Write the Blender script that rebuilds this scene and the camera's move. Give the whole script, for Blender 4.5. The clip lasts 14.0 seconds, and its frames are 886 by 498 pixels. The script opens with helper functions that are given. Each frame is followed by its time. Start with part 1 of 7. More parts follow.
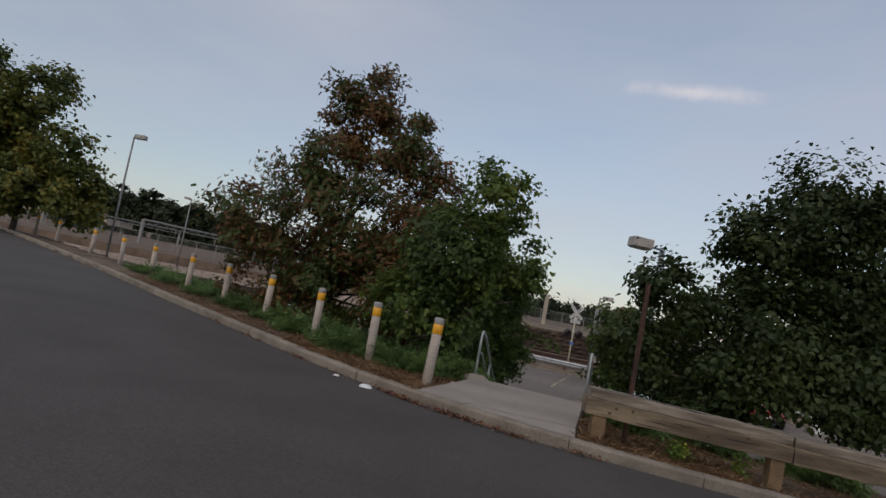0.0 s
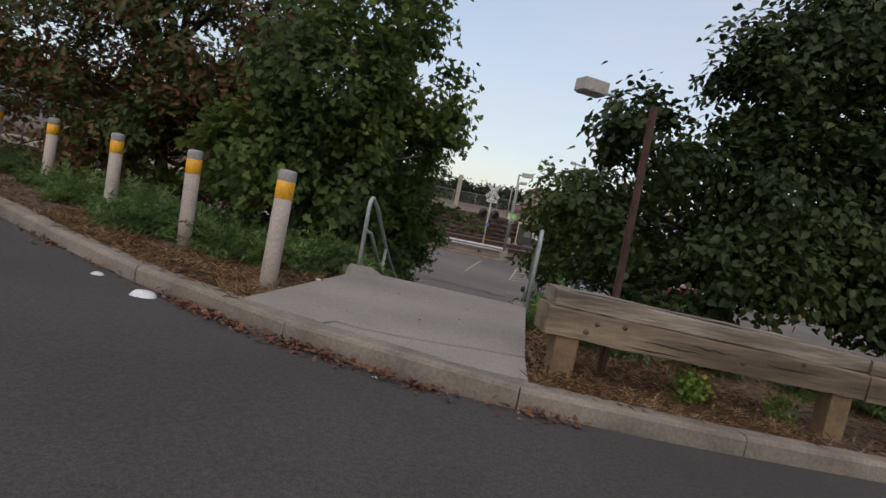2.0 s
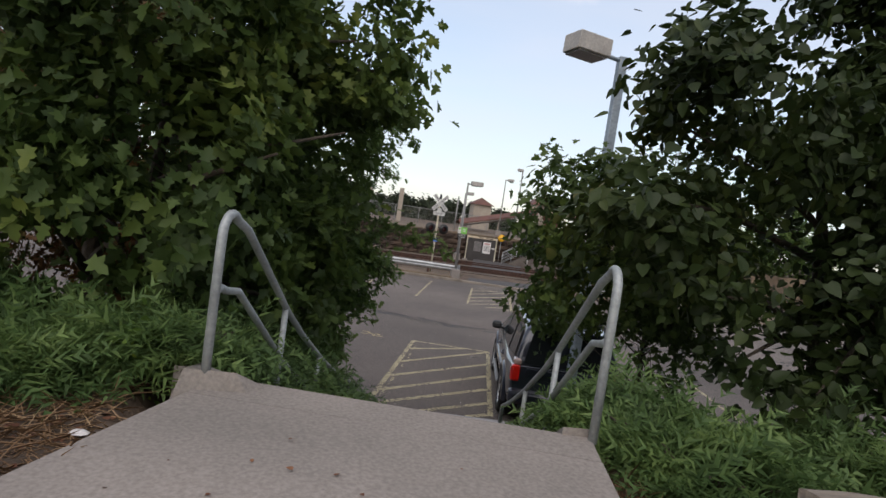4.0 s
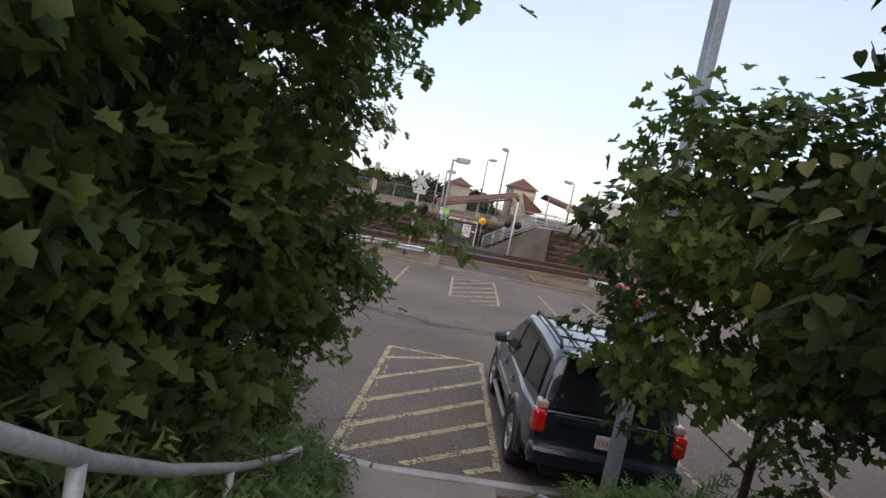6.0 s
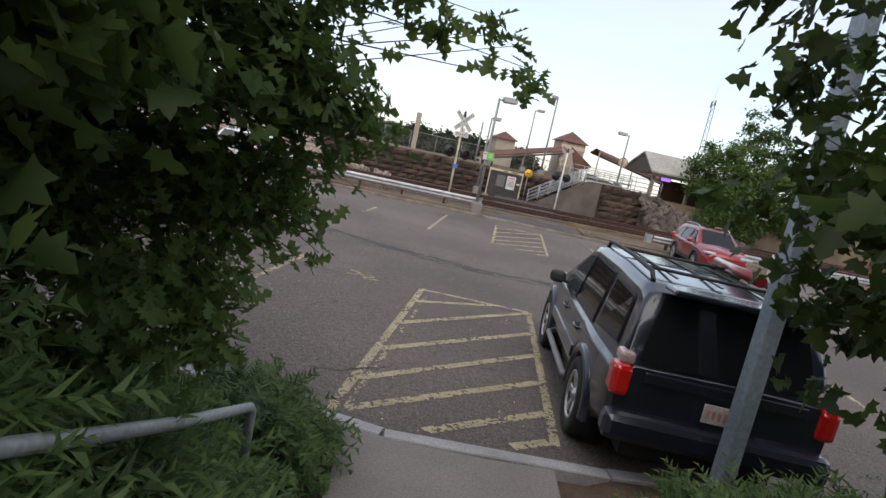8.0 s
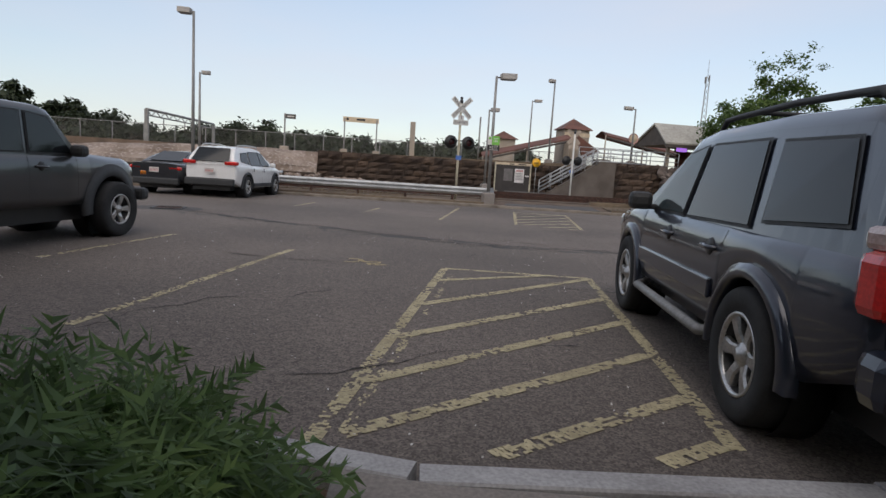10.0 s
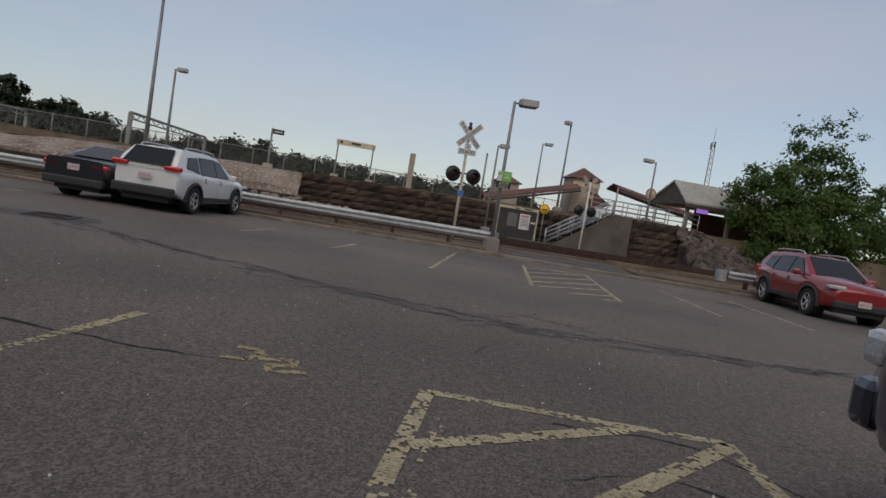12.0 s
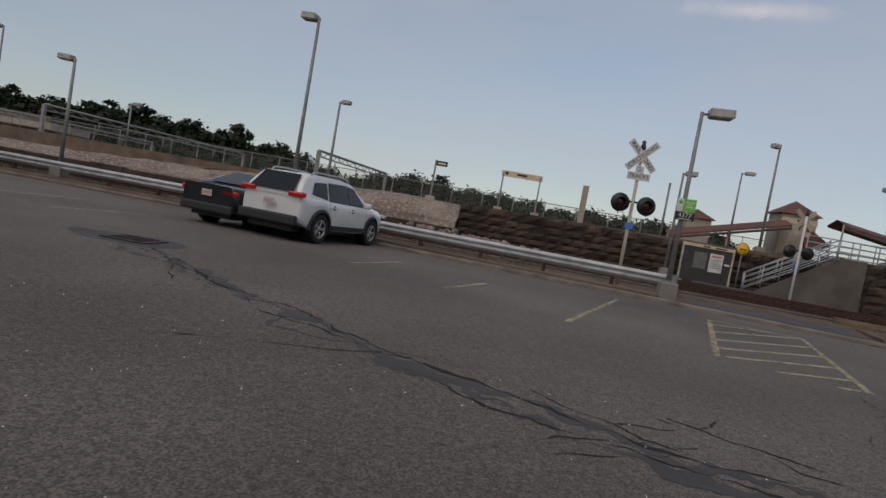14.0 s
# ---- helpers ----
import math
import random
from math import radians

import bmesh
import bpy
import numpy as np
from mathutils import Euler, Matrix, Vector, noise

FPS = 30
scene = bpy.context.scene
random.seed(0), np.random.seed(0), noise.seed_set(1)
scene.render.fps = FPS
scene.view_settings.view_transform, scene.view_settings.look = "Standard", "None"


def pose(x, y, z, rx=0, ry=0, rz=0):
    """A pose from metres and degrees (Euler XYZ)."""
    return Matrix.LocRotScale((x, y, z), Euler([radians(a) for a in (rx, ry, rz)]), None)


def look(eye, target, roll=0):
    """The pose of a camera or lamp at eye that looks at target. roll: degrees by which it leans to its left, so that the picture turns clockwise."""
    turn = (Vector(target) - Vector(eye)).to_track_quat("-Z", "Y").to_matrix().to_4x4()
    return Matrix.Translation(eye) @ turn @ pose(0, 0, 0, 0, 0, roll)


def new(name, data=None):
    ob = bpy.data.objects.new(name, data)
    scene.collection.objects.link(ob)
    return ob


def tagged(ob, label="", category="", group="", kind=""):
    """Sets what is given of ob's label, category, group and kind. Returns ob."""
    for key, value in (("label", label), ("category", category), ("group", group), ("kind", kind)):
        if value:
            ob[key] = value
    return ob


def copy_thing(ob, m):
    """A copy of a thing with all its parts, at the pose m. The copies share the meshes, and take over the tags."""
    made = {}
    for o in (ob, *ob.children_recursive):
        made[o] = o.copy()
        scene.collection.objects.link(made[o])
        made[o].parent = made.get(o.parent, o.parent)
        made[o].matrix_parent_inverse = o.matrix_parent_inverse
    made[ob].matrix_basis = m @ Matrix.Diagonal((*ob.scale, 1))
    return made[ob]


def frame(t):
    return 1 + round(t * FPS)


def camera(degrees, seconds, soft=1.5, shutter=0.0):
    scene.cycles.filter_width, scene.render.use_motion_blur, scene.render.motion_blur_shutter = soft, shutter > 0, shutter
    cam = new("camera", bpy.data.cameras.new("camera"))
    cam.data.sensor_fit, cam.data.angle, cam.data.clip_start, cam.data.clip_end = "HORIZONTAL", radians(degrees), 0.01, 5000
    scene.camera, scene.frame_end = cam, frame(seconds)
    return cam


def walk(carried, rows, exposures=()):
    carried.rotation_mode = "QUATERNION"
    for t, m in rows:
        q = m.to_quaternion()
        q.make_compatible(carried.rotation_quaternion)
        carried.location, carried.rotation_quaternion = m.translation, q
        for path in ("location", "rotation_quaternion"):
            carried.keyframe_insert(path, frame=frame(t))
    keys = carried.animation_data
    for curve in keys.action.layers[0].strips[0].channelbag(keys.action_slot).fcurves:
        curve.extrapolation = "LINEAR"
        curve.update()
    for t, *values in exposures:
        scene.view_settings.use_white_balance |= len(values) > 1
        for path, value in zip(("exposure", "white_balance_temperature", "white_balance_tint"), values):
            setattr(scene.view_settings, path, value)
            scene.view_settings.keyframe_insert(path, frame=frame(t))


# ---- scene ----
cam = camera(74.3, 14.0)
PATH = [
    (0, (-0.694, -6.239, 3.767), (-0.863, -4.251, 3.902), 11.0),
    (0.5, (-0.752, -5.063, 3.611), (-0.933, -3.071, 3.601), 11.6),
    (1, (-0.464, -4.157, 3.501), (-0.322, -2.164, 3.421), 9.4),
    (1.5, (-0.525, -3.0, 3.427), (-0.456, -1.01, 3.239), 11.9),
    (2, (-0.344, -2.068, 3.383), (-0.148, -0.087, 3.187), 11.1),
    (2.5, (-0.296, -1.118, 3.342), (-0.076, 0.856, 3.11), 12.5),
    (3, (-0.163, -0.185, 3.317), (0.139, 1.78, 3.099), 12.3),
    (3.5, (-0.158, 0.72, 3.256), (0.146, 2.69, 3.089), 10.8),
    (3.7, (-0.12, 1.098, 3.294), (0.256, 3.059, 3.182), 8.3),
    (5.8, (0.008, 4.263, 3.202), (0.469, 6.202, 3.035), 11.2),
    (6, (0.066, 4.485, 3.22), (0.551, 6.418, 3.051), 11.4),
    (6.5, (0.282, 4.923, 3.01), (0.821, 6.84, 2.822), 11.9),
    (7, (0.393, 5.365, 2.829), (0.971, 7.265, 2.592), 12.4),
    (7.5, (0.542, 5.835, 2.637), (0.987, 7.761, 2.33), 13.5),
    (8, (0.643, 6.323, 2.427), (1.013, 8.262, 2.105), 12.1),
    (8.2, (0.691, 6.479, 2.328), (1.04, 8.419, 1.991), 11.9),
    (10.3, (1.186, 9.248, 1.254), (1.513, 11.205, 1.004), 3.2),
    (10.5, (1.323, 9.733, 1.327), (1.713, 11.68, 1.091), 5.0),
    (11, (1.345, 10.605, 1.26), (1.668, 12.568, 1.052), 7.9),
    (11.5, (1.543, 11.726, 1.188), (1.861, 13.694, 1.019), 9.9),
    (12, (1.641, 12.615, 1.161), (1.982, 14.582, 1.035), 9.3),
    (12.5, (1.783, 13.469, 1.171), (2.005, 15.452, 1.042), 10.8),
    (13, (1.987, 14.145, 1.073), (2.109, 16.139, 0.972), 11.6),
    (13.5, (2.239, 14.874, 1.167), (2.27, 16.874, 1.115), 9.5),
    (14, (2.65, 15.335, 1.188), (2.375, 17.313, 1.082), 10.2),
]
walk(cam, [(t, look(eye, target, roll)) for t, eye, target, roll in PATH],
     [(0.0, -0.22), (1.5, 0.05), (2.5, 0.25), (3.7, 0.42), (5.8, 0.62), (8.2, 0.68), (10.3, 0.14), (12.0, -0.30), (14.0, -0.42)])

# ---- world, sun ----
world = bpy.data.worlds.new("sky")
scene.world = world
world.use_nodes = True
wn, wl = world.node_tree.nodes, world.node_tree.links
sky = wn.new("ShaderNodeTexSky")
sky.sky_type = 'NISHITA'
sky.sun_disc = False
sky.sun_elevation = radians(14)
sky.sun_rotation = radians(200)
sky.air_density = 1.0
sky.dust_density = 0.5
sky.ozone_density = 2.0
# thin high cloud over the clear sky
tc = wn.new("ShaderNodeTexCoord")
mp = wn.new("ShaderNodeMapping")
mp.inputs["Scale"].default_value = (1.0, 1.0, 4.0)
cn = wn.new("ShaderNodeTexNoise")
cn.inputs["Scale"].default_value = 1.3
cn.inputs["Detail"].default_value = 6
cr = wn.new("ShaderNodeValToRGB")
cr.color_ramp.elements[0].position = 0.40
cr.color_ramp.elements[0].color = (0.46, 0.46, 0.46, 1)
cr.color_ramp.elements[1].position = 0.85
cr.color_ramp.elements[1].color = (0.88, 0.88, 0.88, 1)
mixc = wn.new("ShaderNodeMix")
mixc.data_type = 'RGBA'
CLOUD = (4.3, 4.32, 4.75, 1)
WISP = (0.262, 0.892, 0.367)
mixc.inputs["B"].default_value = CLOUD
bgn = wn["Background"]
bgn.inputs["Strength"].default_value = 0.145
wl.new(tc.outputs["Generated"], mp.inputs["Vector"])
wl.new(mp.outputs["Vector"], cn.inputs["Vector"])
wl.new(cn.outputs["Fac"], cr.inputs["Fac"])
wl.new(cr.outputs["Color"], mixc.inputs["Factor"])
wl.new(sky.outputs["Color"], mixc.inputs["A"])
# one bright wisp of cloud, drawn out level with the horizon
wm = wn.new("ShaderNodeMapping")
wm.vector_type = 'TEXTURE'
wm.inputs["Location"].default_value = WISP
wm.inputs["Rotation"].default_value = (0, 0, -math.atan2(WISP[0], WISP[1]))
wm.inputs["Scale"].default_value = (0.13, 0.6, 0.017)
wz = wn.new("ShaderNodeTexNoise")
wz.inputs["Scale"].default_value, wz.inputs["Detail"].default_value = 22.0, 5
wb = wn.new("ShaderNodeVectorMath")
wb.operation = 'LENGTH'
wc = wn.new("ShaderNodeMath")
wc.operation = 'MULTIPLY_ADD'
wc.inputs[1].default_value = 1.5
wr = wn.new("ShaderNodeMapRange")
wr.interpolation_type = 'SMOOTHSTEP'
wr.inputs["From Min"].default_value, wr.inputs["From Max"].default_value = 1.75, 0.65
wr.inputs["To Max"].default_value = 0.75
mixw = wn.new("ShaderNodeMix")
mixw.data_type = 'RGBA'
mixw.inputs["B"].default_value = (5.6, 5.3, 5.5, 1)
wl.new(tc.outputs["Generated"], wm.inputs["Vector"])
wl.new(tc.outputs["Generated"], wz.inputs["Vector"])
wl.new(wm.outputs["Vector"], wb.inputs[0])
wl.new(wz.outputs["Fac"], wc.inputs[0])
wl.new(wb.outputs["Value"], wc.inputs[2])
wl.new(wc.outputs["Value"], wr.inputs["Value"])
wl.new(wr.outputs["Result"], mixw.inputs["Factor"])
wl.new(mixc.outputs["Result"], mixw.inputs["A"])
wl.new(mixw.outputs["Result"], bgn.inputs["Color"])

sun_data = bpy.data.lights.new("sun", 'SUN')
sun_data.energy = 1.35
sun_data.angle = radians(70)
sun_data.color = (1.0, 0.89, 0.79)
sun = new("sun", sun_data)
sun.matrix_world = look((0, 0, 50), (8, 22, 20))


# ---- materials ----
def material(name, c1, c2=None, rough=0.8, metal=0.0, scale=3.0, fine=60.0, bump=0.2, c3=None, space="Position",
             spec=0.5, rnd=0.0, coat=0.0, dist=0.02, speck=None, grain=None):
    """Principled surface whose colour wanders at two scales; rnd: change from piece to piece."""
    m = bpy.data.materials.new(name)
    m.use_nodes = True
    n, l = m.node_tree.nodes, m.node_tree.links
    p = n["Principled BSDF"]
    p.inputs["Roughness"].default_value = rough
    p.inputs["Metallic"].default_value = metal
    p.inputs["Specular IOR Level"].default_value = spec
    p.inputs["Coat Weight"].default_value = coat
    p.inputs["Coat Roughness"].default_value = 0.06
    c2 = c2 or tuple(v * 0.72 for v in c1)
    if space == "Position":
        vec = n.new("ShaderNodeNewGeometry").outputs["Position"]
    else:
        vec = n.new("ShaderNodeTexCoord").outputs["Object"]
    if grain:
        # fibres: the pattern is drawn out along the timber
        gm = n.new("ShaderNodeMapping")
        gm.inputs["Scale"].default_value = grain
        l.new(vec, gm.inputs["Vector"])
        vec = gm.outputs["Vector"]
    big, small = n.new("ShaderNodeTexNoise"), n.new("ShaderNodeTexNoise")
    big.inputs["Scale"].default_value, big.inputs["Detail"].default_value = scale, 5
    small.inputs["Scale"].default_value, small.inputs["Detail"].default_value = fine, 3
    for b in (big, small):
        l.new(vec, b.inputs["Vector"])
    ramp = n.new("ShaderNodeValToRGB")
    e = ramp.color_ramp.elements
    e[0].position, e[0].color = 0.35, (*c2, 1)
    e[1].position, e[1].color = 0.65, (*c1, 1)
    l.new(big.outputs["Fac"], ramp.inputs["Fac"])
    col = ramp.outputs["Color"]
    mix = n.new("ShaderNodeMix")
    mix.data_type = 'RGBA'
    mix.blend_type = 'MULTIPLY' if c3 is None else 'MIX'
    r2 = n.new("ShaderNodeValToRGB")
    f = r2.color_ramp.elements
    if c3 is None:
        f[0].position, f[0].color = 0.3, (0.72, 0.72, 0.72, 1)
        f[1].position, f[1].color = 0.7, (1.12, 1.12, 1.12, 1)
        mix.inputs["Factor"].default_value = 0.8
        l.new(col, mix.inputs["A"])
        l.new(r2.outputs["Color"], mix.inputs["B"])
    else:
        f[0].position, f[0].color = 0.52, (0, 0, 0, 1)
        f[1].position, f[1].color = 0.66, (1, 1, 1, 1)
        l.new(col, mix.inputs["A"])
        mix.inputs["B"].default_value = (*c3, 1)
        l.new(r2.outputs["Color"], mix.inputs["Factor"])
    l.new(small.outputs["Fac"], r2.inputs["Fac"])
    col = mix.outputs["Result"]
    if speck:
        # stones in the binder: light and dark grains
        vo = n.new("ShaderNodeTexVoronoi")
        vo.inputs["Scale"].default_value = speck[0]
        l.new(vec, vo.inputs["Vector"])
        bw = n.new("ShaderNodeRGBToBW")
        l.new(vo.outputs["Color"], bw.inputs["Color"])
        rp = n.new("ShaderNodeValToRGB")
        rp.color_ramp.elements[0].position, rp.color_ramp.elements[0].color = 0.2, (1 - speck[1],) * 3 + (1,)
        rp.color_ramp.elements[1].position, rp.color_ramp.elements[1].color = 0.8, (1 + speck[1],) * 3 + (1,)
        mv = n.new("ShaderNodeMix")
        mv.data_type, mv.blend_type = 'RGBA', 'MULTIPLY'
        mv.inputs["Factor"].default_value = 1.0
        l.new(bw.outputs["Val"], rp.inputs["Fac"])
        l.new(col, mv.inputs["A"])
        l.new(rp.outputs["Color"], mv.inputs["B"])
        col = mv.outputs["Result"]
    if rnd:
        oi = n.new("ShaderNodeObjectInfo")
        hs = n.new("ShaderNodeHueSaturation")
        mr = n.new("ShaderNodeMapRange")
        mr.inputs["To Min"].default_value, mr.inputs["To Max"].default_value = 1 - rnd, 1 + rnd
        l.new(oi.outputs["Random"], mr.inputs["Value"])
        l.new(mr.outputs["Result"], hs.inputs["Value"])
        l.new(col, hs.inputs["Color"])
        col = hs.outputs["Color"]
    l.new(col, p.inputs["Base Color"])
    if bump:
        bn = n.new("ShaderNodeBump")
        bn.inputs["Strength"].default_value = bump
        bn.inputs["Distance"].default_value = dist
        l.new(small.outputs["Fac"], bn.inputs["Height"])
        l.new(bn.outputs["Normal"], p.inputs["Normal"])
    return m


def leaf_material(name, stops, patch=0.7, pass_light=0.25):
    """Leaves: the colour is drawn leaf by leaf and by patches of the crown; some light passes through."""
    m = bpy.data.materials.new(name)
    m.use_nodes = True
    n, l = m.node_tree.nodes, m.node_tree.links
    p = n["Principled BSDF"]
    p.inputs["Roughness"].default_value = 0.55
    p.inputs["Specular IOR Level"].default_value = 0.3
    g = n.new("ShaderNodeNewGeometry")
    ns = n.new("ShaderNodeTexNoise")
    ns.inputs["Scale"].default_value, ns.inputs["Detail"].default_value = patch, 2
    l.new(g.outputs["Position"], ns.inputs["Vector"])
    ad = n.new("ShaderNodeMath")
    ad.operation = 'MULTIPLY_ADD'
    ad.inputs[1].default_value = 0.45
    l.new(g.outputs["Random Per Island"], ad.inputs[0])
    sh = n.new("ShaderNodeMath")
    sh.operation = 'MULTIPLY_ADD'
    sh.inputs[1].default_value, sh.inputs[2].default_value = 1.3, -0.38
    l.new(ns.outputs["Fac"], sh.inputs[0])
    l.new(sh.outputs[0], ad.inputs[2])
    r = n.new("ShaderNodeValToRGB")
    e = r.color_ramp.elements
    while len(e) < len(stops):
        e.new(0.5)
    for k, (pos, c) in enumerate(stops):
        e[k].position, e[k].color = pos, (*c, 1)
    l.new(ad.outputs[0], r.inputs["Fac"])
    l.new(r.outputs["Color"], p.inputs["Base Color"])
    tr = n.new("ShaderNodeBsdfTranslucent")
    l.new(r.outputs["Color"], tr.inputs["Color"])
    mx = n.new("ShaderNodeMixShader")
    mx.inputs["Fac"].default_value = pass_light
    l.new(p.outputs[0], mx.inputs[1])
    l.new(tr.outputs[0], mx.inputs[2])
    l.new(mx.outputs[0], n["Material Output"].inputs["Surface"])
    return m


def glass_material(name, tint, alpha):
    """Window glass: a glossy pane that lets part of what lies behind it through."""
    m = bpy.data.materials.new(name)
    m.use_nodes = True
    n, l = m.node_tree.nodes, m.node_tree.links
    p = n["Principled BSDF"]
    p.inputs["Base Color"].default_value = (*tint, 1)
    p.inputs["Roughness"].default_value = 0.04
    p.inputs["Specular IOR Level"].default_value = 0.4
    p.inputs["Alpha"].default_value = alpha
    return m


def glow_material(name, col, strength):
    m = bpy.data.materials.new(name)
    m.use_nodes = True
    p = m.node_tree.nodes["Principled BSDF"]
    p.inputs["Base Color"].default_value = (*col, 1)
    p.inputs["Emission Color"].default_value = (*col, 1)
    p.inputs["Emission Strength"].default_value = strength
    return m


M = {}
M["road"] = material("road_asphalt", (0.064, 0.056, 0.053), (0.048, 0.042, 0.039), rough=0.9, scale=0.5, fine=30, bump=0.35, dist=0.006, speck=(110, 0.22))
M["lot"] = material("lot_asphalt", (0.168, 0.139, 0.120), (0.108, 0.090, 0.079), rough=0.92, scale=0.22, fine=16, bump=0.5, dist=0.007, speck=(85, 0.42))
M["patch"] = material("tar_patch", (0.088, 0.080, 0.077), (0.060, 0.055, 0.053), rough=0.9, scale=1.5, fine=60, bump=0.4, dist=0.008)
M["crack"] = material("crack_dirt", (0.022, 0.021, 0.020), rough=1.0, scale=4, bump=0)
M["concrete"] = material("concrete", (0.296, 0.259, 0.234), (0.221, 0.197, 0.178), rough=0.92, scale=0.9, fine=55, bump=0.35, dist=0.006)
M["kerb"] = material("kerb_concrete", (0.265, 0.228, 0.187), (0.157, 0.132, 0.108), rough=0.95, scale=1.7, fine=38, bump=0.5, dist=0.01, rnd=0.08)
M["kerb_lot"] = material("lot_kerb_granite", (0.42, 0.41, 0.41), (0.30, 0.29, 0.29), rough=0.9, scale=2.5, fine=60, bump=0.4, dist=0.006, rnd=0.06)
M["earth"] = material("bare_earth", (0.150, 0.102, 0.070), (0.082, 0.058, 0.042), rough=1.0, scale=1.1, fine=22, bump=0.9, dist=0.03)
M["verge"] = material("dry_verge", (0.204, 0.152, 0.104), (0.114, 0.085, 0.059), rough=1.0, scale=0.6, fine=14, bump=0.9, dist=0.04)
M["ballast"] = material("ballast", (0.148, 0.112, 0.084), (0.076, 0.058, 0.045), rough=1.0, scale=0.4, fine=11, bump=1.0, dist=0.05)
M["bank"] = material("eroded_bank", (0.302, 0.238, 0.194), (0.144, 0.104, 0.079), rough=1.0, scale=0.55, fine=6, bump=1.0, dist=0.10, c3=(0.382, 0.324, 0.288))
M["bank_low"] = material("dark_bank_face", (0.085, 0.058, 0.042), (0.040, 0.028, 0.022), rough=1.0, scale=0.6, fine=7, bump=1.0, dist=0.06)
M["far_ground"] = material("far_ground", (0.13, 0.12, 0.085), (0.09, 0.085, 0.06), rough=1.0, scale=0.05, fine=1.0, bump=0)
M["stone"] = material("wall_stone", (0.088, 0.058, 0.040), (0.033, 0.022, 0.017), rough=0.95, scale=1.2, fine=12, bump=0.9, dist=0.04, rnd=0.32)
M["mortar"] = material("wall_joint", (0.059, 0.042, 0.032), (0.035, 0.025, 0.020), rough=1.0, scale=2, fine=14, bump=0.6)
M["rubble"] = material("rubble_rock", (0.147, 0.118, 0.102), (0.064, 0.049, 0.043), rough=1.0, scale=1.5, fine=9, bump=0.8, dist=0.05)
M["wall_conc"] = material("stained_concrete", (0.167, 0.140, 0.121), (0.099, 0.081, 0.069), rough=0.95, scale=0.7, fine=25, bump=0.3)
M["timber"] = material("weathered_timber", (0.235, 0.180, 0.122), (0.085, 0.062, 0.042), rough=0.9, scale=5, fine=30, bump=0.9, dist=0.012, grain=(0.12, 1.0, 1.0))
M["timber_post"] = material("pale_timber", (0.216, 0.140, 0.076), (0.137, 0.090, 0.050), rough=0.9, scale=4, fine=30, bump=0.5, dist=0.006)
M["knot"] = material("knot", (0.10, 0.062, 0.038), rough=0.9, scale=20, bump=0.3)
M["bollard"] = material("bollard_paint", (0.41, 0.35, 0.305), (0.31, 0.265, 0.235), rough=0.8, scale=2.4, fine=40, bump=0.25, dist=0.004, rnd=0.06)
M["bollard_cap"] = material("bollard_cap_grey", (0.33, 0.32, 0.315), (0.22, 0.215, 0.21), rough=0.85, scale=5, fine=50, bump=0.3, dist=0.004)
M["yellow_band"] = material("yellow_band", (0.80, 0.40, 0.02), (0.66, 0.31, 0.015), rough=0.5, scale=6, fine=40, bump=0.1)
M["galv"] = material("galvanised_steel", (0.46, 0.47, 0.48), (0.34, 0.35, 0.36), rough=0.45, metal=0.55, scale=3, fine=35, bump=0.08)
M["rail_paint"] = material("grey_rail_paint", (0.40, 0.425, 0.43), (0.30, 0.32, 0.325), rough=0.5, metal=0.25, scale=4, fine=40, bump=0.1)
M["pole"] = material("lamp_pole_grey", (0.30, 0.295, 0.285), (0.22, 0.215, 0.21), rough=0.55, metal=0.35, scale=2, fine=30, bump=0.06)
M["pole_blue"] = material("pale_blue_pole", (0.36, 0.42, 0.48), (0.26, 0.31, 0.36), rough=0.5, metal=0.3, scale=2, fine=30, bump=0.06)
M["lamp_head"] = material("lamp_head_grey", (0.46, 0.43, 0.40), (0.36, 0.34, 0.32), rough=0.6, scale=5, fine=30, bump=0.05)
M["lens"] = material("lamp_lens", (0.20, 0.19, 0.18), rough=0.25, scale=5, bump=0)
M["rust"] = material("rusty_steel", (0.105, 0.052, 0.036), (0.048, 0.027, 0.021), rough=0.85, metal=0.2, scale=6, fine=50, bump=0.4, dist=0.003)
M["paint_white"] = material("worn_white_paint", (0.62, 0.565, 0.43), (0.44, 0.395, 0.29), rough=0.85, scale=4, fine=40, bump=0.2)
M["sign_white"] = material("sign_white", (0.72, 0.71, 0.68), (0.60, 0.58, 0.55), rough=0.5, scale=3, fine=30, bump=0)
M["sign_back"] = material("sign_back_tan", (0.48, 0.40, 0.32), (0.36, 0.29, 0.23), rough=0.6, scale=3, fine=30, bump=0)
M["black"] = material("black_enamel", (0.018, 0.018, 0.019), rough=0.45, scale=5, bump=0)
M["ink"] = material("black_ink", (0.03, 0.03, 0.03), rough=0.6, scale=5, bump=0)
M["green_sign"] = material("green_sign", (0.20, 0.56, 0.08), (0.17, 0.49, 0.065), rough=0.5, scale=4, bump=0)
M["blue_sign"] = material("blue_sign", (0.10, 0.22, 0.62), rough=0.5, scale=4, bump=0)
M["yellow_sign"] = material("yellow_sign", (0.90, 0.50, 0.03), (0.80, 0.42, 0.02), rough=0.5, scale=4, bump=0)
M["cream"] = material("cream_board", (0.68, 0.56, 0.40), (0.58, 0.47, 0.33), rough=0.6, scale=3, bump=0)
M["board_dark"] = material("notice_board_dark", (0.050, 0.042, 0.038), rough=0.5, scale=3, bump=0.05)
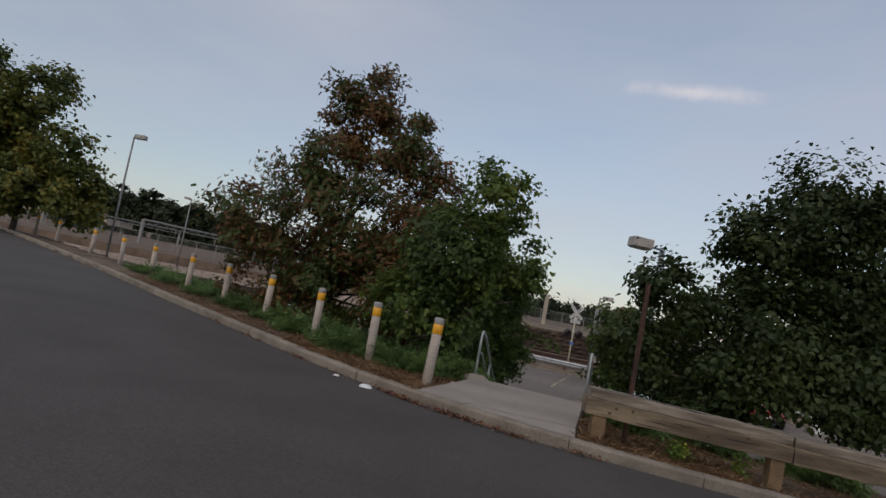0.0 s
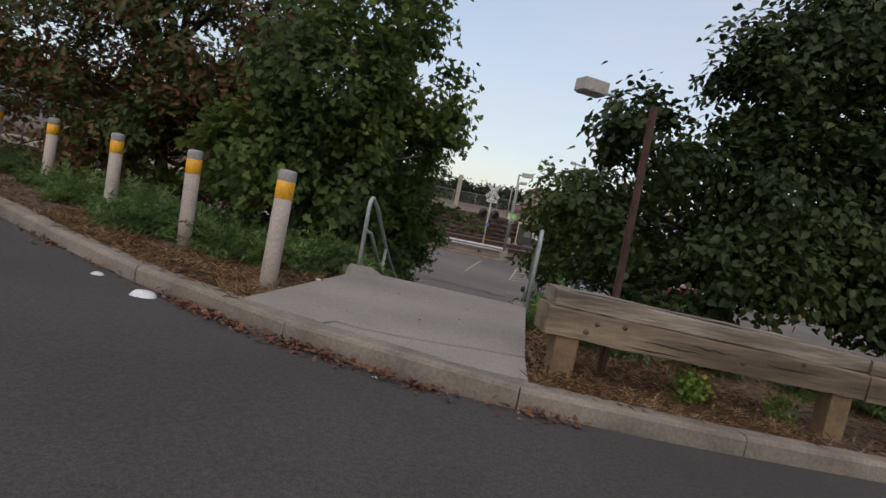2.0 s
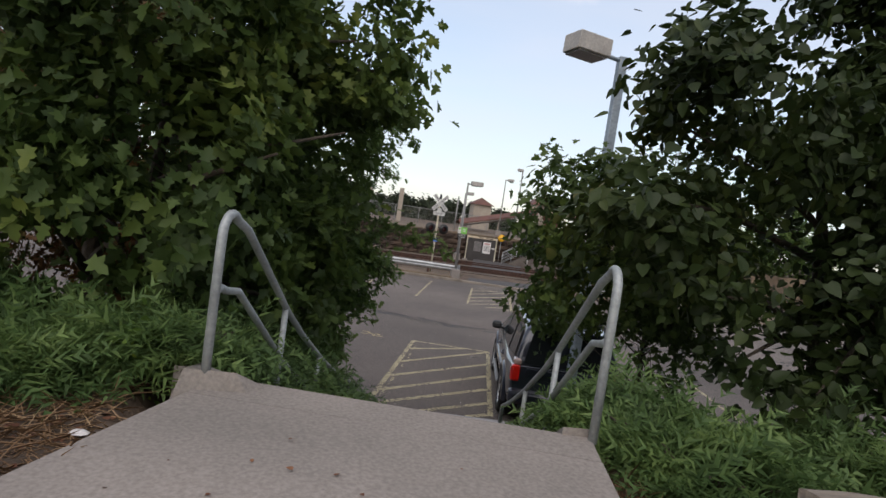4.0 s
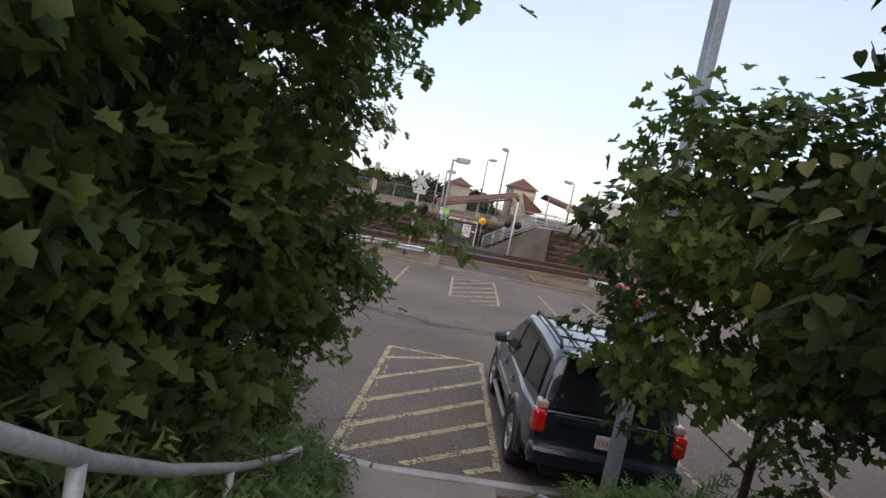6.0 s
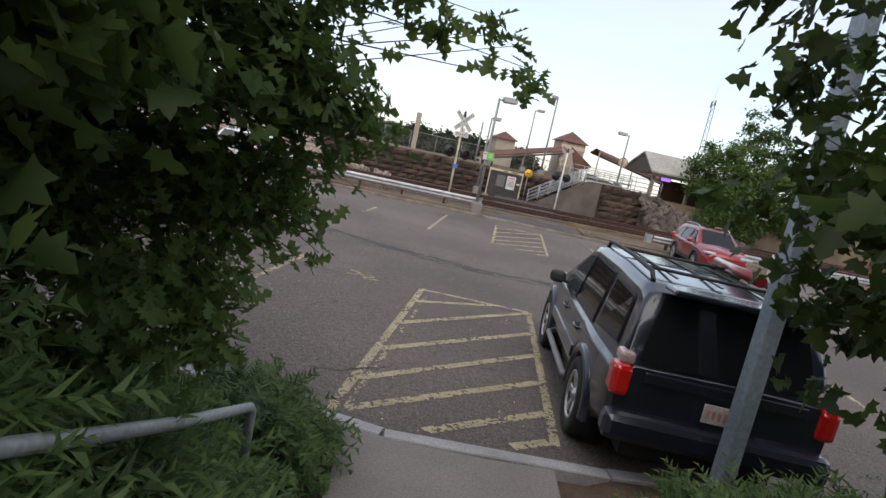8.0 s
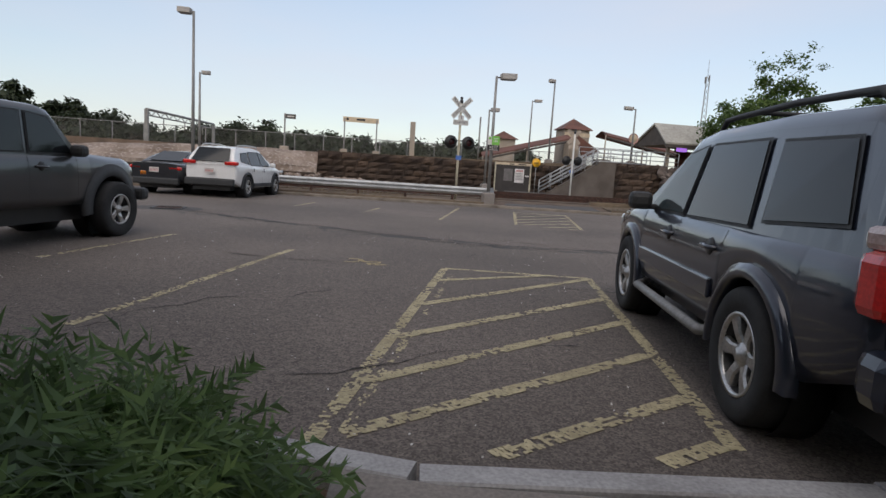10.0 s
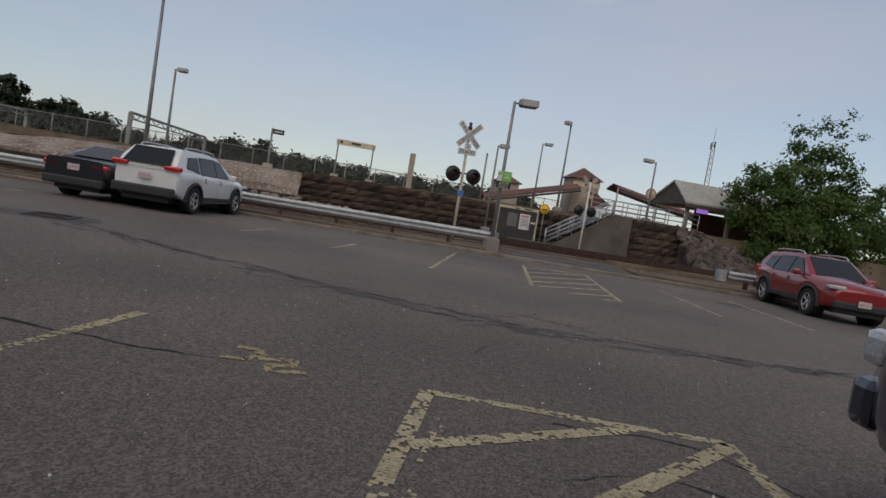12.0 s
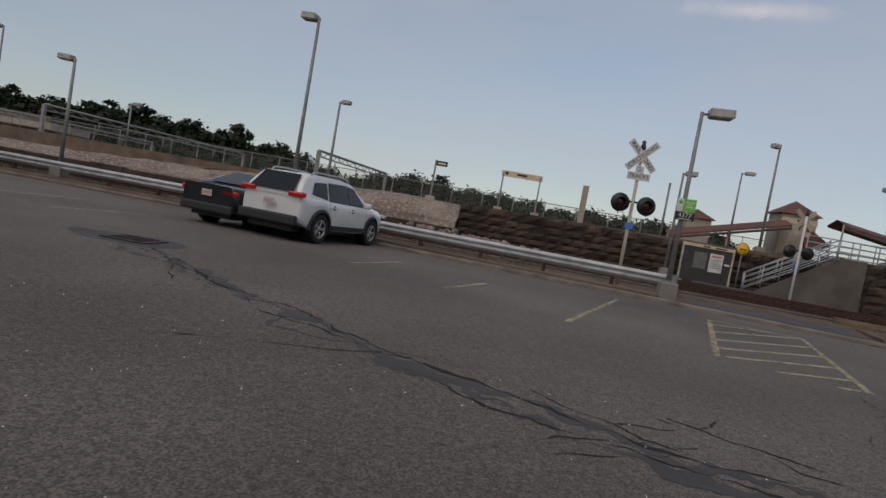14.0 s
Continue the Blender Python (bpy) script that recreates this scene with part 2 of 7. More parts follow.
M["map_grey"] = material("faded_map", (0.19, 0.17, 0.165), (0.13, 0.12, 0.115), rough=0.4, scale=8, bump=0)
M["poster"] = material("poster_paper", (0.78, 0.74, 0.72), rough=0.4, scale=3, bump=0)
M["poster_red"] = material("poster_faded_red", (0.60, 0.30, 0.28), rough=0.5, scale=9, bump=0)
M["roof_red"] = material("brown_red_roof", (0.165, 0.070, 0.050), (0.105, 0.048, 0.036), rough=0.7, scale=0.8, fine=8, bump=0.2)
M["roof_grey"] = material("pale_metal_roof", (0.46, 0.44, 0.39), (0.36, 0.345, 0.31), rough=0.6, metal=0.1, scale=0.6, fine=6, bump=0.1)
M["soffit"] = material("canopy_soffit", (0.10, 0.085, 0.075), rough=0.8, scale=2, bump=0.1)
M["panel_tan"] = material("tan_panel", (0.42, 0.36, 0.29), (0.33, 0.28, 0.23), rough=0.8, scale=1, bump=0.1)
M["bark"] = material("bark", (0.085, 0.066, 0.050), (0.045, 0.035, 0.027), rough=1.0, scale=5, fine=30, bump=0.9, dist=0.02)
M["tyre"] = material("tyre_rubber", (0.022, 0.022, 0.023), (0.015, 0.015, 0.016), rough=0.85, scale=8, fine=60, bump=0.2, space="Object", dist=0.004)
M["alloy"] = material("alloy_rim", (0.55, 0.54, 0.53), (0.47, 0.46, 0.45), rough=0.32, metal=0.8, scale=6, bump=0, space="Object")
M["dark_metal"] = material("dark_hub", (0.05, 0.05, 0.052), rough=0.5, metal=0.5, scale=6, bump=0, space="Object")
M["plastic"] = material("black_plastic", (0.030, 0.031, 0.033), (0.024, 0.025, 0.027), rough=0.6, scale=6, fine=80, bump=0.05, space="Object")
M["tail_red"] = material("tail_lamp_red", (0.62, 0.012, 0.010), (0.50, 0.010, 0.008), rough=0.12, scale=9, bump=0, space="Object", coat=1.0)
M["tail_clear"] = material("tail_lamp_clear", (0.55, 0.42, 0.40), rough=0.12, scale=9, bump=0, space="Object", coat=1.0)
M["head_clear"] = material("headlamp_clear", (0.52, 0.54, 0.56), rough=0.1, scale=9, bump=0, space="Object", coat=1.0)
M["amber"] = material("amber_lens", (0.72, 0.22, 0.02), rough=0.2, scale=9, bump=0, space="Object")
M["plate"] = material("number_plate", (0.66, 0.60, 0.58), rough=0.5, scale=9, bump=0, space="Object")
M["seat"] = material("car_interior", (0.045, 0.044, 0.045), rough=0.9, scale=6, bump=0.1, space="Object")
M["glass"] = glass_material("tinted_glass", (0.010, 0.012, 0.014), 1.0)
M["glass_clear"] = glass_material("clear_glass", (0.05, 0.065, 0.07), 0.90)
M["red_lens"] = material("signal_lens", (0.05, 0.012, 0.012), rough=0.2, scale=9, bump=0)
M["plastic_bag"] = material("white_plastic", (0.72, 0.73, 0.75), (0.60, 0.62, 0.65), rough=0.4, scale=20, bump=0.2)
M["ticker"] = glow_material("lit_sign", (0.32, 0.14, 0.60), 1.0)


def car_paint(name, c, metal=0.35, rough=0.32):
    return material(name, c, tuple(v * 0.93 for v in c), rough=rough, metal=metal, scale=2, fine=300, bump=0, space="Object", coat=1.0)


M["paint_grey"] = car_paint("grey_blue_paint", (0.020, 0.025, 0.042), 0.35)
M["paint_black"] = car_paint("black_paint", (0.010, 0.012, 0.018), 0.1)
M["paint_pearl"] = car_paint("white_paint", (0.82, 0.81, 0.80), 0.0)
M["paint_red"] = car_paint("red_paint", (0.27, 0.010, 0.014), 0.25)
M["paint_dark"] = car_paint("charcoal_paint", (0.045, 0.048, 0.052), 0.3)

M["leaf_maple"] = leaf_material("maple_leaves", [(0.0, (0.028, 0.046, 0.016)), (0.45, (0.062, 0.100, 0.026)), (0.75, (0.105, 0.150, 0.034)), (1.0, (0.20, 0.23, 0.05))], pass_light=0.42)
M["leaf_autumn"] = leaf_material("turning_leaves", [(0.0, (0.028, 0.052, 0.014)), (0.36, (0.052, 0.080, 0.018)), (0.52, (0.115, 0.062, 0.022)), (0.72, (0.135, 0.058, 0.026)), (0.9, (0.16, 0.10, 0.022)), (1.0, (0.34, 0.19, 0.02))], patch=0.55)
M["leaf_oak"] = leaf_material("oak_leaves", [(0.0, (0.040, 0.075, 0.022)), (0.5, (0.085, 0.140, 0.036)), (1.0, (0.140, 0.195, 0.050))], pass_light=0.45)
M["leaf_linden"] = leaf_material("linden_leaves", [(0.0, (0.013, 0.024, 0.007)), (0.5, (0.030, 0.048, 0.012)), (0.85, (0.054, 0.074, 0.018)), (1.0, (0.131, 0.117, 0.032))])
M["leaf_far"] = leaf_material("far_leaves", [(0.0, (0.024, 0.033, 0.018)), (0.5, (0.034, 0.047, 0.023)), (1.0, (0.050, 0.064, 0.028))], patch=0.25)
M["leaf_yellow"] = leaf_material("yellowing_leaves", [(0.0, (0.030, 0.055, 0.014)), (0.45, (0.075, 0.100, 0.020)), (0.8, (0.16, 0.14, 0.025)), (1.0, (0.26, 0.17, 0.02))], patch=0.4)
M["juniper"] = leaf_material("juniper_needles", [(0.0, (0.030, 0.052, 0.018)), (0.45, (0.095, 0.160, 0.052)), (1.0, (0.22, 0.31, 0.10))], patch=2.2, pass_light=0.4)
M["weed"] = leaf_material("weed_leaves", [(0.0, (0.05, 0.10, 0.02)), (0.6, (0.12, 0.19, 0.03)), (1.0, (0.30, 0.32, 0.03))], patch=3)
M["straw"] = leaf_material("dry_straw", [(0.0, (0.15, 0.085, 0.046)), (0.5, (0.30, 0.185, 0.10)), (1.0, (0.48, 0.34, 0.20))], patch=2, pass_light=0.1)
M["litter"] = leaf_material("fallen_leaves", [(0.0, (0.055, 0.026, 0.018)), (0.45, (0.13, 0.056, 0.034)), (0.8, (0.22, 0.105, 0.055)), (1.0, (0.40, 0.26, 0.15))], patch=4, pass_light=0.1)
M["verge_grass"] = leaf_material("verge_grass", [(0.0, (0.07, 0.075, 0.025)), (0.5, (0.17, 0.13, 0.065)), (1.0, (0.30, 0.22, 0.12))], patch=0.8, pass_light=0.1)


# ---- mesh helpers ----
class Mesh:
    """Gathers vertices and faces of one part."""

    def __init__(self):
        self.v, self.f, self.smooth = [], [], []

    def add(self, verts, faces, m=None, smooth=False):
        k = len(self.v)
        self.v += [tuple(m @ Vector(p)) for p in verts] if m is not None else [tuple(p) for p in verts]
        self.f += [tuple(k + a for a in q) for q in faces]
        self.smooth += [smooth] * len(faces)
        return self

    def box(self, c, size, m=None, b=0.0):
        x, y, z = (v / 2 for v in size)
        b = min(b, x * 0.9, y * 0.9, z * 0.9)
        at = Matrix.Translation(c)
        at = m @ at if m is not None else at
        if b <= 0:
            vs = [(sx * x, sy * y, sz * z) for sx in (-1, 1) for sy in (-1, 1) for sz in (-1, 1)]
            fs = [(0, 1, 3, 2), (4, 6, 7, 5), (0, 4, 5, 1), (2, 3, 7, 6), (0, 2, 6, 4), (1, 5, 7, 3)]
            return self.add(vs, fs, at)
        bm = bmesh.new()
        bmesh.ops.create_cube(bm, size=1)
        bmesh.ops.scale(bm, vec=(2 * x, 2 * y, 2 * z), verts=bm.verts)
        bmesh.ops.bevel(bm, geom=bm.edges[:], offset=b, segments=2, profile=0.5, affect='EDGES')
        bm.verts.index_update()
        self.add([tuple(q.co) for q in bm.verts], [tuple(q.index for q in g.verts) for g in bm.faces], at)
        bm.free()
        return self

    def tube(self, pts, r, n=10, caps=True, smooth=True):
        """A round bar along a polyline; r a number or one radius a point."""
        pts = [Vector(p) for p in pts]
        rs = r if hasattr(r, "__len__") else [r] * len(pts)
        k, up = len(self.v), None
        for a, p in enumerate(pts):
            d = (pts[min(a + 1, len(pts) - 1)] - pts[max(a - 1, 0)]).normalized()
            ref = Vector((0, 0, 1)) if abs(d.z) < 0.9 else Vector((0, 1, 0))
            u = d.cross(ref).normalized() if up is None else (up - d * up.dot(d)).normalized()
            up = u
            w = d.cross(u)
            self.v += [tuple(p + (u * math.cos(t) + w * math.sin(t)) * rs[a]) for t in (2 * math.pi * q / n for q in range(n))]
        for a in range(len(pts) - 1):
            for q in range(n):
                self.f.append((k + a * n + q, k + a * n + (q + 1) % n, k + (a + 1) * n + (q + 1) % n, k + (a + 1) * n + q))
                self.smooth.append(smooth)
        if caps:
            e = k + (len(pts) - 1) * n
            self.f += [tuple(k + q for q in reversed(range(n))), tuple(e + q for q in range(n))]
            self.smooth += [False, False]
        return self

    def prism(self, poly, z0, z1, m=None):
        """A flat outline raised from z0 to z1 (numbers, or functions of x and y)."""
        n = len(poly)
        lo = z0 if callable(z0) else (lambda x, y: z0)
        hi = z1 if callable(z1) else (lambda x, y: z1)
        vs = [(x, y, lo(x, y)) for x, y in poly] + [(x, y, hi(x, y)) for x, y in poly]
        fs = [tuple(reversed(range(n))), tuple(range(n, 2 * n))] + [(q, (q + 1) % n, n + (q + 1) % n, n + q) for q in range(n)]
        return self.add(vs, fs, m)

    def lathe(self, profile, m=None, n=24, smooth=True):
        """A profile of (radius, height) turned round z."""
        vs = [(r * math.cos(2 * math.pi * q / n), r * math.sin(2 * math.pi * q / n), z) for r, z in profile for q in range(n)]
        fs = [(a * n + q, a * n + (q + 1) % n, (a + 1) * n + (q + 1) % n, (a + 1) * n + q) for a in range(len(profile) - 1) for q in range(n)]
        return self.add(vs, fs, m, smooth)

    def data(self, name, mat):
        me = bpy.data.meshes.new(name)
        me.from_pydata(self.v, [], self.f)
        me.polygons.foreach_set("use_smooth", self.smooth)
        if mat is not None:
            me.materials.append(mat)
        me.update()
        return me


def part(name, mesh, mat, parent=None, label="", at=None):
    """One mesh object, under a thing or a part where a parent is given."""
    ob = new(name, mesh.data(name, mat))
    if at is not None:
        ob.matrix_basis = at
    if parent is not None:
        ob.parent = parent
    if label:
        tagged(ob, label)
    return ob


def thing(name, m, label, category, group=""):
    """An Empty at the foot of a thing; its parts hang under it."""
    ob = new(name)
    ob.empty_display_size = 0.2
    ob.matrix_basis = m
    return tagged(ob, label, category, group)


def solid(name, mesh, mat, label, category="", group="", kind=""):
    return tagged(part(name, mesh, mat), label, category, group, kind)


def writing(name, text, size, mat, parent, m, width=None):
    """Raised letters in the built-in font as one mesh, in the plane of m."""
    cu = bpy.data.curves.new(name, 'FONT')
    cu.body, cu.size, cu.align_x, cu.align_y, cu.extrude = text, size, 'CENTER', 'CENTER', 0.002
    tmp = bpy.data.objects.new(name, cu)
    scene.collection.objects.link(tmp)
    dg = bpy.context.evaluated_depsgraph_get()
    me = bpy.data.meshes.new_from_object(tmp.evaluated_get(dg))
    bpy.data.objects.remove(tmp)
    bpy.data.curves.remove(cu)
    me.materials.clear()
    me.materials.append(mat)
    xs = [q.co.x for q in me.vertices]
    if width and xs:
        k = width / (max(xs) - min(xs))
        for q in me.vertices:
            q.co.x *= k
    ob = new(name, me)
    ob.parent = parent
    ob.matrix_basis = m
    return ob


rng = np.random.default_rng(7)


def clampf(v, a, b):
    return max(a, min(b, v))


# ---- the lie of the land ----
KERB = [(45, 5.6), (10, 2.95), (4.2, 2.2), (2.4, 1.95), (1.74, 1.88), (1.0, 1.84), (0.58, 1.86), (0.0, 1.97), (-0.35, 2.11), (-0.69, 2.26), (-1.1, 2.42), (-1.46, 2.62), (-2.5, 3.38),
        (-3.6, 4.28), (-4.6, 5.1), (-6.2, 6.45), (-8.8, 8.6), (-13.7, 12.8), (-19.3, 17.3), (-28, 24.2), (-45, 37.5)]
SKEW = 0.262          # stairs, stalls and crossing run this far to the east for a metre north


def kerb_y(x):
    for (xa, ya), (xb, yb) in zip(KERB, KERB[1:]):
        if xb <= x <= xa:
            return yb + (ya - yb) * (x - xb) / (xa - xb)
    return KERB[0][1] if x > 0 else KERB[-1][1]


def street_z(x):
    """The street falls from west to east."""
    return 2.155 - 0.03 * clampf(x, -1.0, 0.8) - 0.075 * clampf(x - 0.8, 0, 8) - 0.016 * clampf(x + 4, -25, 0)


def smooth01(t):
    t = clampf(t, 0.0, 1.0)
    return t * t * (3 - 2 * t)


def far_kerb_y(x):
    return 31.2 - 0.17 * (clampf(x, -5, 18) - 6)


NEAR_KERB = [(45, 9.7), (12, 10.2), (5, 10.45), (3.3, 10.54), (2.1, 10.63), (1.4, 10.76), (0.95, 10.93), (0.55, 11.13), (-1.0, 11.75), (-6, 13.7), (-14, 18.4), (-24, 23.5), (-45, 31.4)]


def near_kerb_y(x):
    for (xa, ya), (xb, yb) in zip(NEAR_KERB, NEAR_KERB[1:]):
        if xb <= x <= xa:
            return yb + (ya - yb) * (x - xb) / (xa - xb)
    return NEAR_KERB[0][1] if x > 0 else NEAR_KERB[-1][1]


STAIR_TOP_Y, STAIR_FOOT_Y = 4.86, 8.7
STAIR_X = (-0.62, 1.32)      # the flight's two sides at its top
RISERS = 13
LAND_Z, FOOT_Z = 2.25, 0.13
CROSS_RUN = 0.25       # steps and joints fall back this far for a metre east


def stair_side(k, y):
    return STAIR_X[k] + SKEW * (y - STAIR_TOP_Y)


def stair_y(x, y):
    """How far down the flight a point lies, told at the flight's west side."""
    return y + CROSS_RUN * (x - stair_side(0, y))


def ground_z(x, y):
    """Earth: verge along the street, bank down to the lot, flat lot, railway, platform land behind."""
    ks, kn = kerb_y(x), near_kerb_y(x)
    zs = street_z(x)
    if y < ks + 0.165:
        return zs - 0.26
    if y < STAIR_TOP_Y + 0.1 and -1.34 + 0.41 * (y - 2.8) < x < 0.80 + 0.2 * (y - 2.03) and y > ks:
        return zs - 0.3
    if y < kn:
        edge = ks + 2.6
        t = (y - edge) / max(kn - 0.9 - edge, 0.5)
        z = zs - 0.03 + (0.10 - zs + 0.03) * smooth01(t)
        a, b = stair_side(0, y), stair_side(1, y)
        ye = stair_y(x, y)
        if a - 0.3 < x < b + 0.3 and ye > STAIR_TOP_Y - 0.4:
            if ye < STAIR_FOOT_Y + 0.3:
                zf = LAND_Z + (FOOT_Z - LAND_Z) * (ye - STAIR_TOP_Y) / (STAIR_FOOT_Y - STAIR_TOP_Y)
                z = min(z, zf - 0.35)
            else:
                z = min(z, 0.02)
        return z
    if y < far_kerb_y(x) + 0.12:
        return -0.06
    if y < 34:
        return 0.10 + 0.10 * smooth01((y - 31) / 3)
    if y < 46.5:
        return 0.20
    return 2.0


ROAD_POLY = [(x, y) for x, y in KERB]
lot = [(x, near_kerb_y(x)) for x in (45, 30, 20, 12, 8, 5, 3.3, 2.1, 1.4, 0.95, 0.55, -1, -6, -14, -24, -34, -44)]

# ground: one sheet, fine near the walk, reaching the horizon
gx = sorted(set([round(v, 3) for v in np.concatenate([np.linspace(-3000, -200, 8), np.linspace(-180, -50, 9), np.linspace(-46, -18.5, 16), np.linspace(-18, -8.2, 40), np.linspace(-8, 9, 86), np.linspace(9.5, 46, 38), np.linspace(50, 180, 9), np.linspace(200, 3000, 8)])]))
gy = sorted(set([round(v, 3) for v in np.concatenate([np.linspace(-3000, -60, 8), np.linspace(-50, 0, 9), np.linspace(0.5, 12, 80), np.linspace(12.6, 29.8, 14), np.linspace(30.2, 34.2, 17), np.linspace(35, 46.4, 12), np.linspace(46.6, 60, 6), np.linspace(80, 200, 6), np.linspace(300, 3500, 7)])]))
g = Mesh()
for y in gy:
    for x in gx:
        zz = ground_z(clampf(x, -44, 44), y)
        if kerb_y(x) + 0.3 < y < near_kerb_y(x) - 0.3:
            zz += 0.05 * noise.noise(Vector((x * 1.3, y * 1.3, 0)))
        g.v.append((x, y, zz))
nx = len(gx)
for b in range(len(gy) - 1):
    for a in range(nx - 1):
        g.f.append((b * nx + a, b * nx + a + 1, (b + 1) * nx + a + 1, (b + 1) * nx + a))
        g.smooth.append(True)
solid("ground", g, M["earth"], "brown bare earth and needle litter on a bank", "ground", kind="structure")

# the street
r = Mesh()
pts = [(-3000, kerb_y(-44)), *reversed(KERB), (3000, kerb_y(44))]
for a, (x, y) in enumerate(pts):
    z = street_z(x) - 0.15
    r.v += [(x, y - 0.02, z), (x, y - 4.0, z + 0.05), (x, y - 9.5, z + 0.05), (x, min(y - 10, -60), z)]
for a in range(len(pts) - 1):
    for b in range(3):
        r.f.append((4 * a + b + 1, 4 * a + 4 + b + 1, 4 * a + 4 + b, 4 * a + b))
        r.smooth.append(True)
solid("road", r, M["road"], "dark grey asphalt street beside a concrete kerb", "road", kind="structure")


def along(points, step):
    """Points at even steps along a polyline, with the way there."""
    out, left = [], 0.0
    for (xa, ya), (xb, yb) in zip(points, points[1:]):
        d = math.hypot(xb - xa, yb - ya)
        s = left
        while s < d:
            out.append((xa + (xb - xa) * s / d, ya + (yb - ya) * s / d))
            s += step
        left = s - d
    return out


def kerb_row(name, points, step, width, zlow, ztop, mat, label, inward, chamfer=0.03):
    """Kerb stones end to end along a line; the line is the outer (road) edge."""
    row = thing(name, Matrix(), label, "kerb")
    row["kind"] = "structure"
    ps = along(points, step)
    for (xa, ya), (xb, yb) in zip(ps, ps[1:]):
        d = Vector((xb - xa, yb - ya, 0)).normalized()
        side = Vector((-d.y, d.x, 0)) * inward
        k = Mesh()
        a, b = Vector((xa, ya, 0)) + d * 0.006, Vector((xb, yb, 0)) - d * 0.006
        prof = [(0.0, None), (0.0, -chamfer), (chamfer * 0.35, -chamfer * 0.3), (chamfer, 0.0), (width - 0.01, 0.0), (width, -0.01), (width, None)]
        jit = [random.uniform(-0.006, 0.006) for _ in range(2)]
        for e, q in enumerate((a, b)):
            for w, dz in prof:
                p = q + side * (w + jit[0])
                k.v.append((p.x, p.y, (zlow(q.x, q.y) if dz is None else ztop(q.x, q.y) + dz + jit[1])))
        n = len(prof)
        for w in range(n - 1):
            k.f.append((w, w + 1, n + w + 1, n + w) if inward < 0 else (n + w, n + w + 1, w + 1, w))
            k.smooth.append(False)
        k.f += [tuple(range(n)), tuple(reversed(range(n, 2 * n)))] if inward > 0 else [tuple(reversed(range(n))), tuple(range(n, 2 * n))]
        k.smooth += [False, False]
        part("kerb_stone", k, mat, row)
    return row


kerb_row("street_kerb", KERB, 1.85, 0.19, lambda x, y: street_z(x) - 0.35, lambda x, y: street_z(x), M["kerb"],
         "worn tan concrete kerb with stained joints", -1, 0.035)

# parking lot
p = Mesh()
poly = lot + [(-44, far_kerb_y(-44)), (-5, far_kerb_y(-5)), (18, far_kerb_y(18)), (45, far_kerb_y(45))]
p.prism(poly, -0.3, 0.0)
solid("parking_lot", p, M["lot"], "worn grey-brown asphalt parking lot with cracks", "parking lot", kind="structure")
kerb_row("lot_kerb", NEAR_KERB, 1.9, 0.15, lambda x, y: -0.2, lambda x, y: 0.13, M["kerb_lot"], "pale granite kerb at the parking lot's edge", 1, 0.012)
kerb_row("far_kerb", [(45, far_kerb_y(45)), (18, far_kerb_y(18)), (-5, far_kerb_y(-5)), (-45, far_kerb_y(-45))], 2.4, 0.16, lambda x, y: -0.2, lambda x, y: 0.11, M["kerb"],
         "low worn kerb along the railway verge", -1, 0.03)

# landing at the street, with its seam
def land_z(x, y):
    """The landing rises a little from the kerb to the head of the stairs."""
    t = clampf((y - kerb_y(x)) / 2.4, 0, 1)
    return street_z(x) + 0.004 + (LAND_Z + 0.02 - street_z(x)) * t


SLAB_FRONT = [(-1.42, 2.815), (-1.08, 2.63), (-0.68, 2.475), (-0.33, 2.325), (0.0, 2.185), (0.58, 2.07), (0.87, 2.05)]
JOINT = [(-0.62, 2.60), (-0.45, 2.535), (-0.1, 2.50), (0.3, 2.515), (0.62, 2.545), (0.955, 2.57)]


def slab(name, poly, label, dz=0.0):
    solid(name, Mesh().prism(poly, 1.6, lambda x, y: land_z(x, y) + dz), M["concrete"], label, "pavement", kind="structure")


# the slab broke along a wandering joint a step behind the kerb
slab("landing_slab", SLAB_FRONT[:2] + [(-0.72, 2.50)] + JOINT + [(1.285, 4.09), (0.3, 4.325), (-0.66, 4.56)], "cracked tan concrete walk slab at the head of the stairs")
slab("landing_strip", [(-0.70, 2.483)] + SLAB_FRONT[3:] + [(0.952, 2.552)] + [(x, y - 0.016) for x, y in reversed(JOINT[:-1])], "broken concrete strip between kerb and walk slab", -0.008)
slab("landing_nosing", [(-0.655, 4.578), (0.3, 4.343), (1.29, 4.108), (1.355, 4.372), (-0.60, 4.86)], "concrete edge strip at the top of the stairs", -0.006)

# stairs
rise = (LAND_Z - FOOT_Z) / RISERS
tread = (STAIR_FOOT_Y - STAIR_TOP_Y) / (RISERS - 1)
stairs = thing("stairs", Matrix(), "grey concrete stairs down a planted bank", "stairs")
stairs["kind"] = "structure"
WIDE = STAIR_X[1] - STAIR_X[0]


def flight(y, k):
    """A corner of a step whose west end lies at y; k: 0 its west end, 1 its east end."""
    return (stair_side(0, y) + k * WIDE * 0.94, y - k * WIDE * 0.94 * CROSS_RUN)


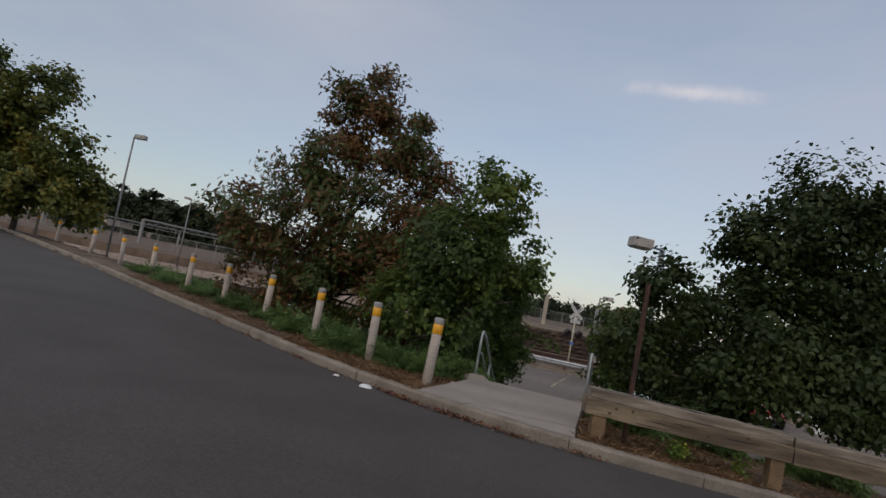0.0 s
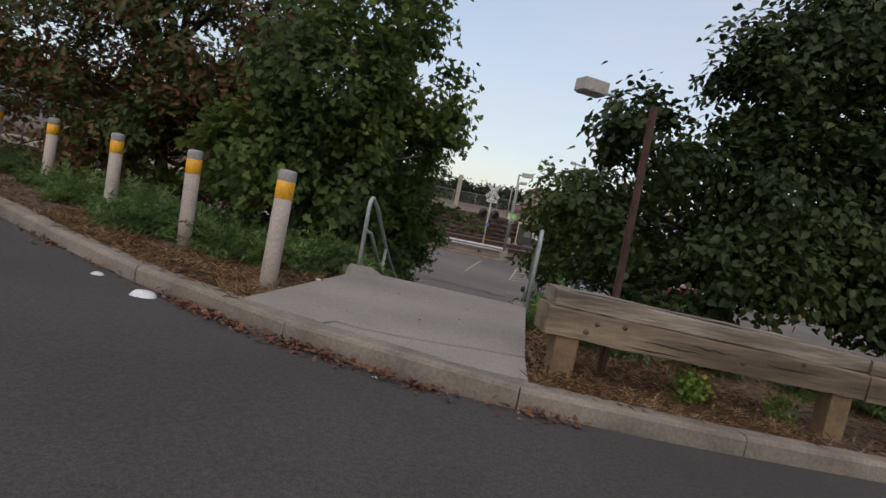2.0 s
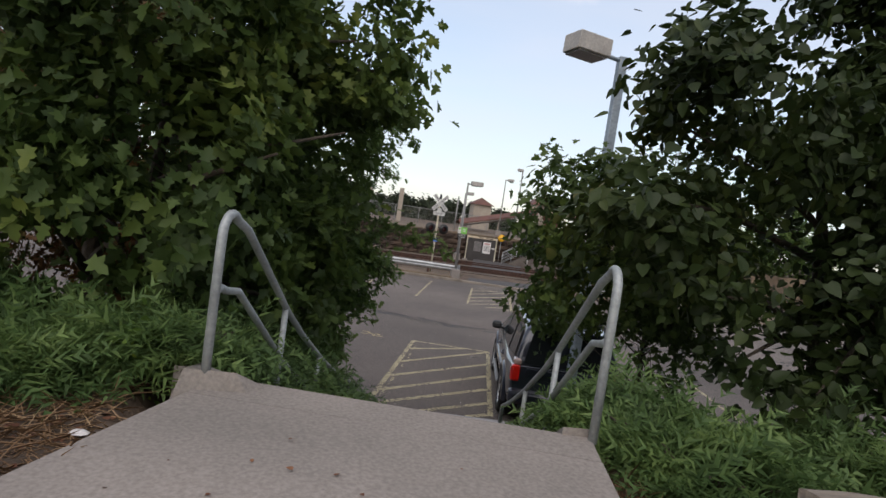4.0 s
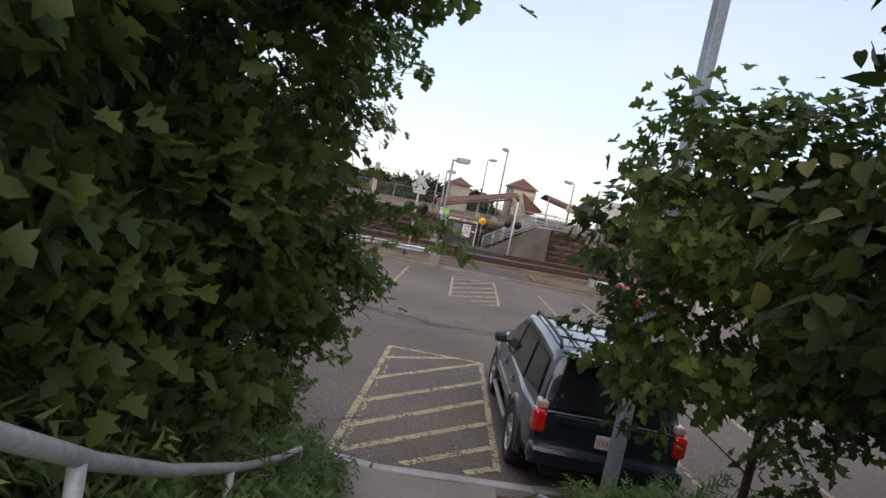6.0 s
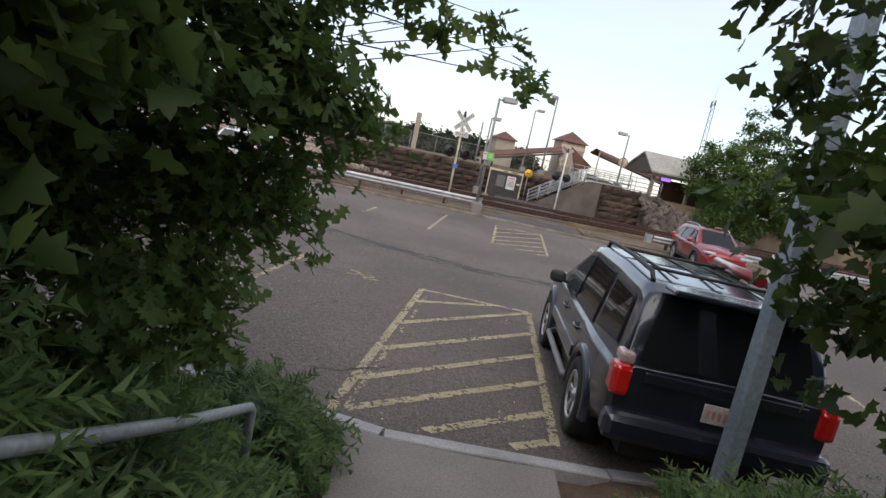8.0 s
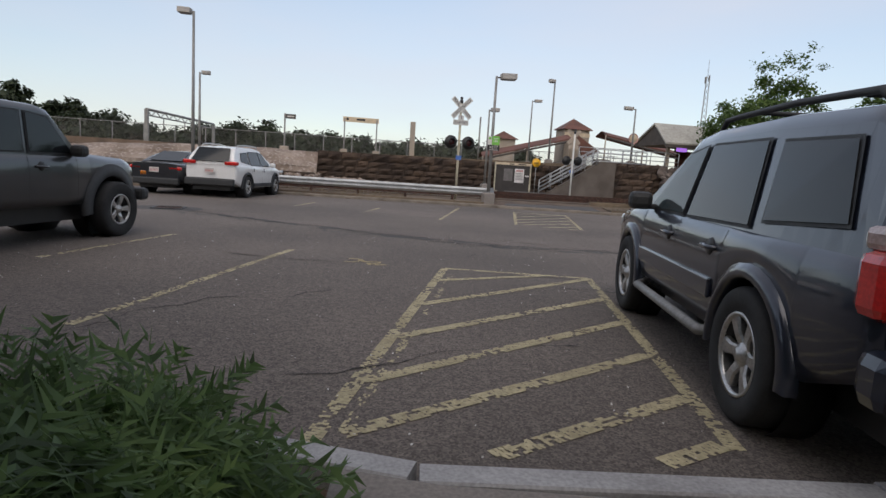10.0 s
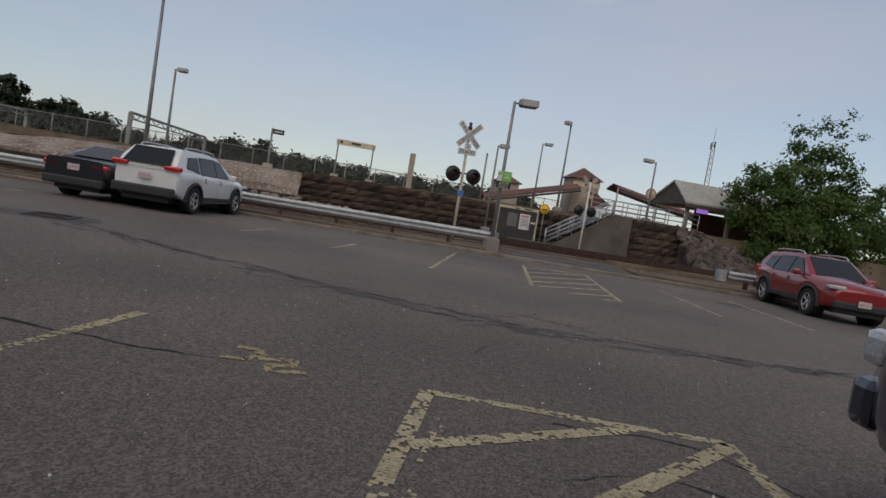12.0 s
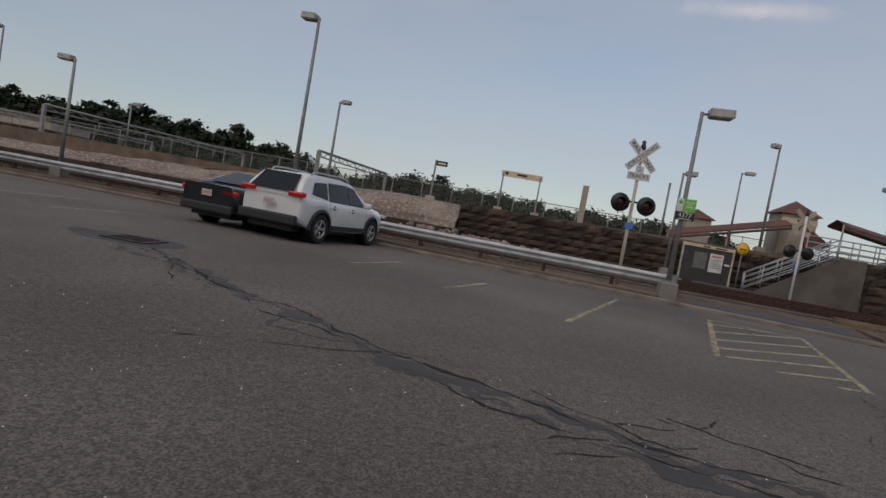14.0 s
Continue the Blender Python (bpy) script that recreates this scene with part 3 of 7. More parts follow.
for q in range(RISERS - 1):
    y0 = STAIR_TOP_Y + q * tread
    z = LAND_Z - (q + 1) * rise
    part("step", Mesh().prism([flight(y0 + 0.002, 0), flight(y0 + 0.002, 1), flight(y0 + tread, 1), flight(y0 + tread, 0)], z - 0.5, z), M["concrete"], stairs)
for k, sg in ((0, -1), (1, 1)):
    (a0, y0), (a1, y1) = flight(STAIR_TOP_Y - 0.02, k), flight(STAIR_FOOT_Y + 0.1, k)
    s = Mesh()
    vs = []
    for dx in (sg * 0.003, sg * 0.163):
        vs += [(a0 + dx, y0, LAND_Z - 0.7), (a1 + dx, y1, FOOT_Z - 0.4), (a1 + dx, y1, FOOT_Z + 0.10), (a0 + dx, y0, LAND_Z + 0.06)]
    s.add(vs, [(0, 1, 2, 3), (7, 6, 5, 4), (0, 4, 5, 1), (1, 5, 6, 2), (2, 6, 7, 3), (3, 7, 4, 0)])
    part("cheek_wall", s, M["concrete"], stairs)

# walk from the stairs to the lot
fa, fb = flight(STAIR_FOOT_Y + 0.004, 0), flight(STAIR_FOOT_Y + 0.004, 1)
p = Mesh()
p.prism([fa, fb, (2.70, 10.425), (2.1, 10.472), (1.4, 10.60), (1.0, 10.745), (0.88, 9.8)], -0.1, FOOT_Z)
solid("walk_slab", p, M["concrete"], "plain grey concrete walk between stairs and kerb", "pavement", kind="structure")


# ---- handrails ----
def handrail(label, head, foot, z_end):
    hr = thing("handrail", pose(0, 0, 0), label, "handrail", "stair handrails")
    yt, yf = head[1], foot[1]
    X = lambda y: head[0] + (foot[0] - head[0]) * (y - yt) / (yf - yt)
    z_head = LAND_Z + 0.84

    def top(y):
        """Height of the rail: it follows the flight and flattens a little towards its foot."""
        return float(np.interp((y - yt) / (yf - yt), (0.06, 0.34, 0.61, 0.80, 1.0), (z_head, z_head - 0.38 * (z_head - z_end), z_head - 0.66 * (z_head - z_end), z_end + 0.35, z_end)))

    c = Mesh()
    pts = [(X(yt), yt, land_z(X(yt), yt) - 0.02), (X(yt), yt, LAND_Z + 0.74)]
    for q in range(1, 8):
        a = math.pi * q / 8 * 0.86
        y = yt + 0.10 - 0.10 * math.cos(a)
        pts.append((X(y), y, LAND_Z + 0.78 + 0.11 * math.sin(a)))
    yb = yf - 0.02
    pts += [(X(y), y, top(y)) for y in np.linspace(yt + 0.34, yb - 0.3, 9)] + [(X(yb - 0.03), yb - 0.03, top(yb) + 0.01), (X(yb), yb, top(yb) - 0.02), (X(yb), yb, FOOT_Z - 0.1)]
    c.tube(pts, 0.024, 12)
    part("top_rail", c, M["rail_paint"], hr)
    c = Mesh()
    low = lambda y: top(y) - 0.36
    pts = [(X(yt), yt, LAND_Z + 0.50), (X(yt + 0.06), yt + 0.06, LAND_Z + 0.515), (X(yt + 0.13), yt + 0.13, LAND_Z + 0.49), *[(X(y), y, low(y)) for y in np.linspace(yt + 0.3, yb, 9)]]
    c.tube(pts, 0.021, 10)
    part("mid_rail", c, M["rail_paint"], hr)
    for y in (yt + 1.25, yt + 2.55):
        c = Mesh().tube([(X(y), y, top(y) - 1.05), (X(y), y, top(y))], 0.022, 10)
        part("post", c, M["rail_paint"], hr)
    return hr


handrail("grey painted steel tube handrail beside concrete stairs", (-0.60, 4.66), (0.40, 9.23), 0.96)
handrail("grey painted steel tube handrail beside concrete stairs", (1.35, 4.34), (2.36, 8.75), 0.96)


# ---- bollards ----
BOLLARDS = [(-1.37, 3.52), (-2.64, 4.91), (-4.17, 6.36), (-5.95, 8.0), (-7.73, 9.47), (-9.7, 11.16), (-12.3, 13.5), (-15.0, 15.8), (-18.0, 18.2), (-22.3, 21.6), (-25.8, 24.4), (-29.5, 27.3)]
first = None
for q, (x, y) in enumerate(BOLLARDS):
    at = pose(x, y, street_z(x) - 0.06, random.uniform(-1.2, 1.2), random.uniform(-1.5, 1.5), random.uniform(0, 360))
    if first is None:
        b = first = thing("bollard", at, "tan steel bollard with a yellow reflective band", "bollard", "bollards along the kerb")
        part("post", Mesh().lathe([(0.0, -0.4), (0.082, -0.4), (0.082, 1.12), (0.0, 1.12)], n=28), M["bollard"], b)
        part("band", Mesh().lathe([(0.0825, 0.90), (0.0850, 0.902), (0.0850, 1.062), (0.0825, 1.064)], n=28), M["yellow_band"], b, "yellow reflective band")
        part("cap", Mesh().lathe([(0.083, 1.066), (0.0845, 1.07), (0.084, 1.145), (0.074, 1.163), (0.0, 1.172)], n=28), M["bollard_cap"], b, "grey rounded cap")
    else:
        copy_thing(first, at)

# ---- timber barrier ----
bar = thing("timber_barrier", pose(1.03, 2.43, 0.0, 0, 0, 2.0), "weathered grey-brown timber beam on short posts", "barrier")
zb = street_z(3.2)
tilt = -0.042


def beam(x0, x1, y0, y1, z0, z1, seed):
    """A rough sawn beam: rounded edges, a wavy face and a checked top."""
    s = Mesh()
    rs = random.Random(seed)
    sec = [(0, 0.015), (0.015, 0), (0.985, 0), (1, 0.015), (1, 0.9), (0.96, 0.985), (0.9, 1.0), (0.62, 0.995), (0.585, 0.93), (0.55, 1.0), (0.1, 1.0), (0.03, 0.97), (0, 0.93)]
    n = 60
    for a in range(n + 1):
        x = x0 + (x1 - x0) * a / n
        for u, w in sec:
            j = 0.010 * noise.noise(Vector((x * 2.2, u * 3 + seed, w * 3))) + 0.006 * noise.noise(Vector((x * 7, u * 9 + seed, w * 5)))
            s.v.append((x, y0 + (y1 - y0) * u + j, z0 + (z1 - z0) * w + j + tilt * x))
    k = len(sec)
    for a in range(n):
        for b in range(k):
            s.f.append((a * k + b, (a + 1) * k + b, (a + 1) * k + (b + 1) % k, a * k + (b + 1) % k))
            s.smooth.append(False)
    s.f += [tuple(range(k)), tuple(reversed(range(n * k, n * k + k)))]
    s.smooth += [False, False]
    return s


M["timber_cap"] = material("silvered_timber", (0.30, 0.255, 0.205), (0.105, 0.082, 0.062), rough=0.95, scale=5.5, fine=36, bump=1.0, dist=0.015, grain=(0.12, 1.0, 1.0))
part("beam", beam(0, 2.95, 0, 0.32, 2.42, 2.655, 1), M["timber"], bar, "sawn beam face with knots")
part("beam", beam(2.97, 9.5, 0, 0.32, 2.41, 2.645, 2), M["timber"], bar)
part("cap_timber", beam(0.05, 2.94, 0.035, 0.36, 2.66, 2.79, 3), M["timber_cap"], bar, "silvered split cap timber")
part("cap_timber", beam(2.98, 9.5, 0.035, 0.36, 2.65, 2.78, 4), M["timber_cap"], bar)
for x, rot in ((0.22, 4), (2.78, 0), (5.4, 0), (8.0, 0)):
    part("post", Mesh().box((x, 0.12, 2.05 + tilt * x + 0.0), (0.20, 0.17, 0.78), pose(0, 0, 0), 0.012), M["timber_post"], bar, "pale sawn timber post")
for x, z in ((0.42, 2.58), (0.34, 2.50), (0.66, 2.60), (1.75, 2.52), (2.3, 2.62)):
    part("knot", Mesh().lathe([(0.022, -0.004), (0.020, 0.006), (0.0, 0.008)], pose(x, -0.002, z + tilt * x, 90, 0, 0), 12), M["knot"], bar)

for q in range(9):
    rs = random.Random(40 + q)
    xa, ln = rs.uniform(0.1, 2.2), rs.uniform(0.3, 0.9)
    yk, zk = (rs.uniform(0.08, 0.33), None) if q < 5 else (-0.004, rs.uniform(2.45, 2.62))
    pts = [(xa + ln * k / 5, yk + (0.012 * rs.uniform(-1, 1) if zk is None else 0), (2.791 if zk is None else zk + 0.010 * rs.uniform(-1, 1)) + tilt * (xa + ln * k / 5)) for k in range(6)]
    part("check", Mesh().tube(pts, [0.001, 0.004, 0.006, 0.005, 0.003, 0.001], 5), M["crack"], bar, "dark drying check")

# rusty sign post
po = thing("sign_post", pose(1.74, 2.80, 1.92, -4, 4, 35), "bare rusty steel channel post behind a timber beam", "sign post")
s = Mesh()
for cx, cy, wx, wy in ((0, 0, 0.036, 0.006), (-0.021, 0.015, 0.006, 0.034), (0.021, 0.015, 0.006, 0.034), (-0.033, 0.033, 0.022, 0.006), (0.033, 0.033, 0.022, 0.006)):
    s.box((cx, cy, 1.2), (wx, wy, 2.7))
part("channel", s, M["rust"], po)


# ---- paint on the lot ----
def stripe(poly_pts, name, mat, label, category, seed=0, wear=0.35, z=0.004, group="", kind="structure", w=0.10):
    """Worn paint: a band along a line, made of flakes with bites out of its edges."""
    rs = random.Random(seed)
    s = Mesh()
    for (xa, ya), (xb, yb) in zip(poly_pts, poly_pts[1:]):
        d = math.hypot(xb - xa, yb - ya)
        n = max(2, int(d / 0.028))
        ux, uy = (xb - xa) / d, (yb - ya) / d
        for q in range(n):
            a0, a1 = q / n * d, (q + 1) / n * d
            for side in range(5):
                v0, v1 = -w / 2 + w * side / 5, -w / 2 + w * (side + 1) / 5
                q_ = Vector((xa + ux * a0 - uy * v0, ya + uy * a0 + ux * v0, seed))
                nn = noise.noise(q_ * 3.0) * 0.36 + noise.noise(q_ * 17.0) * 0.34 + 0.5 - (0.07 if side in (0, 4) else 0)
                if nn * 0.7 + rs.random() * 0.3 < wear:
                    continue
                j = [rs.uniform(-0.008, 0.008) for _ in range(4)]
                k = len(s.v)
                for aa, vv in ((a0 + j[0], v0), (a1 + j[1], v0), (a1 + j[2], v1), (a0 + j[3], v1)):
                    s.v.append((xa + ux * aa - uy * vv, ya + uy * aa + ux * vv, z))
                s.f.append((k, k + 1, k + 2, k + 3))
                s.smooth.append(False)
    return solid(name, s, mat, label, category, group, kind)


M["stall_paint"] = material("worn_yellow_white_paint", (0.54, 0.465, 0.29), (0.40, 0.34, 0.21), rough=0.85, scale=2.5, fine=30, bump=0.2)
M["yellow_paint"] = material("worn_yellow_paint", (0.46, 0.37, 0.20), (0.34, 0.27, 0.15), rough=0.85, scale=2.5, fine=30, bump=0.2)


def hatch(A, B, C, D, n, seed, label, flip=False):
    """A striped no-parking bay: A, B the far corners, C, D the near ones (A over D, B over C)."""
    P = lambda u, v: (A[0] * (1 - u) * v + B[0] * u * v + D[0] * (1 - u) * (1 - v) + C[0] * u * (1 - v),
                      A[1] * (1 - u) * v + B[1] * u * v + D[1] * (1 - u) * (1 - v) + C[1] * u * (1 - v))
    nm = "bay_marking"
    stripe([D, A, B, C], nm, M["stall_paint"], label, "road marking", seed, 0.40, w=0.10)
    for q, (v0, u0, v1, u1) in enumerate(((0.83, 0.02, 1.0, 0.72), (0.575, 0.02, 0.985, 0.99), (0.35, 0.02, 0.73, 0.98), (0.16, 0.02, 0.52, 0.98), (0.02, 0.06, 0.32, 0.98), (-0.02, 0.42, 0.14, 0.98), (-0.03, 0.80, 0.01, 0.97))):
        stripe([P(u0, v0), P(u1, v1)], nm, M["stall_paint"], label, "road marking", seed + q + 1, 0.36, z=0.005, w=0.115)


hatch((2.32, 16.25), (4.20, 15.86), (2.98, 11.08), (0.87, 11.22), 7, 10, "worn pale yellow striped bay painted on asphalt")
hatch((6.88, 28.9), (8.72, 28.7), (7.05, 23.05), (5.43, 23.65), 7, 40, "worn yellow striped bay before a level crossing")
# second coat of the near bay's west edge
stripe([(1.01, 11.3), (2.37, 15.9)], "bay_marking", M["stall_paint"], "worn pale edge line of a striped bay", "road marking", 61, 0.62, z=0.004, w=0.07)
for q, (a, b) in enumerate([((0.2, 17.45), (-1.0, 13.15)), ((-1.78, 18.7), (-2.55, 16.0)), ((3.45, 24.15), (5.0, 29.7)), ((1.43, 25.3), (2.0, 27.5)), ((-0.63, 26.3), (-0.1, 28.5)),
                            ((-6.9, 25.9), (-6.2, 28.6)), ((9.2, 23.0), (10.2, 27.1)), ((-9.5, 26.4), (-8.8, 29)), ((11.2, 22.9), (12.2, 27.0)), ((7.0, 15.4), (6.0, 11.1)), ((9.3, 15.2), (8.3, 10.9)), ((11.7, 15.0), (10.7, 10.8))]):
    stripe([a, b], "stall_line", M["stall_paint"], "faded pale stall line on asphalt", "road marking", 80 + q, 0.44, w=0.10)
# stall number left as worn bars
for q, (x, y, rot) in enumerate([(1.08, 16.66, 195), (1.38, 16.46, 195)]):
    pts = [(0.13, 0.10), (-0.02, 0.15), (-0.14, 0.05), (-0.13, -0.08), (0.0, -0.14)] if q == 0 else [(-0.13, 0.13), (0.08, 0.13), (0.1, 0.0), (-0.08, 0.0), (-0.1, -0.13), (0.13, -0.13)]
    c, s_ = math.cos(radians(rot)), math.sin(radians(rot))
    stripe([(x + c * u - s_ * v, y + s_ * u + c * v) for u, v in pts], "stall_mark", M["yellow_paint"], "worn yellow stall mark on asphalt", "road marking", 120 + q, 0.42, w=0.075)

# long tar patch and cracks across the lot
def interp(table, x):
    for (xa, a), (xb, b) in zip(table, table[1:]):
        if xa <= x <= xb:
            t = (x - xa) / (xb - xa) if xb > xa else 0
            return a + (b - a) * t
    return table[0][1] if x < table[0][0] else table[-1][1]


def ribbon(name, pts, w, mat, label, category, z, jit, seed):
    rs = random.Random(seed)
    s = Mesh()
    fine = along(pts, 0.055)
    for a, (x, y) in enumerate(fine):
        xb, yb = fine[min(a + 1, len(fine) - 1)]
        xa, ya = fine[max(a - 1, 0)]
        d = Vector((xb - xa, yb - ya, 0)).normalized()
        off = jit * noise.noise(Vector((x * 0.9, y * 0.9, seed)))
        off += jit * 0.4 * noise.noise(Vector((x * 4, y * 4, seed))) + jit * 0.18 * noise.noise(Vector((x * 15, y * 15, seed)))
        ww = w * max(0.08, 0.45 + 1.5 * noise.noise(Vector((x * 2.3, y * 2.3, seed + 5))) + 0.7 * noise.noise(Vector((x * 11, y * 11, seed + 7))) + rs.uniform(-0.15, 0.15))
        s.v += [(x - d.y * (off - ww / 2), y + d.x * (off - ww / 2), z), (x - d.y * (off + ww / 2), y + d.x * (off + ww / 2), z)]
    for a in range(len(fine) - 1):
        s.f.append((2 * a, 2 * a + 2, 2 * a + 3, 2 * a + 1))
        s.smooth.append(False)
    return solid(name, s, mat, label, category, kind="structure")


line = [(30, 19.8), (14, 18.6), (6.95, 18.6), (4.9, 18.82), (3.78, 19.1), (2.8, 19.4), (1.8, 19.95), (0.4, 20.85), (-0.9, 21.7), (-3.1, 23.45)]
ribbon("tar_patch", line, 0.26, M["patch"], "dark repaired trench across the asphalt", "road", 0.002, 0.34, 3)
ribbon("tar_patch", [(x, y - 0.22) for x, y in line], 0.16, M["patch"], "ragged dark edge of a repaired trench", "road", 0.0025, 0.5, 8)
ribbon("asphalt_crack", [(x, y + 0.10) for x, y in line], 0.05, M["crack"], "open crack beside a repaired trench", "crack", 0.0035, 0.20, 4)
ribbon("asphalt_crack", [(x, y - 0.14) for x, y in line], 0.035, M["crack"], "open crack beside a repaired trench", "crack", 0.0035, 0.26, 5)
for q, pts in enumerate([[(0.9, 14.6), (-0.2, 14.0), (-1.0, 13.1), (-1.9, 12.6)], [(3.4, 18.2), (2.9, 17.2), (2.5, 16.4)], [(5.6, 20.4), (6.6, 22.0), (6.9, 23.6)],
                         [(2.9, 24.4), (4.4, 24.6), (5.0, 23.9)]]):
    ribbon("asphalt_crack", pts, 0.014, M["crack"], "thin crack in the asphalt", "crack", 0.003, 0.3, 20 + q)
rs = random.Random(61)
for q in range(26):
    # short cracks that leave the trench, and a few out on the lot
    x = rs.uniform(-4, 12)
    y = interp([p for p in reversed(line[1:])], x) + rs.uniform(-0.3, 0.3)
    if q > 19:
        x, y = rs.uniform(-4, 7), rs.uniform(12, 17)
    a, pts = rs.uniform(-0.7, 0.5) + (math.pi if rs.random() < 0.5 else 0), [(x, y)]
    for k in range(rs.randint(3, 6)):
        a += rs.uniform(-0.6, 0.6)
        ln = rs.uniform(0.2, 0.55)
        pts.append((pts[-1][0] + ln * math.cos(a), pts[-1][1] + ln * math.sin(a)))
    ribbon("asphalt_crack", pts, rs.uniform(0.012, 0.028), M["crack"], "thin crack in the asphalt", "crack", 0.0042, 0.12, 70 + q)
for q, (x, y, rx, ry) in enumerate([(-3.3, 23.6, 1.0, 0.6), (8.0, 21.6, 0.16, 0.09), (11.6, 26.0, 0.6, 0.25)]):
    s = Mesh()
    n = 26
    for a in range(n):
        t = 2 * math.pi * a / n
        k = 1 + 0.35 * noise.noise(Vector((math.cos(t) * 1.5, math.sin(t) * 1.5, q * 3.1)))
        s.v.append((x + rx * k * math.cos(t), y + ry * k * math.sin(t), 0.0015 + q * 0.0001))
    s.f.append(tuple(range(n)))
    s.smooth.append(False)
    solid("oil_stain" if q else "tar_patch", s, M["patch"], "dark stain on worn asphalt", "stain", kind="structure")
dr = thing("drain_grate", pose(-3.3, 23.65, 0.0, 0, 0, 5), "square iron drain grate in a dark asphalt patch", "drain grate")
part("grate_frame", Mesh().box((0, 0.33, 0.01), (0.70, 0.05, 0.02)).box((0, -0.33, 0.01), (0.70, 0.05, 0.02)).box((0.33, 0, 0.01), (0.05, 0.6, 0.02)).box((-0.33, 0, 0.01), (0.05, 0.6, 0.02)), M["dark_metal"], dr)
for q in range(7):
    part("grate_bar", Mesh().box((-0.26 + q * 0.087, 0, 0.008), (0.035, 0.62, 0.014)), M["rust"], dr)


# ---- vehicles: x ahead, y to the left, z up, origin on the ground under the middle ----
def wheel(parent, x, y, r, w, side, spokes, rim_r, rim_mat):
    """One wheel: tyre with a tread and side wall, rim dish, spokes, hub."""
    wh = part("wheel", Mesh().lathe([(rim_r, -w * 0.40), (r * 0.90, -w * 0.5), (r * 0.965, -w * 0.44), (r, -w * 0.33), (r, w * 0.33), (r * 0.965, w * 0.44), (r * 0.90, w * 0.5), (rim_r + 0.012, w * 0.46), (rim_r, w * 0.40)], n=40),
              M["tyre"], parent, "black rubber tyre", pose(x, y, r, -90 * side, 0, 0))
    part("rim", Mesh().lathe([(rim_r + 0.004, w * 0.43), (rim_r - 0.012, w * 0.44), (rim_r - 0.022, w * 0.36), (rim_r - 0.03, 0.0), (0.02, -0.02)], n=40), M["dark_metal"], wh, "dark rim barrel")
    part("rim_lip", Mesh().lathe([(rim_r + 0.006, w * 0.40), (rim_r + 0.004, w * 0.455), (rim_r - 0.016, w * 0.45), (rim_r - 0.02, w * 0.37)], n=40), rim_mat, wh, "alloy rim edge")
    for q in range(spokes):
        a = 2 * math.pi * q / spokes
        s = Mesh()
        z0, z1 = w * 0.30, w * 0.40
        w0, w1 = rim_r * 0.17, rim_r * (0.235 if spokes <= 6 else 0.13)
        prof = [(0.04, w0, z0), (rim_r * 0.55, w0 * 0.85, z1 - 0.004), (rim_r - 0.012, w1, z1)]
        for rr, ww, zz in prof:
            s.v += [(rr, -ww, zz - 0.012), (rr, -ww * 0.7, zz), (rr, ww * 0.7, zz), (rr, ww, zz - 0.012), (rr, ww, zz - 0.04), (rr, -ww, zz - 0.04)]
        for k in range(2):
            for e in range(6):
                s.f.append((k * 6 + e, k * 6 + (e + 1) % 6, k * 6 + 6 + (e + 1) % 6, k * 6 + 6 + e))
                s.smooth.append(False)
        part("spoke", s, rim_mat, wh, at=pose(0, 0, 0, 0, 0, math.degrees(a)))
    part("hub", Mesh().lathe([(rim_r * 0.30, w * 0.28), (rim_r * 0.28, w * 0.36), (rim_r * 0.17, w * 0.38), (rim_r * 0.16, w * 0.43), (0.0, w * 0.44)], n=20), rim_mat, wh)
    return wh


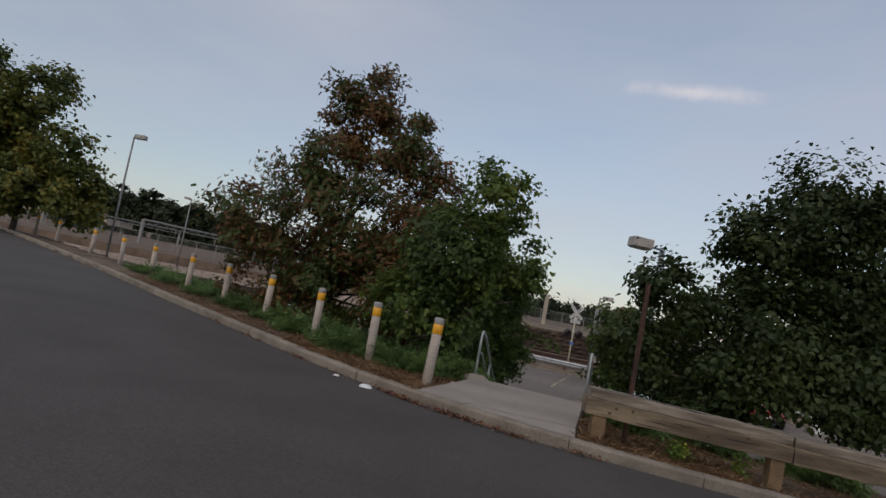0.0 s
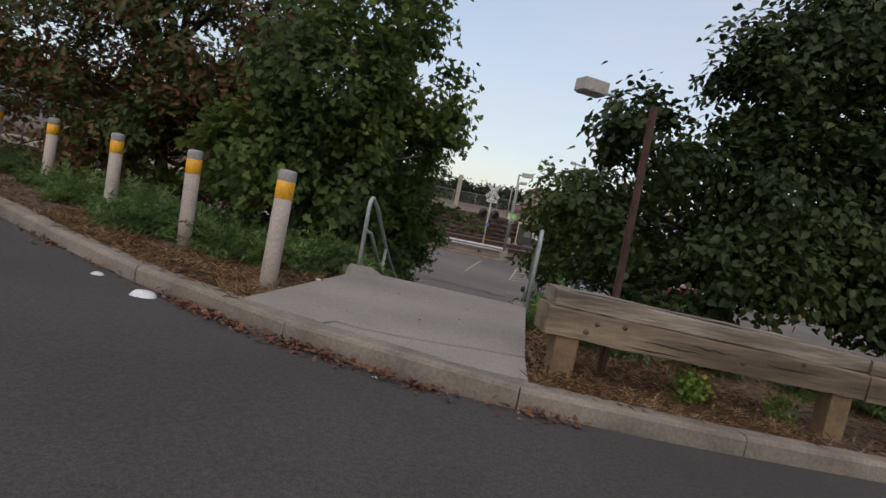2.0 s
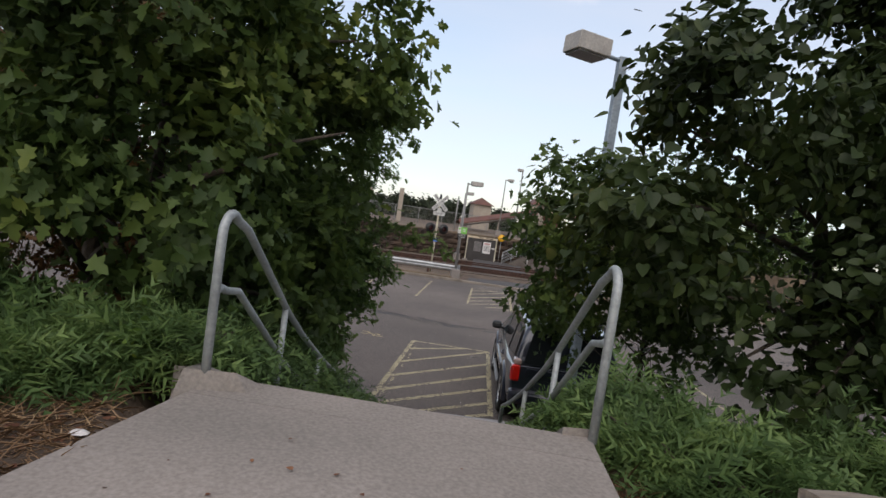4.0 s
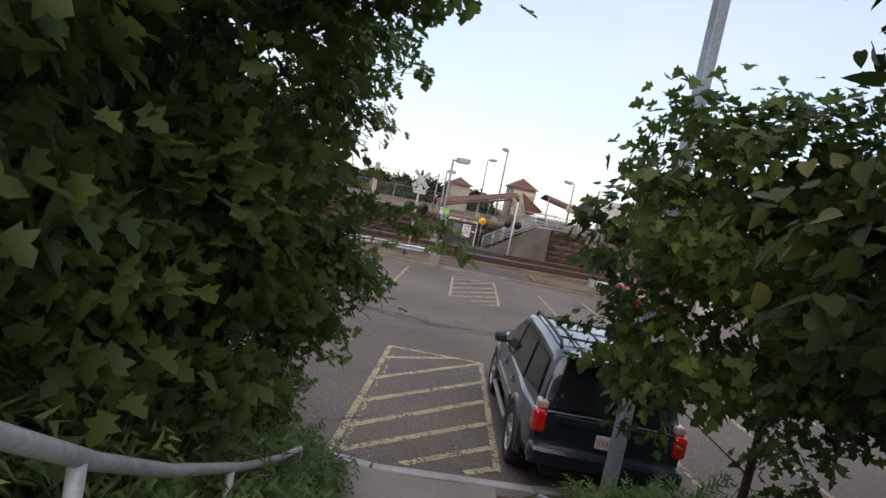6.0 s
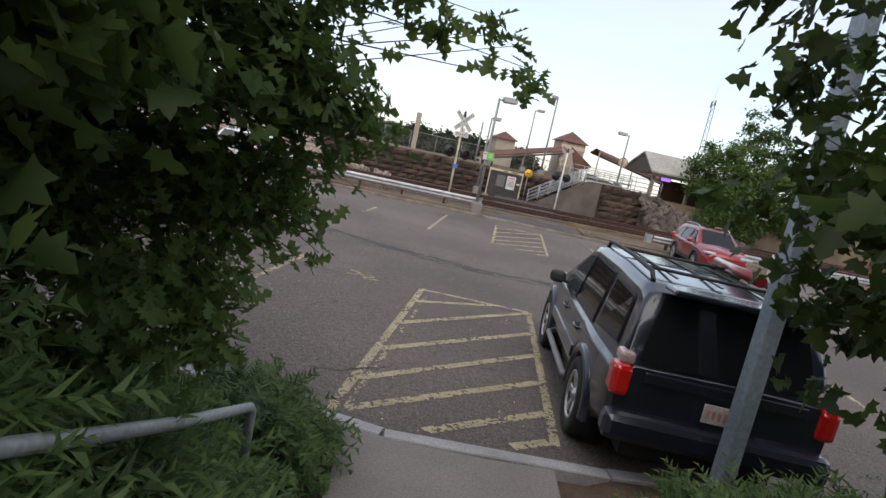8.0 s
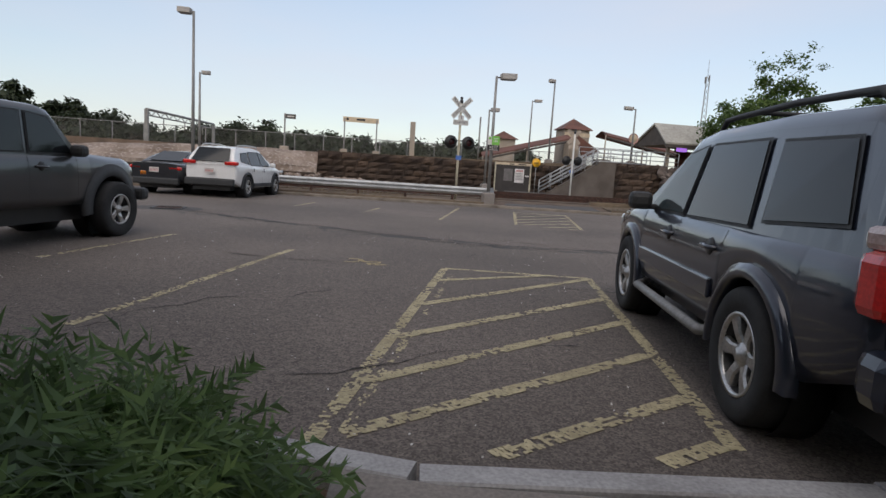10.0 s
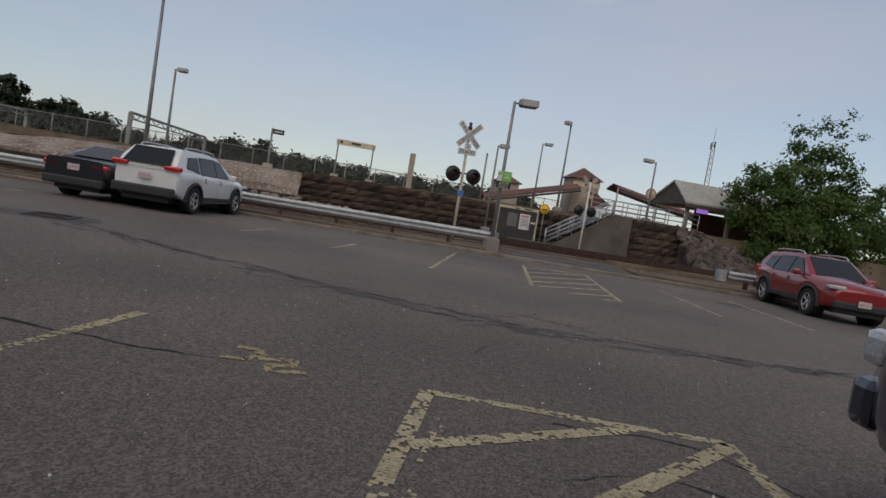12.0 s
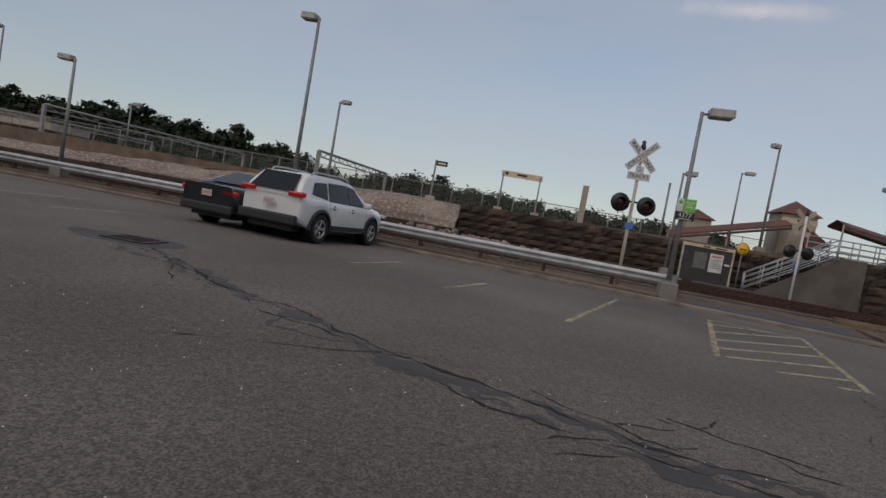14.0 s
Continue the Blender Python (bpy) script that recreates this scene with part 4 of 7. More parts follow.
def car(name, m, label, paint, S, group="parked cars"):
    """A car from its side lines: S holds lengths, wheel places, height tables and window outlines."""
    c = thing(name, m, label, "car", group)
    x0, x1, hw, r, fx, bx = S["x0"], S["x1"], S["hw"], S["r"], S["fx"], S["bx"]
    arch = r * S.get("arch", 1.16)
    sill = S["sill"]
    xs = set(np.linspace(x0, x1, 46).round(3))
    for wx in (fx, bx):
        xs |= set((wx + arch * np.sin(np.linspace(-math.pi / 2, math.pi / 2, 19)) * 1.0).round(3))
    xs = sorted(xs)

    def bottom(x):
        z = interp(sill, x)
        for wx in (fx, bx):
            if abs(x - wx) < arch:
                z = max(z, r + math.sqrt(max(arch ** 2 - (x - wx) ** 2, 0)) - 0.0)
        return z

    width = lambda x: hw * interp(S["plan"], x)
    b = Mesh()
    rows = 9
    for x in xs:
        zt, zs, zb = interp(S["deck"], x), interp(S["belt"], x), bottom(x)
        zb = min(zb, zs - 0.05)
        w = width(x)
        mid = zb + (zs - zb) * 0.55
        prof = [(0.0, zb + 0.02), (w * 0.86, zb + 0.02), (w * 0.955, zb), (w * 0.985, zb + (zs - zb) * 0.18), (w, mid), (w * 0.985, zs - (zs - zb) * 0.14), (w * 0.955, zs), (w * 0.86, zs + (zt - zs) * 0.72), (0.0, zt)]
        b.v += [(x, y, z) for y, z in prof] + [(x, -y, z) for y, z in prof]
    n = 2 * rows
    for a in range(len(xs) - 1):
        for e in range(rows - 1):
            k = a * n + e
            b.f += [(k, k + n, k + n + 1, k + 1), (k + rows + 1, k + rows + n + 1, k + rows + n, k + rows)]
            b.smooth += [e > 1, e > 1]
    for a in (0, len(xs) - 1):
        ring = [a * n + e for e in range(rows)] + [a * n + rows + e for e in reversed(range(rows))]
        b.f.append(tuple(ring if a == 0 else reversed(ring)))
        b.smooth.append(False)
    body = part("body", b, paint, c)
    # cabin: pillars and roof as a tapering shell
    cab = Mesh()
    top, W = S["roof"], S["hw"]
    cx = sorted(set([q[0] for q in top] + list(np.linspace(top[0][0], top[-1][0], 28).round(3))))
    rr = 7
    for x in cx:
        zt = interp(top, x)
        zs = min(interp(S["belt"], x) - 0.03, zt - 0.01)
        w = width(x) * 0.945
        tw = S["tuck"]
        k = clampf((zt - zs) / (S["height"] - interp(S["belt"], 0)), 0, 1)
        we = w - (w - S["roof_hw"]) * k * tw
        prof = [(w, zs), (w - (w - we - 0.015) * 0.465, zs + (zt - zs) * 0.40), (we + 0.015, zs + (zt - zs) * 0.86), (we - 0.02, zs + (zt - zs) * 0.955), (we * 0.86, zs + (zt - zs) * 0.985), (we * 0.5, zt - 0.004), (0, zt)]
        cab.v += [(x, y, z) for y, z in prof] + [(x, -y, z) for y, z in prof]
    n = 2 * rr
    for a in range(len(cx) - 1):
        for e in range(rr - 1):
            k = a * n + e
            cab.f += [(k, k + n, k + n + 1, k + 1), (k + rr + 1, k + rr + n + 1, k + rr + n, k + rr)]
            cab.smooth += [e > 1, e > 1]
    for a in (0, len(cx) - 1):
        ring = [a * n + e for e in range(rr)] + [a * n + rr + e for e in reversed(range(rr))]
        cab.f.append(tuple(ring if a == 0 else reversed(ring)))
        cab.smooth.append(False)
    part("cabin", cab, paint, c)

    def side_y(x, z):
        """Half width of the cabin's flank at a height."""
        zt, zs = interp(top, x), interp(S["belt"], x) - 0.03
        w = width(x) * 0.945
        k = clampf((zt - zs) / (S["height"] - interp(S["belt"], 0)), 0, 1)
        we = w - (w - S["roof_hw"]) * k * S["tuck"]
        t = clampf((z - zs) / max(zt - zs, 0.05), 0, 0.86)
        return w - (w - we - 0.015) * t / 0.86

    for sg in (1, -1):
        for q, win in enumerate(S["windows"]):
            s, tr = Mesh(), Mesh()
            cxm, czm = sum(u for u, _ in win) / len(win), sum(v for _, v in win) / len(win)
            outs = [(cxm + (u - cxm) * 1.0 + (0.022 if u > cxm else -0.022), v + (0.02 if v > czm else -0.02)) for u, v in win]
            s.add([(u, sg * (side_y(u, v) + 0.020), v) for u, v in win], [tuple(range(len(win))) if sg < 0 else tuple(reversed(range(len(win))))])
            tr.add([(u, sg * (side_y(u, v) + 0.012), v) for u, v in outs], [tuple(range(len(win))) if sg < 0 else tuple(reversed(range(len(win))))])
            wf = part("window_frame", tr, M["plastic"], c, "black window surround")
            part("pane", s, M["glass_clear"] if q in S.get("clear", ()) else M["glass"], wf, "tinted side glass")
        for xd in S["seams"]:
            s = Mesh()
            zs = interp(S["belt"], xd)
            zl = bottom(xd) + 0.06
            N = 8
            for q in range(N):
                z = zl + (zs - zl) * q / (N - 1)
                t = (z - bottom(xd)) / (zs - bottom(xd))
                wv = width(xd) * (0.955 + 0.05 * math.sin(math.pi * clampf(t, 0, 1)) ** 0.7)
                wv = width(xd) * interp([(0, 0.955), (0.18, 0.985), (0.55, 1.0), (0.86, 0.985), (1.0, 0.955)], t)
                s.v += [(xd - 0.005, sg * (wv + 0.002), z), (xd + 0.005, sg * (wv + 0.002), z)]
            for q in range(N - 1):
                s.f.append((2 * q, 2 * q + 1, 2 * q + 3, 2 * q + 2))
                s.smooth.append(False)
            part("door_seam", s, M["black"], c)
        for xh in S["handles"]:
            zh = interp(S["belt"], xh) - S.get("handle_drop", 0.13)
            yh = width(xh) * 0.985
            h = Mesh().tube([(xh - 0.10, sg * (yh - 0.01), zh), (xh - 0.08, sg * (yh + 0.035), zh), (xh + 0.08, sg * (yh + 0.035), zh), (xh + 0.10, sg * (yh - 0.01), zh)], 0.016, 8)
            part("handle_recess", Mesh().lathe([(0.0, 0.006), (0.055, 0.004), (0.062, -0.012)], pose(xh, sg * (yh + 0.008), zh, -90 * sg, 0, 0), 18), M["black"], c, "dark recess behind the handle")
            part("door_handle", h, S.get("handle_mat", paint), c)
        mx = S["mirror_x"]
        my, mz = width(mx) * 0.95, interp(S["belt"], mx) + 0.09
        mi = Mesh().box((mx, sg * (my + 0.13), mz), (0.16, 0.20, 0.16), None, 0.05).box((mx + 0.02, sg * (my + 0.02), mz - 0.05), (0.07, 0.12, 0.05), None, 0.015)
        part("mirror", mi, S.get("mirror_mat", M["plastic"]), c, "door mirror")
        if S.get("trim"):
            za, ht, mt = S["trim"]
            t_ = Mesh().box(((fx + bx) / 2 + 0.02, sg * (hw + 0.006), za), (fx - bx - 2 * arch - 0.12, 0.03, ht), None, 0.012)
            part("side_trim", t_, mt, c, "door trim strip")
        if S.get("step_bar"):
            t_ = Mesh().tube([(bx + arch + 0.02, sg * (hw - 0.12), 0.40), (bx + arch + 0.14, sg * (hw + 0.02), 0.37), (fx - arch - 0.14, sg * (hw + 0.02), 0.37), (fx - arch - 0.02, sg * (hw - 0.12), 0.40)], 0.038, 10)
            part("step_bar", t_, M["pole"], c, "tubular side step")
        for wx, nm in ((fx, "front"), (bx, "rear")):
            fl = Mesh()
            N = 17
            f0, f1 = arch - 0.012, arch + S.get("flare", 0.06)
            for q in range(N):
                a = math.pi * (q / (N - 1)) * 1.06 - 0.03 * math.pi
                ca, sa = math.cos(a), math.sin(a)
                for rad, yo in ((f0, -0.05), (f0, 0.022), (f0 + 0.018, 0.032), (f1, 0.012), (f1, -0.05)):
                    xx, zz = wx + rad * ca, r + rad * sa
                    fl.v.append((xx, sg * (width(clampf(xx, x0 + 0.05, x1 - 0.05)) + yo), zz))
            for q in range(N - 1):
                for e in range(4):
                    k = q * 5 + e
                    fl.f.append((k, k + 1, k + 6, k + 5) if sg > 0 else (k + 5, k + 6, k + 1, k))
                    fl.smooth.append(True)
            part("wheel_arch", fl, S.get("flare_mat", paint), c)
            wl_ = Mesh().lathe([(0.0, -0.2), (arch - 0.02, -0.2), (arch - 0.02, 0.0)], pose(wx, sg * (width(wx) - 0.10), r, -90 * sg, 0, 0), 28)
            part("wheel_well", wl_, M["black"], c, "dark wheel well")
            wheel(c, wx, sg * (hw - 0.105), r, S["tw"], sg, S["spokes"], S["rim"], S.get("rim_mat", M["alloy"]))
        for key, mat_, lab in (("tail", M["tail_red"], "red tail lamp"), ("tail2", M["tail_clear"], "clear reversing lamp"), ("head", M["head_clear"], "headlamp")):
            if key in S:
                (px, py, pz), (sx, sy, sz) = S[key]
                part("tail_lamp" if key[0] == "t" else "headlamp", Mesh().box((px, sg * py, pz), (sx, sy, sz), None, min(sx, sy, sz) * 0.3), mat_, c, lab)
        if S.get("rack"):
            xa, xb, yr = S["rack"]
            zz = lambda x: interp(top, x) + 0.055
            t_ = Mesh().tube([(xa, sg * yr, zz(xa) - 0.07), (xa + 0.10, sg * yr, zz(xa + 0.1))] + [(x, sg * yr, zz(x)) for x in np.linspace(xa + 0.3, xb - 0.3, 6)] + [(xb - 0.1, sg * yr, zz(xb - 0.1)), (xb, sg * yr, zz(xb) - 0.07)], 0.022, 8)
            part("roof_rail", t_, S.get("rack_mat", M["plastic"]), c)
    if S.get("crossbars"):
        for x in S["crossbars"]:
            yr, z = S["rack"][2], interp(top, x) + 0.055
            part("cross_bar", Mesh().tube([(x, -yr, z), (x, yr, z)], 0.016, 8), M["plastic"], c)
    # glass front and back
    for key, nm in (("windscreen", "windscreen"), ("backlight", "rear_window")):
        (xa, za, wa), (xb, zb, wb) = S[key]
        s = Mesh().add([(xa, -wa, za), (xa, wa, za), (xb, wb, zb), (xb, -wb, zb)], [(0, 1, 2, 3) if key == "windscreen" else (3, 2, 1, 0)])
        part(nm, s, M["glass"], c, "dark glass")
    for (px, pz) in (S["plate"],):
        pl_ = part("number_plate", Mesh().box((px, 0, pz), (0.012, 0.31, 0.155), None, 0.004), M["plate"], c, "pale number plate with red bars")
        sgx = -0.008 if px < 0 else 0.008
        for q in range(6):
            part("plate_bar", Mesh().box((px + sgx, -0.115 + q * 0.046, pz - 0.005), (0.004, 0.024, 0.07)), M["poster_red"], pl_)
    for bmp in S["bumpers"]:
        (px, pz), (sx, sy, sz), mt = bmp
        part("bumper", Mesh().box((px, 0, pz), (sx, sy, sz), None, min(sx, sz) * 0.3), mt, c, "bumper")
    under = Mesh().box(((fx + bx) / 2, 0, r * 0.95), (fx - bx + 1.6, hw * 1.35, 0.22))
    part("underbody", under, M["black"], c, "dark underbody")
    return c


def heading(x, y, ex, ny):
    """The pose of a car whose middle stands at (x, y) and whose nose points along (ex, ny)."""
    return pose(x, y, 0.0, 0, 0, math.degrees(math.atan2(ny, ex)))


SUV = dict(x0=-2.36, x1=2.42, hw=0.94, r=0.385, fx=1.42, bx=-1.37, sill=[(-2.36, 0.58), (-1.9, 0.42), (1.9, 0.40), (2.42, 0.52)],
           plan=[(-2.36, 0.90), (-2.2, 0.96), (-1.5, 1.0), (1.5, 1.0), (2.1, 0.94), (2.35, 0.82), (2.42, 0.72)],
           deck=[(-2.36, 1.10), (0.95, 1.16), (1.25, 1.16), (2.0, 1.08), (2.3, 0.98), (2.42, 0.86)], belt=[(-2.36, 1.04), (0.9, 1.06), (1.3, 1.05), (2.1, 0.99), (2.42, 0.82)],
           roof=[(-2.30, 1.10), (-2.20, 1.40), (-2.06, 1.68), (-1.9, 1.735), (-1.0, 1.77), (0.0, 1.765), (0.35, 1.72), (1.20, 1.10)], height=1.77, roof_hw=0.70, tuck=1.0,
           windows=[[(0.02, 1.09), (0.92, 1.10), (0.36, 1.56), (0.02, 1.61)], [(-1.14, 1.10), (-0.10, 1.09), (-0.10, 1.61), (-0.98, 1.60)], [(-2.02, 1.18), (-1.30, 1.14), (-1.18, 1.58), (-1.86, 1.56)]], clear=(0,),
           seams=[0.98, -0.02, -0.93], handles=[0.16, -0.74], mirror_x=0.80, tw=0.265, spokes=6, rim=0.235, flare=0.07, rack=(-1.85, 0.15, 0.62), crossbars=(-1.55, -0.45),
           tail=((-2.30, 0.82, 0.96), (0.20, 0.16, 0.27)), tail2=((-2.262, 0.80, 1.14), (0.18, 0.13, 0.10)), head=((2.30, 0.66, 0.86), (0.16, 0.36, 0.18)),
           windscreen=((1.16, 1.15, 0.66), (0.42, 1.70, 0.58)), backlight=((-2.325, 1.13, 0.70), (-2.14, 1.66, 0.58)), plate=(-2.415, 0.86),
           bumpers=[((-2.38, 0.60), (0.22, 1.80, 0.24), M["paint_grey"]), ((2.36, 0.58), (0.2, 1.62, 0.26), M["paint_grey"])], trim=(0.66, 0.13, M["paint_grey"]), step_bar=True, mirror_mat=M["plastic"])
suv = car("suv", heading(4.43, 12.55, 0.2375, 0.9714), "dark grey-blue SUV parked beside a striped bay", M["paint_grey"], SUV)
sp = part("rear_spoiler", Mesh().box((-2.19, 0, 1.735), (0.30, 1.16, 0.05), None, 0.02), M["paint_grey"], suv)
part("tailgate_strip", Mesh().box((-2.37, 0, 1.02), (0.03, 1.30, 0.09), None, 0.012), M["paint_grey"], suv, "dark tailgate strip")
for k_, y_ in enumerate((-0.18, 0.0, 0.18)):
    part("roof_bead", Mesh().box((-0.8, y_ * 2.2, 1.775), (1.9, 0.03, 0.012), None, 0.004), M["plastic"], suv)

CROSS = dict(x0=-2.20, x1=2.30, hw=0.905, r=0.365, fx=1.36, bx=-1.34, sill=[(-2.28, 0.52), (-1.8, 0.34), (1.8, 0.32), (2.34, 0.42)],
             plan=[(-2.28, 0.84), (-2.1, 0.94), (-1.4, 1.0), (1.3, 1.0), (2.0, 0.92), (2.26, 0.78), (2.34, 0.66)],
             deck=[(-2.28, 1.08), (0.9, 1.14), (1.2, 1.13), (1.95, 1.03), (2.22, 0.92), (2.34, 0.78)], belt=[(-2.28, 1.08), (-1.0, 1.06), (0.9, 1.02), (1.3, 0.99), (2.0, 0.90), (2.34, 0.74)],
             roof=[(-2.22, 1.12), (-2.02, 1.42), (-1.80, 1.62), (-1.2, 1.67), (-0.2, 1.68), (0.3, 1.63), (1.18, 1.08)], height=1.68, roof_hw=0.62, tuck=1.0,
             windows=[[(0.0, 1.07), (0.88, 1.07), (0.34, 1.49), (0.0, 1.53)], [(-1.0, 1.09), (-0.07, 1.07), (-0.07, 1.53), (-0.92, 1.51)], [(-1.72, 1.20), (-1.10, 1.11), (-1.03, 1.49), (-1.55, 1.45)]],
             seams=[0.92, -0.03, -1.02], handles=[0.14, -0.80], mirror_x=0.74, tw=0.235, spokes=5, rim=0.225, flare=0.065, flare_mat=M["plastic"], rack=(-1.6, 0.2, 0.58), rack_mat=M["alloy"],
             tail=((-2.19, 0.68, 1.12), (0.18, 0.42, 0.13)), head=((2.18, 0.66, 0.88), (0.2, 0.42, 0.10)), windscreen=((1.14, 1.12, 0.64), (0.36, 1.60, 0.54)), backlight=((-2.275, 1.17, 0.62), (-1.90, 1.60, 0.52)),
             plate=(-2.30, 0.86), bumpers=[((-2.27, 0.50), (0.16, 1.62, 0.24), M["plastic"]), ((2.26, 0.46), (0.16, 1.4, 0.2), M["plastic"])], trim=(0.42, 0.12, M["plastic"]), mirror_mat=M["paint_pearl"])
wh_ = car("crossover", heading(-2.95, 30.6, 0.21, 0.977), "white crossover parked nose-in at a kerb", M["paint_pearl"], CROSS)
RED = dict(CROSS)
RED.update(tail=((-2.2, 0.72, 1.0), (0.16, 0.26, 0.3)), mirror_mat=M["paint_red"], plate=(2.36, 0.55), spokes=5)
car("crossover", heading(15.2, 27.4, -0.27, -0.96), "red crossover parked facing the walk", M["paint_red"], RED)
part("roof_pad", Mesh().tube([(-1.35, -0.50, 1.86), (-0.2, -0.52, 1.87)], 0.055, 10), M["paint_red"], suv, "red padded bar on the roof rack")

SEDAN = dict(x0=-2.30, x1=2.34, hw=0.90, r=0.325, fx=1.38, bx=-1.30, sill=[(-2.30, 0.42), (-1.8, 0.26), (1.8, 0.24), (2.34, 0.32)],
             plan=[(-2.30, 0.84), (-2.1, 0.94), (-1.4, 1.0), (1.3, 1.0), (2.0, 0.92), (2.26, 0.78), (2.34, 0.66)],
             deck=[(-2.30, 1.00), (-1.7, 1.02), (-1.5, 1.02), (0.9, 1.0), (1.2, 0.98), (2.0, 0.84), (2.34, 0.66)], belt=[(-2.30, 0.95), (-1.6, 0.95), (0.9, 0.90), (2.0, 0.78), (2.34, 0.62)],
             roof=[(-1.72, 1.01), (-1.30, 1.22), (-0.75, 1.39), (-0.2, 1.42), (0.25, 1.38), (1.15, 0.97)], height=1.42, roof_hw=0.56, tuck=1.0,
             windows=[[(0.02, 0.95), (0.82, 0.94), (0.28, 1.28), (0.02, 1.32)], [(-0.84, 0.97), (-0.05, 0.95), (-0.05, 1.32), (-0.62, 1.29)], [(-1.22, 1.0), (-0.92, 0.97), (-0.72, 1.26)]],
             seams=[0.88, -0.02, -0.9], handles=[0.14, -0.72], mirror_x=0.70, tw=0.22, spokes=10, rim=0.225, flare=0.03,
             tail=((-2.22, 0.64, 0.84), (0.16, 0.40, 0.12)), head=((2.16, 0.62, 0.70), (0.2, 0.40, 0.10)), windscreen=((1.10, 1.0, 0.60), (0.32, 1.36, 0.50)), backlight=((-1.66, 1.085, 0.56), (-0.86, 1.40, 0.48)),
             plate=(-2.33, 0.78), bumpers=[((-2.26, 0.42), (0.16, 1.6, 0.22), M["plastic"]), ((2.26, 0.40), (0.16, 1.4, 0.2), M["paint_black"])], mirror_mat=M["paint_black"])
car("sedan", heading(-4.7, 30.95, 0.21, 0.977), "glossy black sedan parked nose-in at a kerb", M["paint_black"], SEDAN)

JEEP = dict(x0=-2.35, x1=2.10, hw=0.86, r=0.415, fx=1.50, bx=-1.50, sill=[(-2.35, 0.6), (-1.9, 0.52), (1.9, 0.52), (2.10, 0.62)], arch=1.22,
            plan=[(-2.35, 0.92), (-2.2, 0.96), (0.6, 0.96), (1.0, 0.90), (2.0, 0.80), (2.10, 0.78)],
            deck=[(-2.35, 1.22), (0.7, 1.25), (0.95, 1.25), (1.9, 1.20), (2.10, 1.14)], belt=[(-2.35, 1.16), (0.8, 1.17), (1.9, 1.10), (2.10, 1.04)],
            roof=[(-2.30, 1.2), (-2.28, 1.78), (-1.0, 1.84), (0.15, 1.82), (0.30, 1.78), (0.78, 1.2)], height=1.84, roof_hw=0.70, tuck=1.0,
            windows=[[(-0.1, 1.22), (0.62, 1.22), (0.24, 1.66), (-0.1, 1.70)], [(-1.1, 1.22), (-0.2, 1.22), (-0.2, 1.70), (-1.1, 1.70)], [(-2.1, 1.24), (-1.22, 1.22), (-1.22, 1.70), (-2.1, 1.68)]],
            seams=[0.70, -0.15, -1.1], handles=[0.05, -0.95], mirror_x=0.60, tw=0.27, spokes=5, rim=0.225, flare=0.17, flare_mat=M["plastic"],
            tail=((-2.32, 0.7, 1.0), (0.1, 0.16, 0.3)), head=((2.06, 0.5, 0.98), (0.1, 0.2, 0.2)), windscreen=((0.79, 1.24, 0.62), (0.34, 1.76, 0.58)), backlight=((-2.36, 1.26, 0.6), (-2.33, 1.70, 0.58)),
            plate=(-2.40, 0.8), bumpers=[((2.26, 0.62), (0.20, 1.60, 0.20), M["plastic"]), ((-2.42, 0.62), (0.2, 1.6, 0.2), M["plastic"])], mirror_mat=M["plastic"])
jp = car("offroad_car", heading(-3.65, 16.92, 0.26, 0.966), "charcoal off-road car with knobbly tyres", M["paint_dark"], JEEP)
for sg in (1, -1):
    part("side_marker", Mesh().box((1.98, sg * 0.93, 0.98), (0.10, 0.05, 0.06), None, 0.015), M["amber"], jp, "amber side marker")


# ---- railway side ----
solid("railway_bed", Mesh().prism([(-300, 34.1), (300, 34.1), (300, 44.4), (-300, 44.4)], 0.02, 0.235), M["ballast"], "brown weedy ballast of a railway bed", "railway bed", kind="structure")
solid("verge", Mesh().prism([(-60, 33.24), (-5, 33.24), (6.3, 31.32), (6.9, 34.09), (-60, 34.09)], 0.02, 0.18), M["verge"], "dry grass verge behind a guardrail", "verge", kind="structure")
solid("verge", Mesh().prism([(11.3, 30.47), (18, 29.33), (60, 29.33), (60, 34.09), (12.2, 34.09)], 0.02, 0.18), M["verge"], "dry grass verge beside a level crossing", "verge", kind="structure")
for y in (35.2, 36.64, 39.4, 40.84):
    rl = Mesh()
    for z0, z1, w in ((0.235, 0.26, 0.13), (0.26, 0.345, 0.025), (0.345, 0.385, 0.07)):
        rl.box((0, y, (z0 + z1) / 2), (560, w, z1 - z0))
    solid("rail", rl, M["rust"], "rusty steel running rail on ballast", "rail", "running rails")
sl = Mesh()
for yc in (35.92, 40.12):
    for q in range(150):
        x = -60 + q * 0.62
        if not 6.3 + SKEW * (yc - 31) < x < 12.4 + SKEW * (yc - 31):
            sl.box((x, yc, 0.24), (0.24, 2.5, 0.05))
solid("sleepers", sl, M["rust"], "dark timber sleepers half sunk in ballast", "sleepers", kind="stuff")
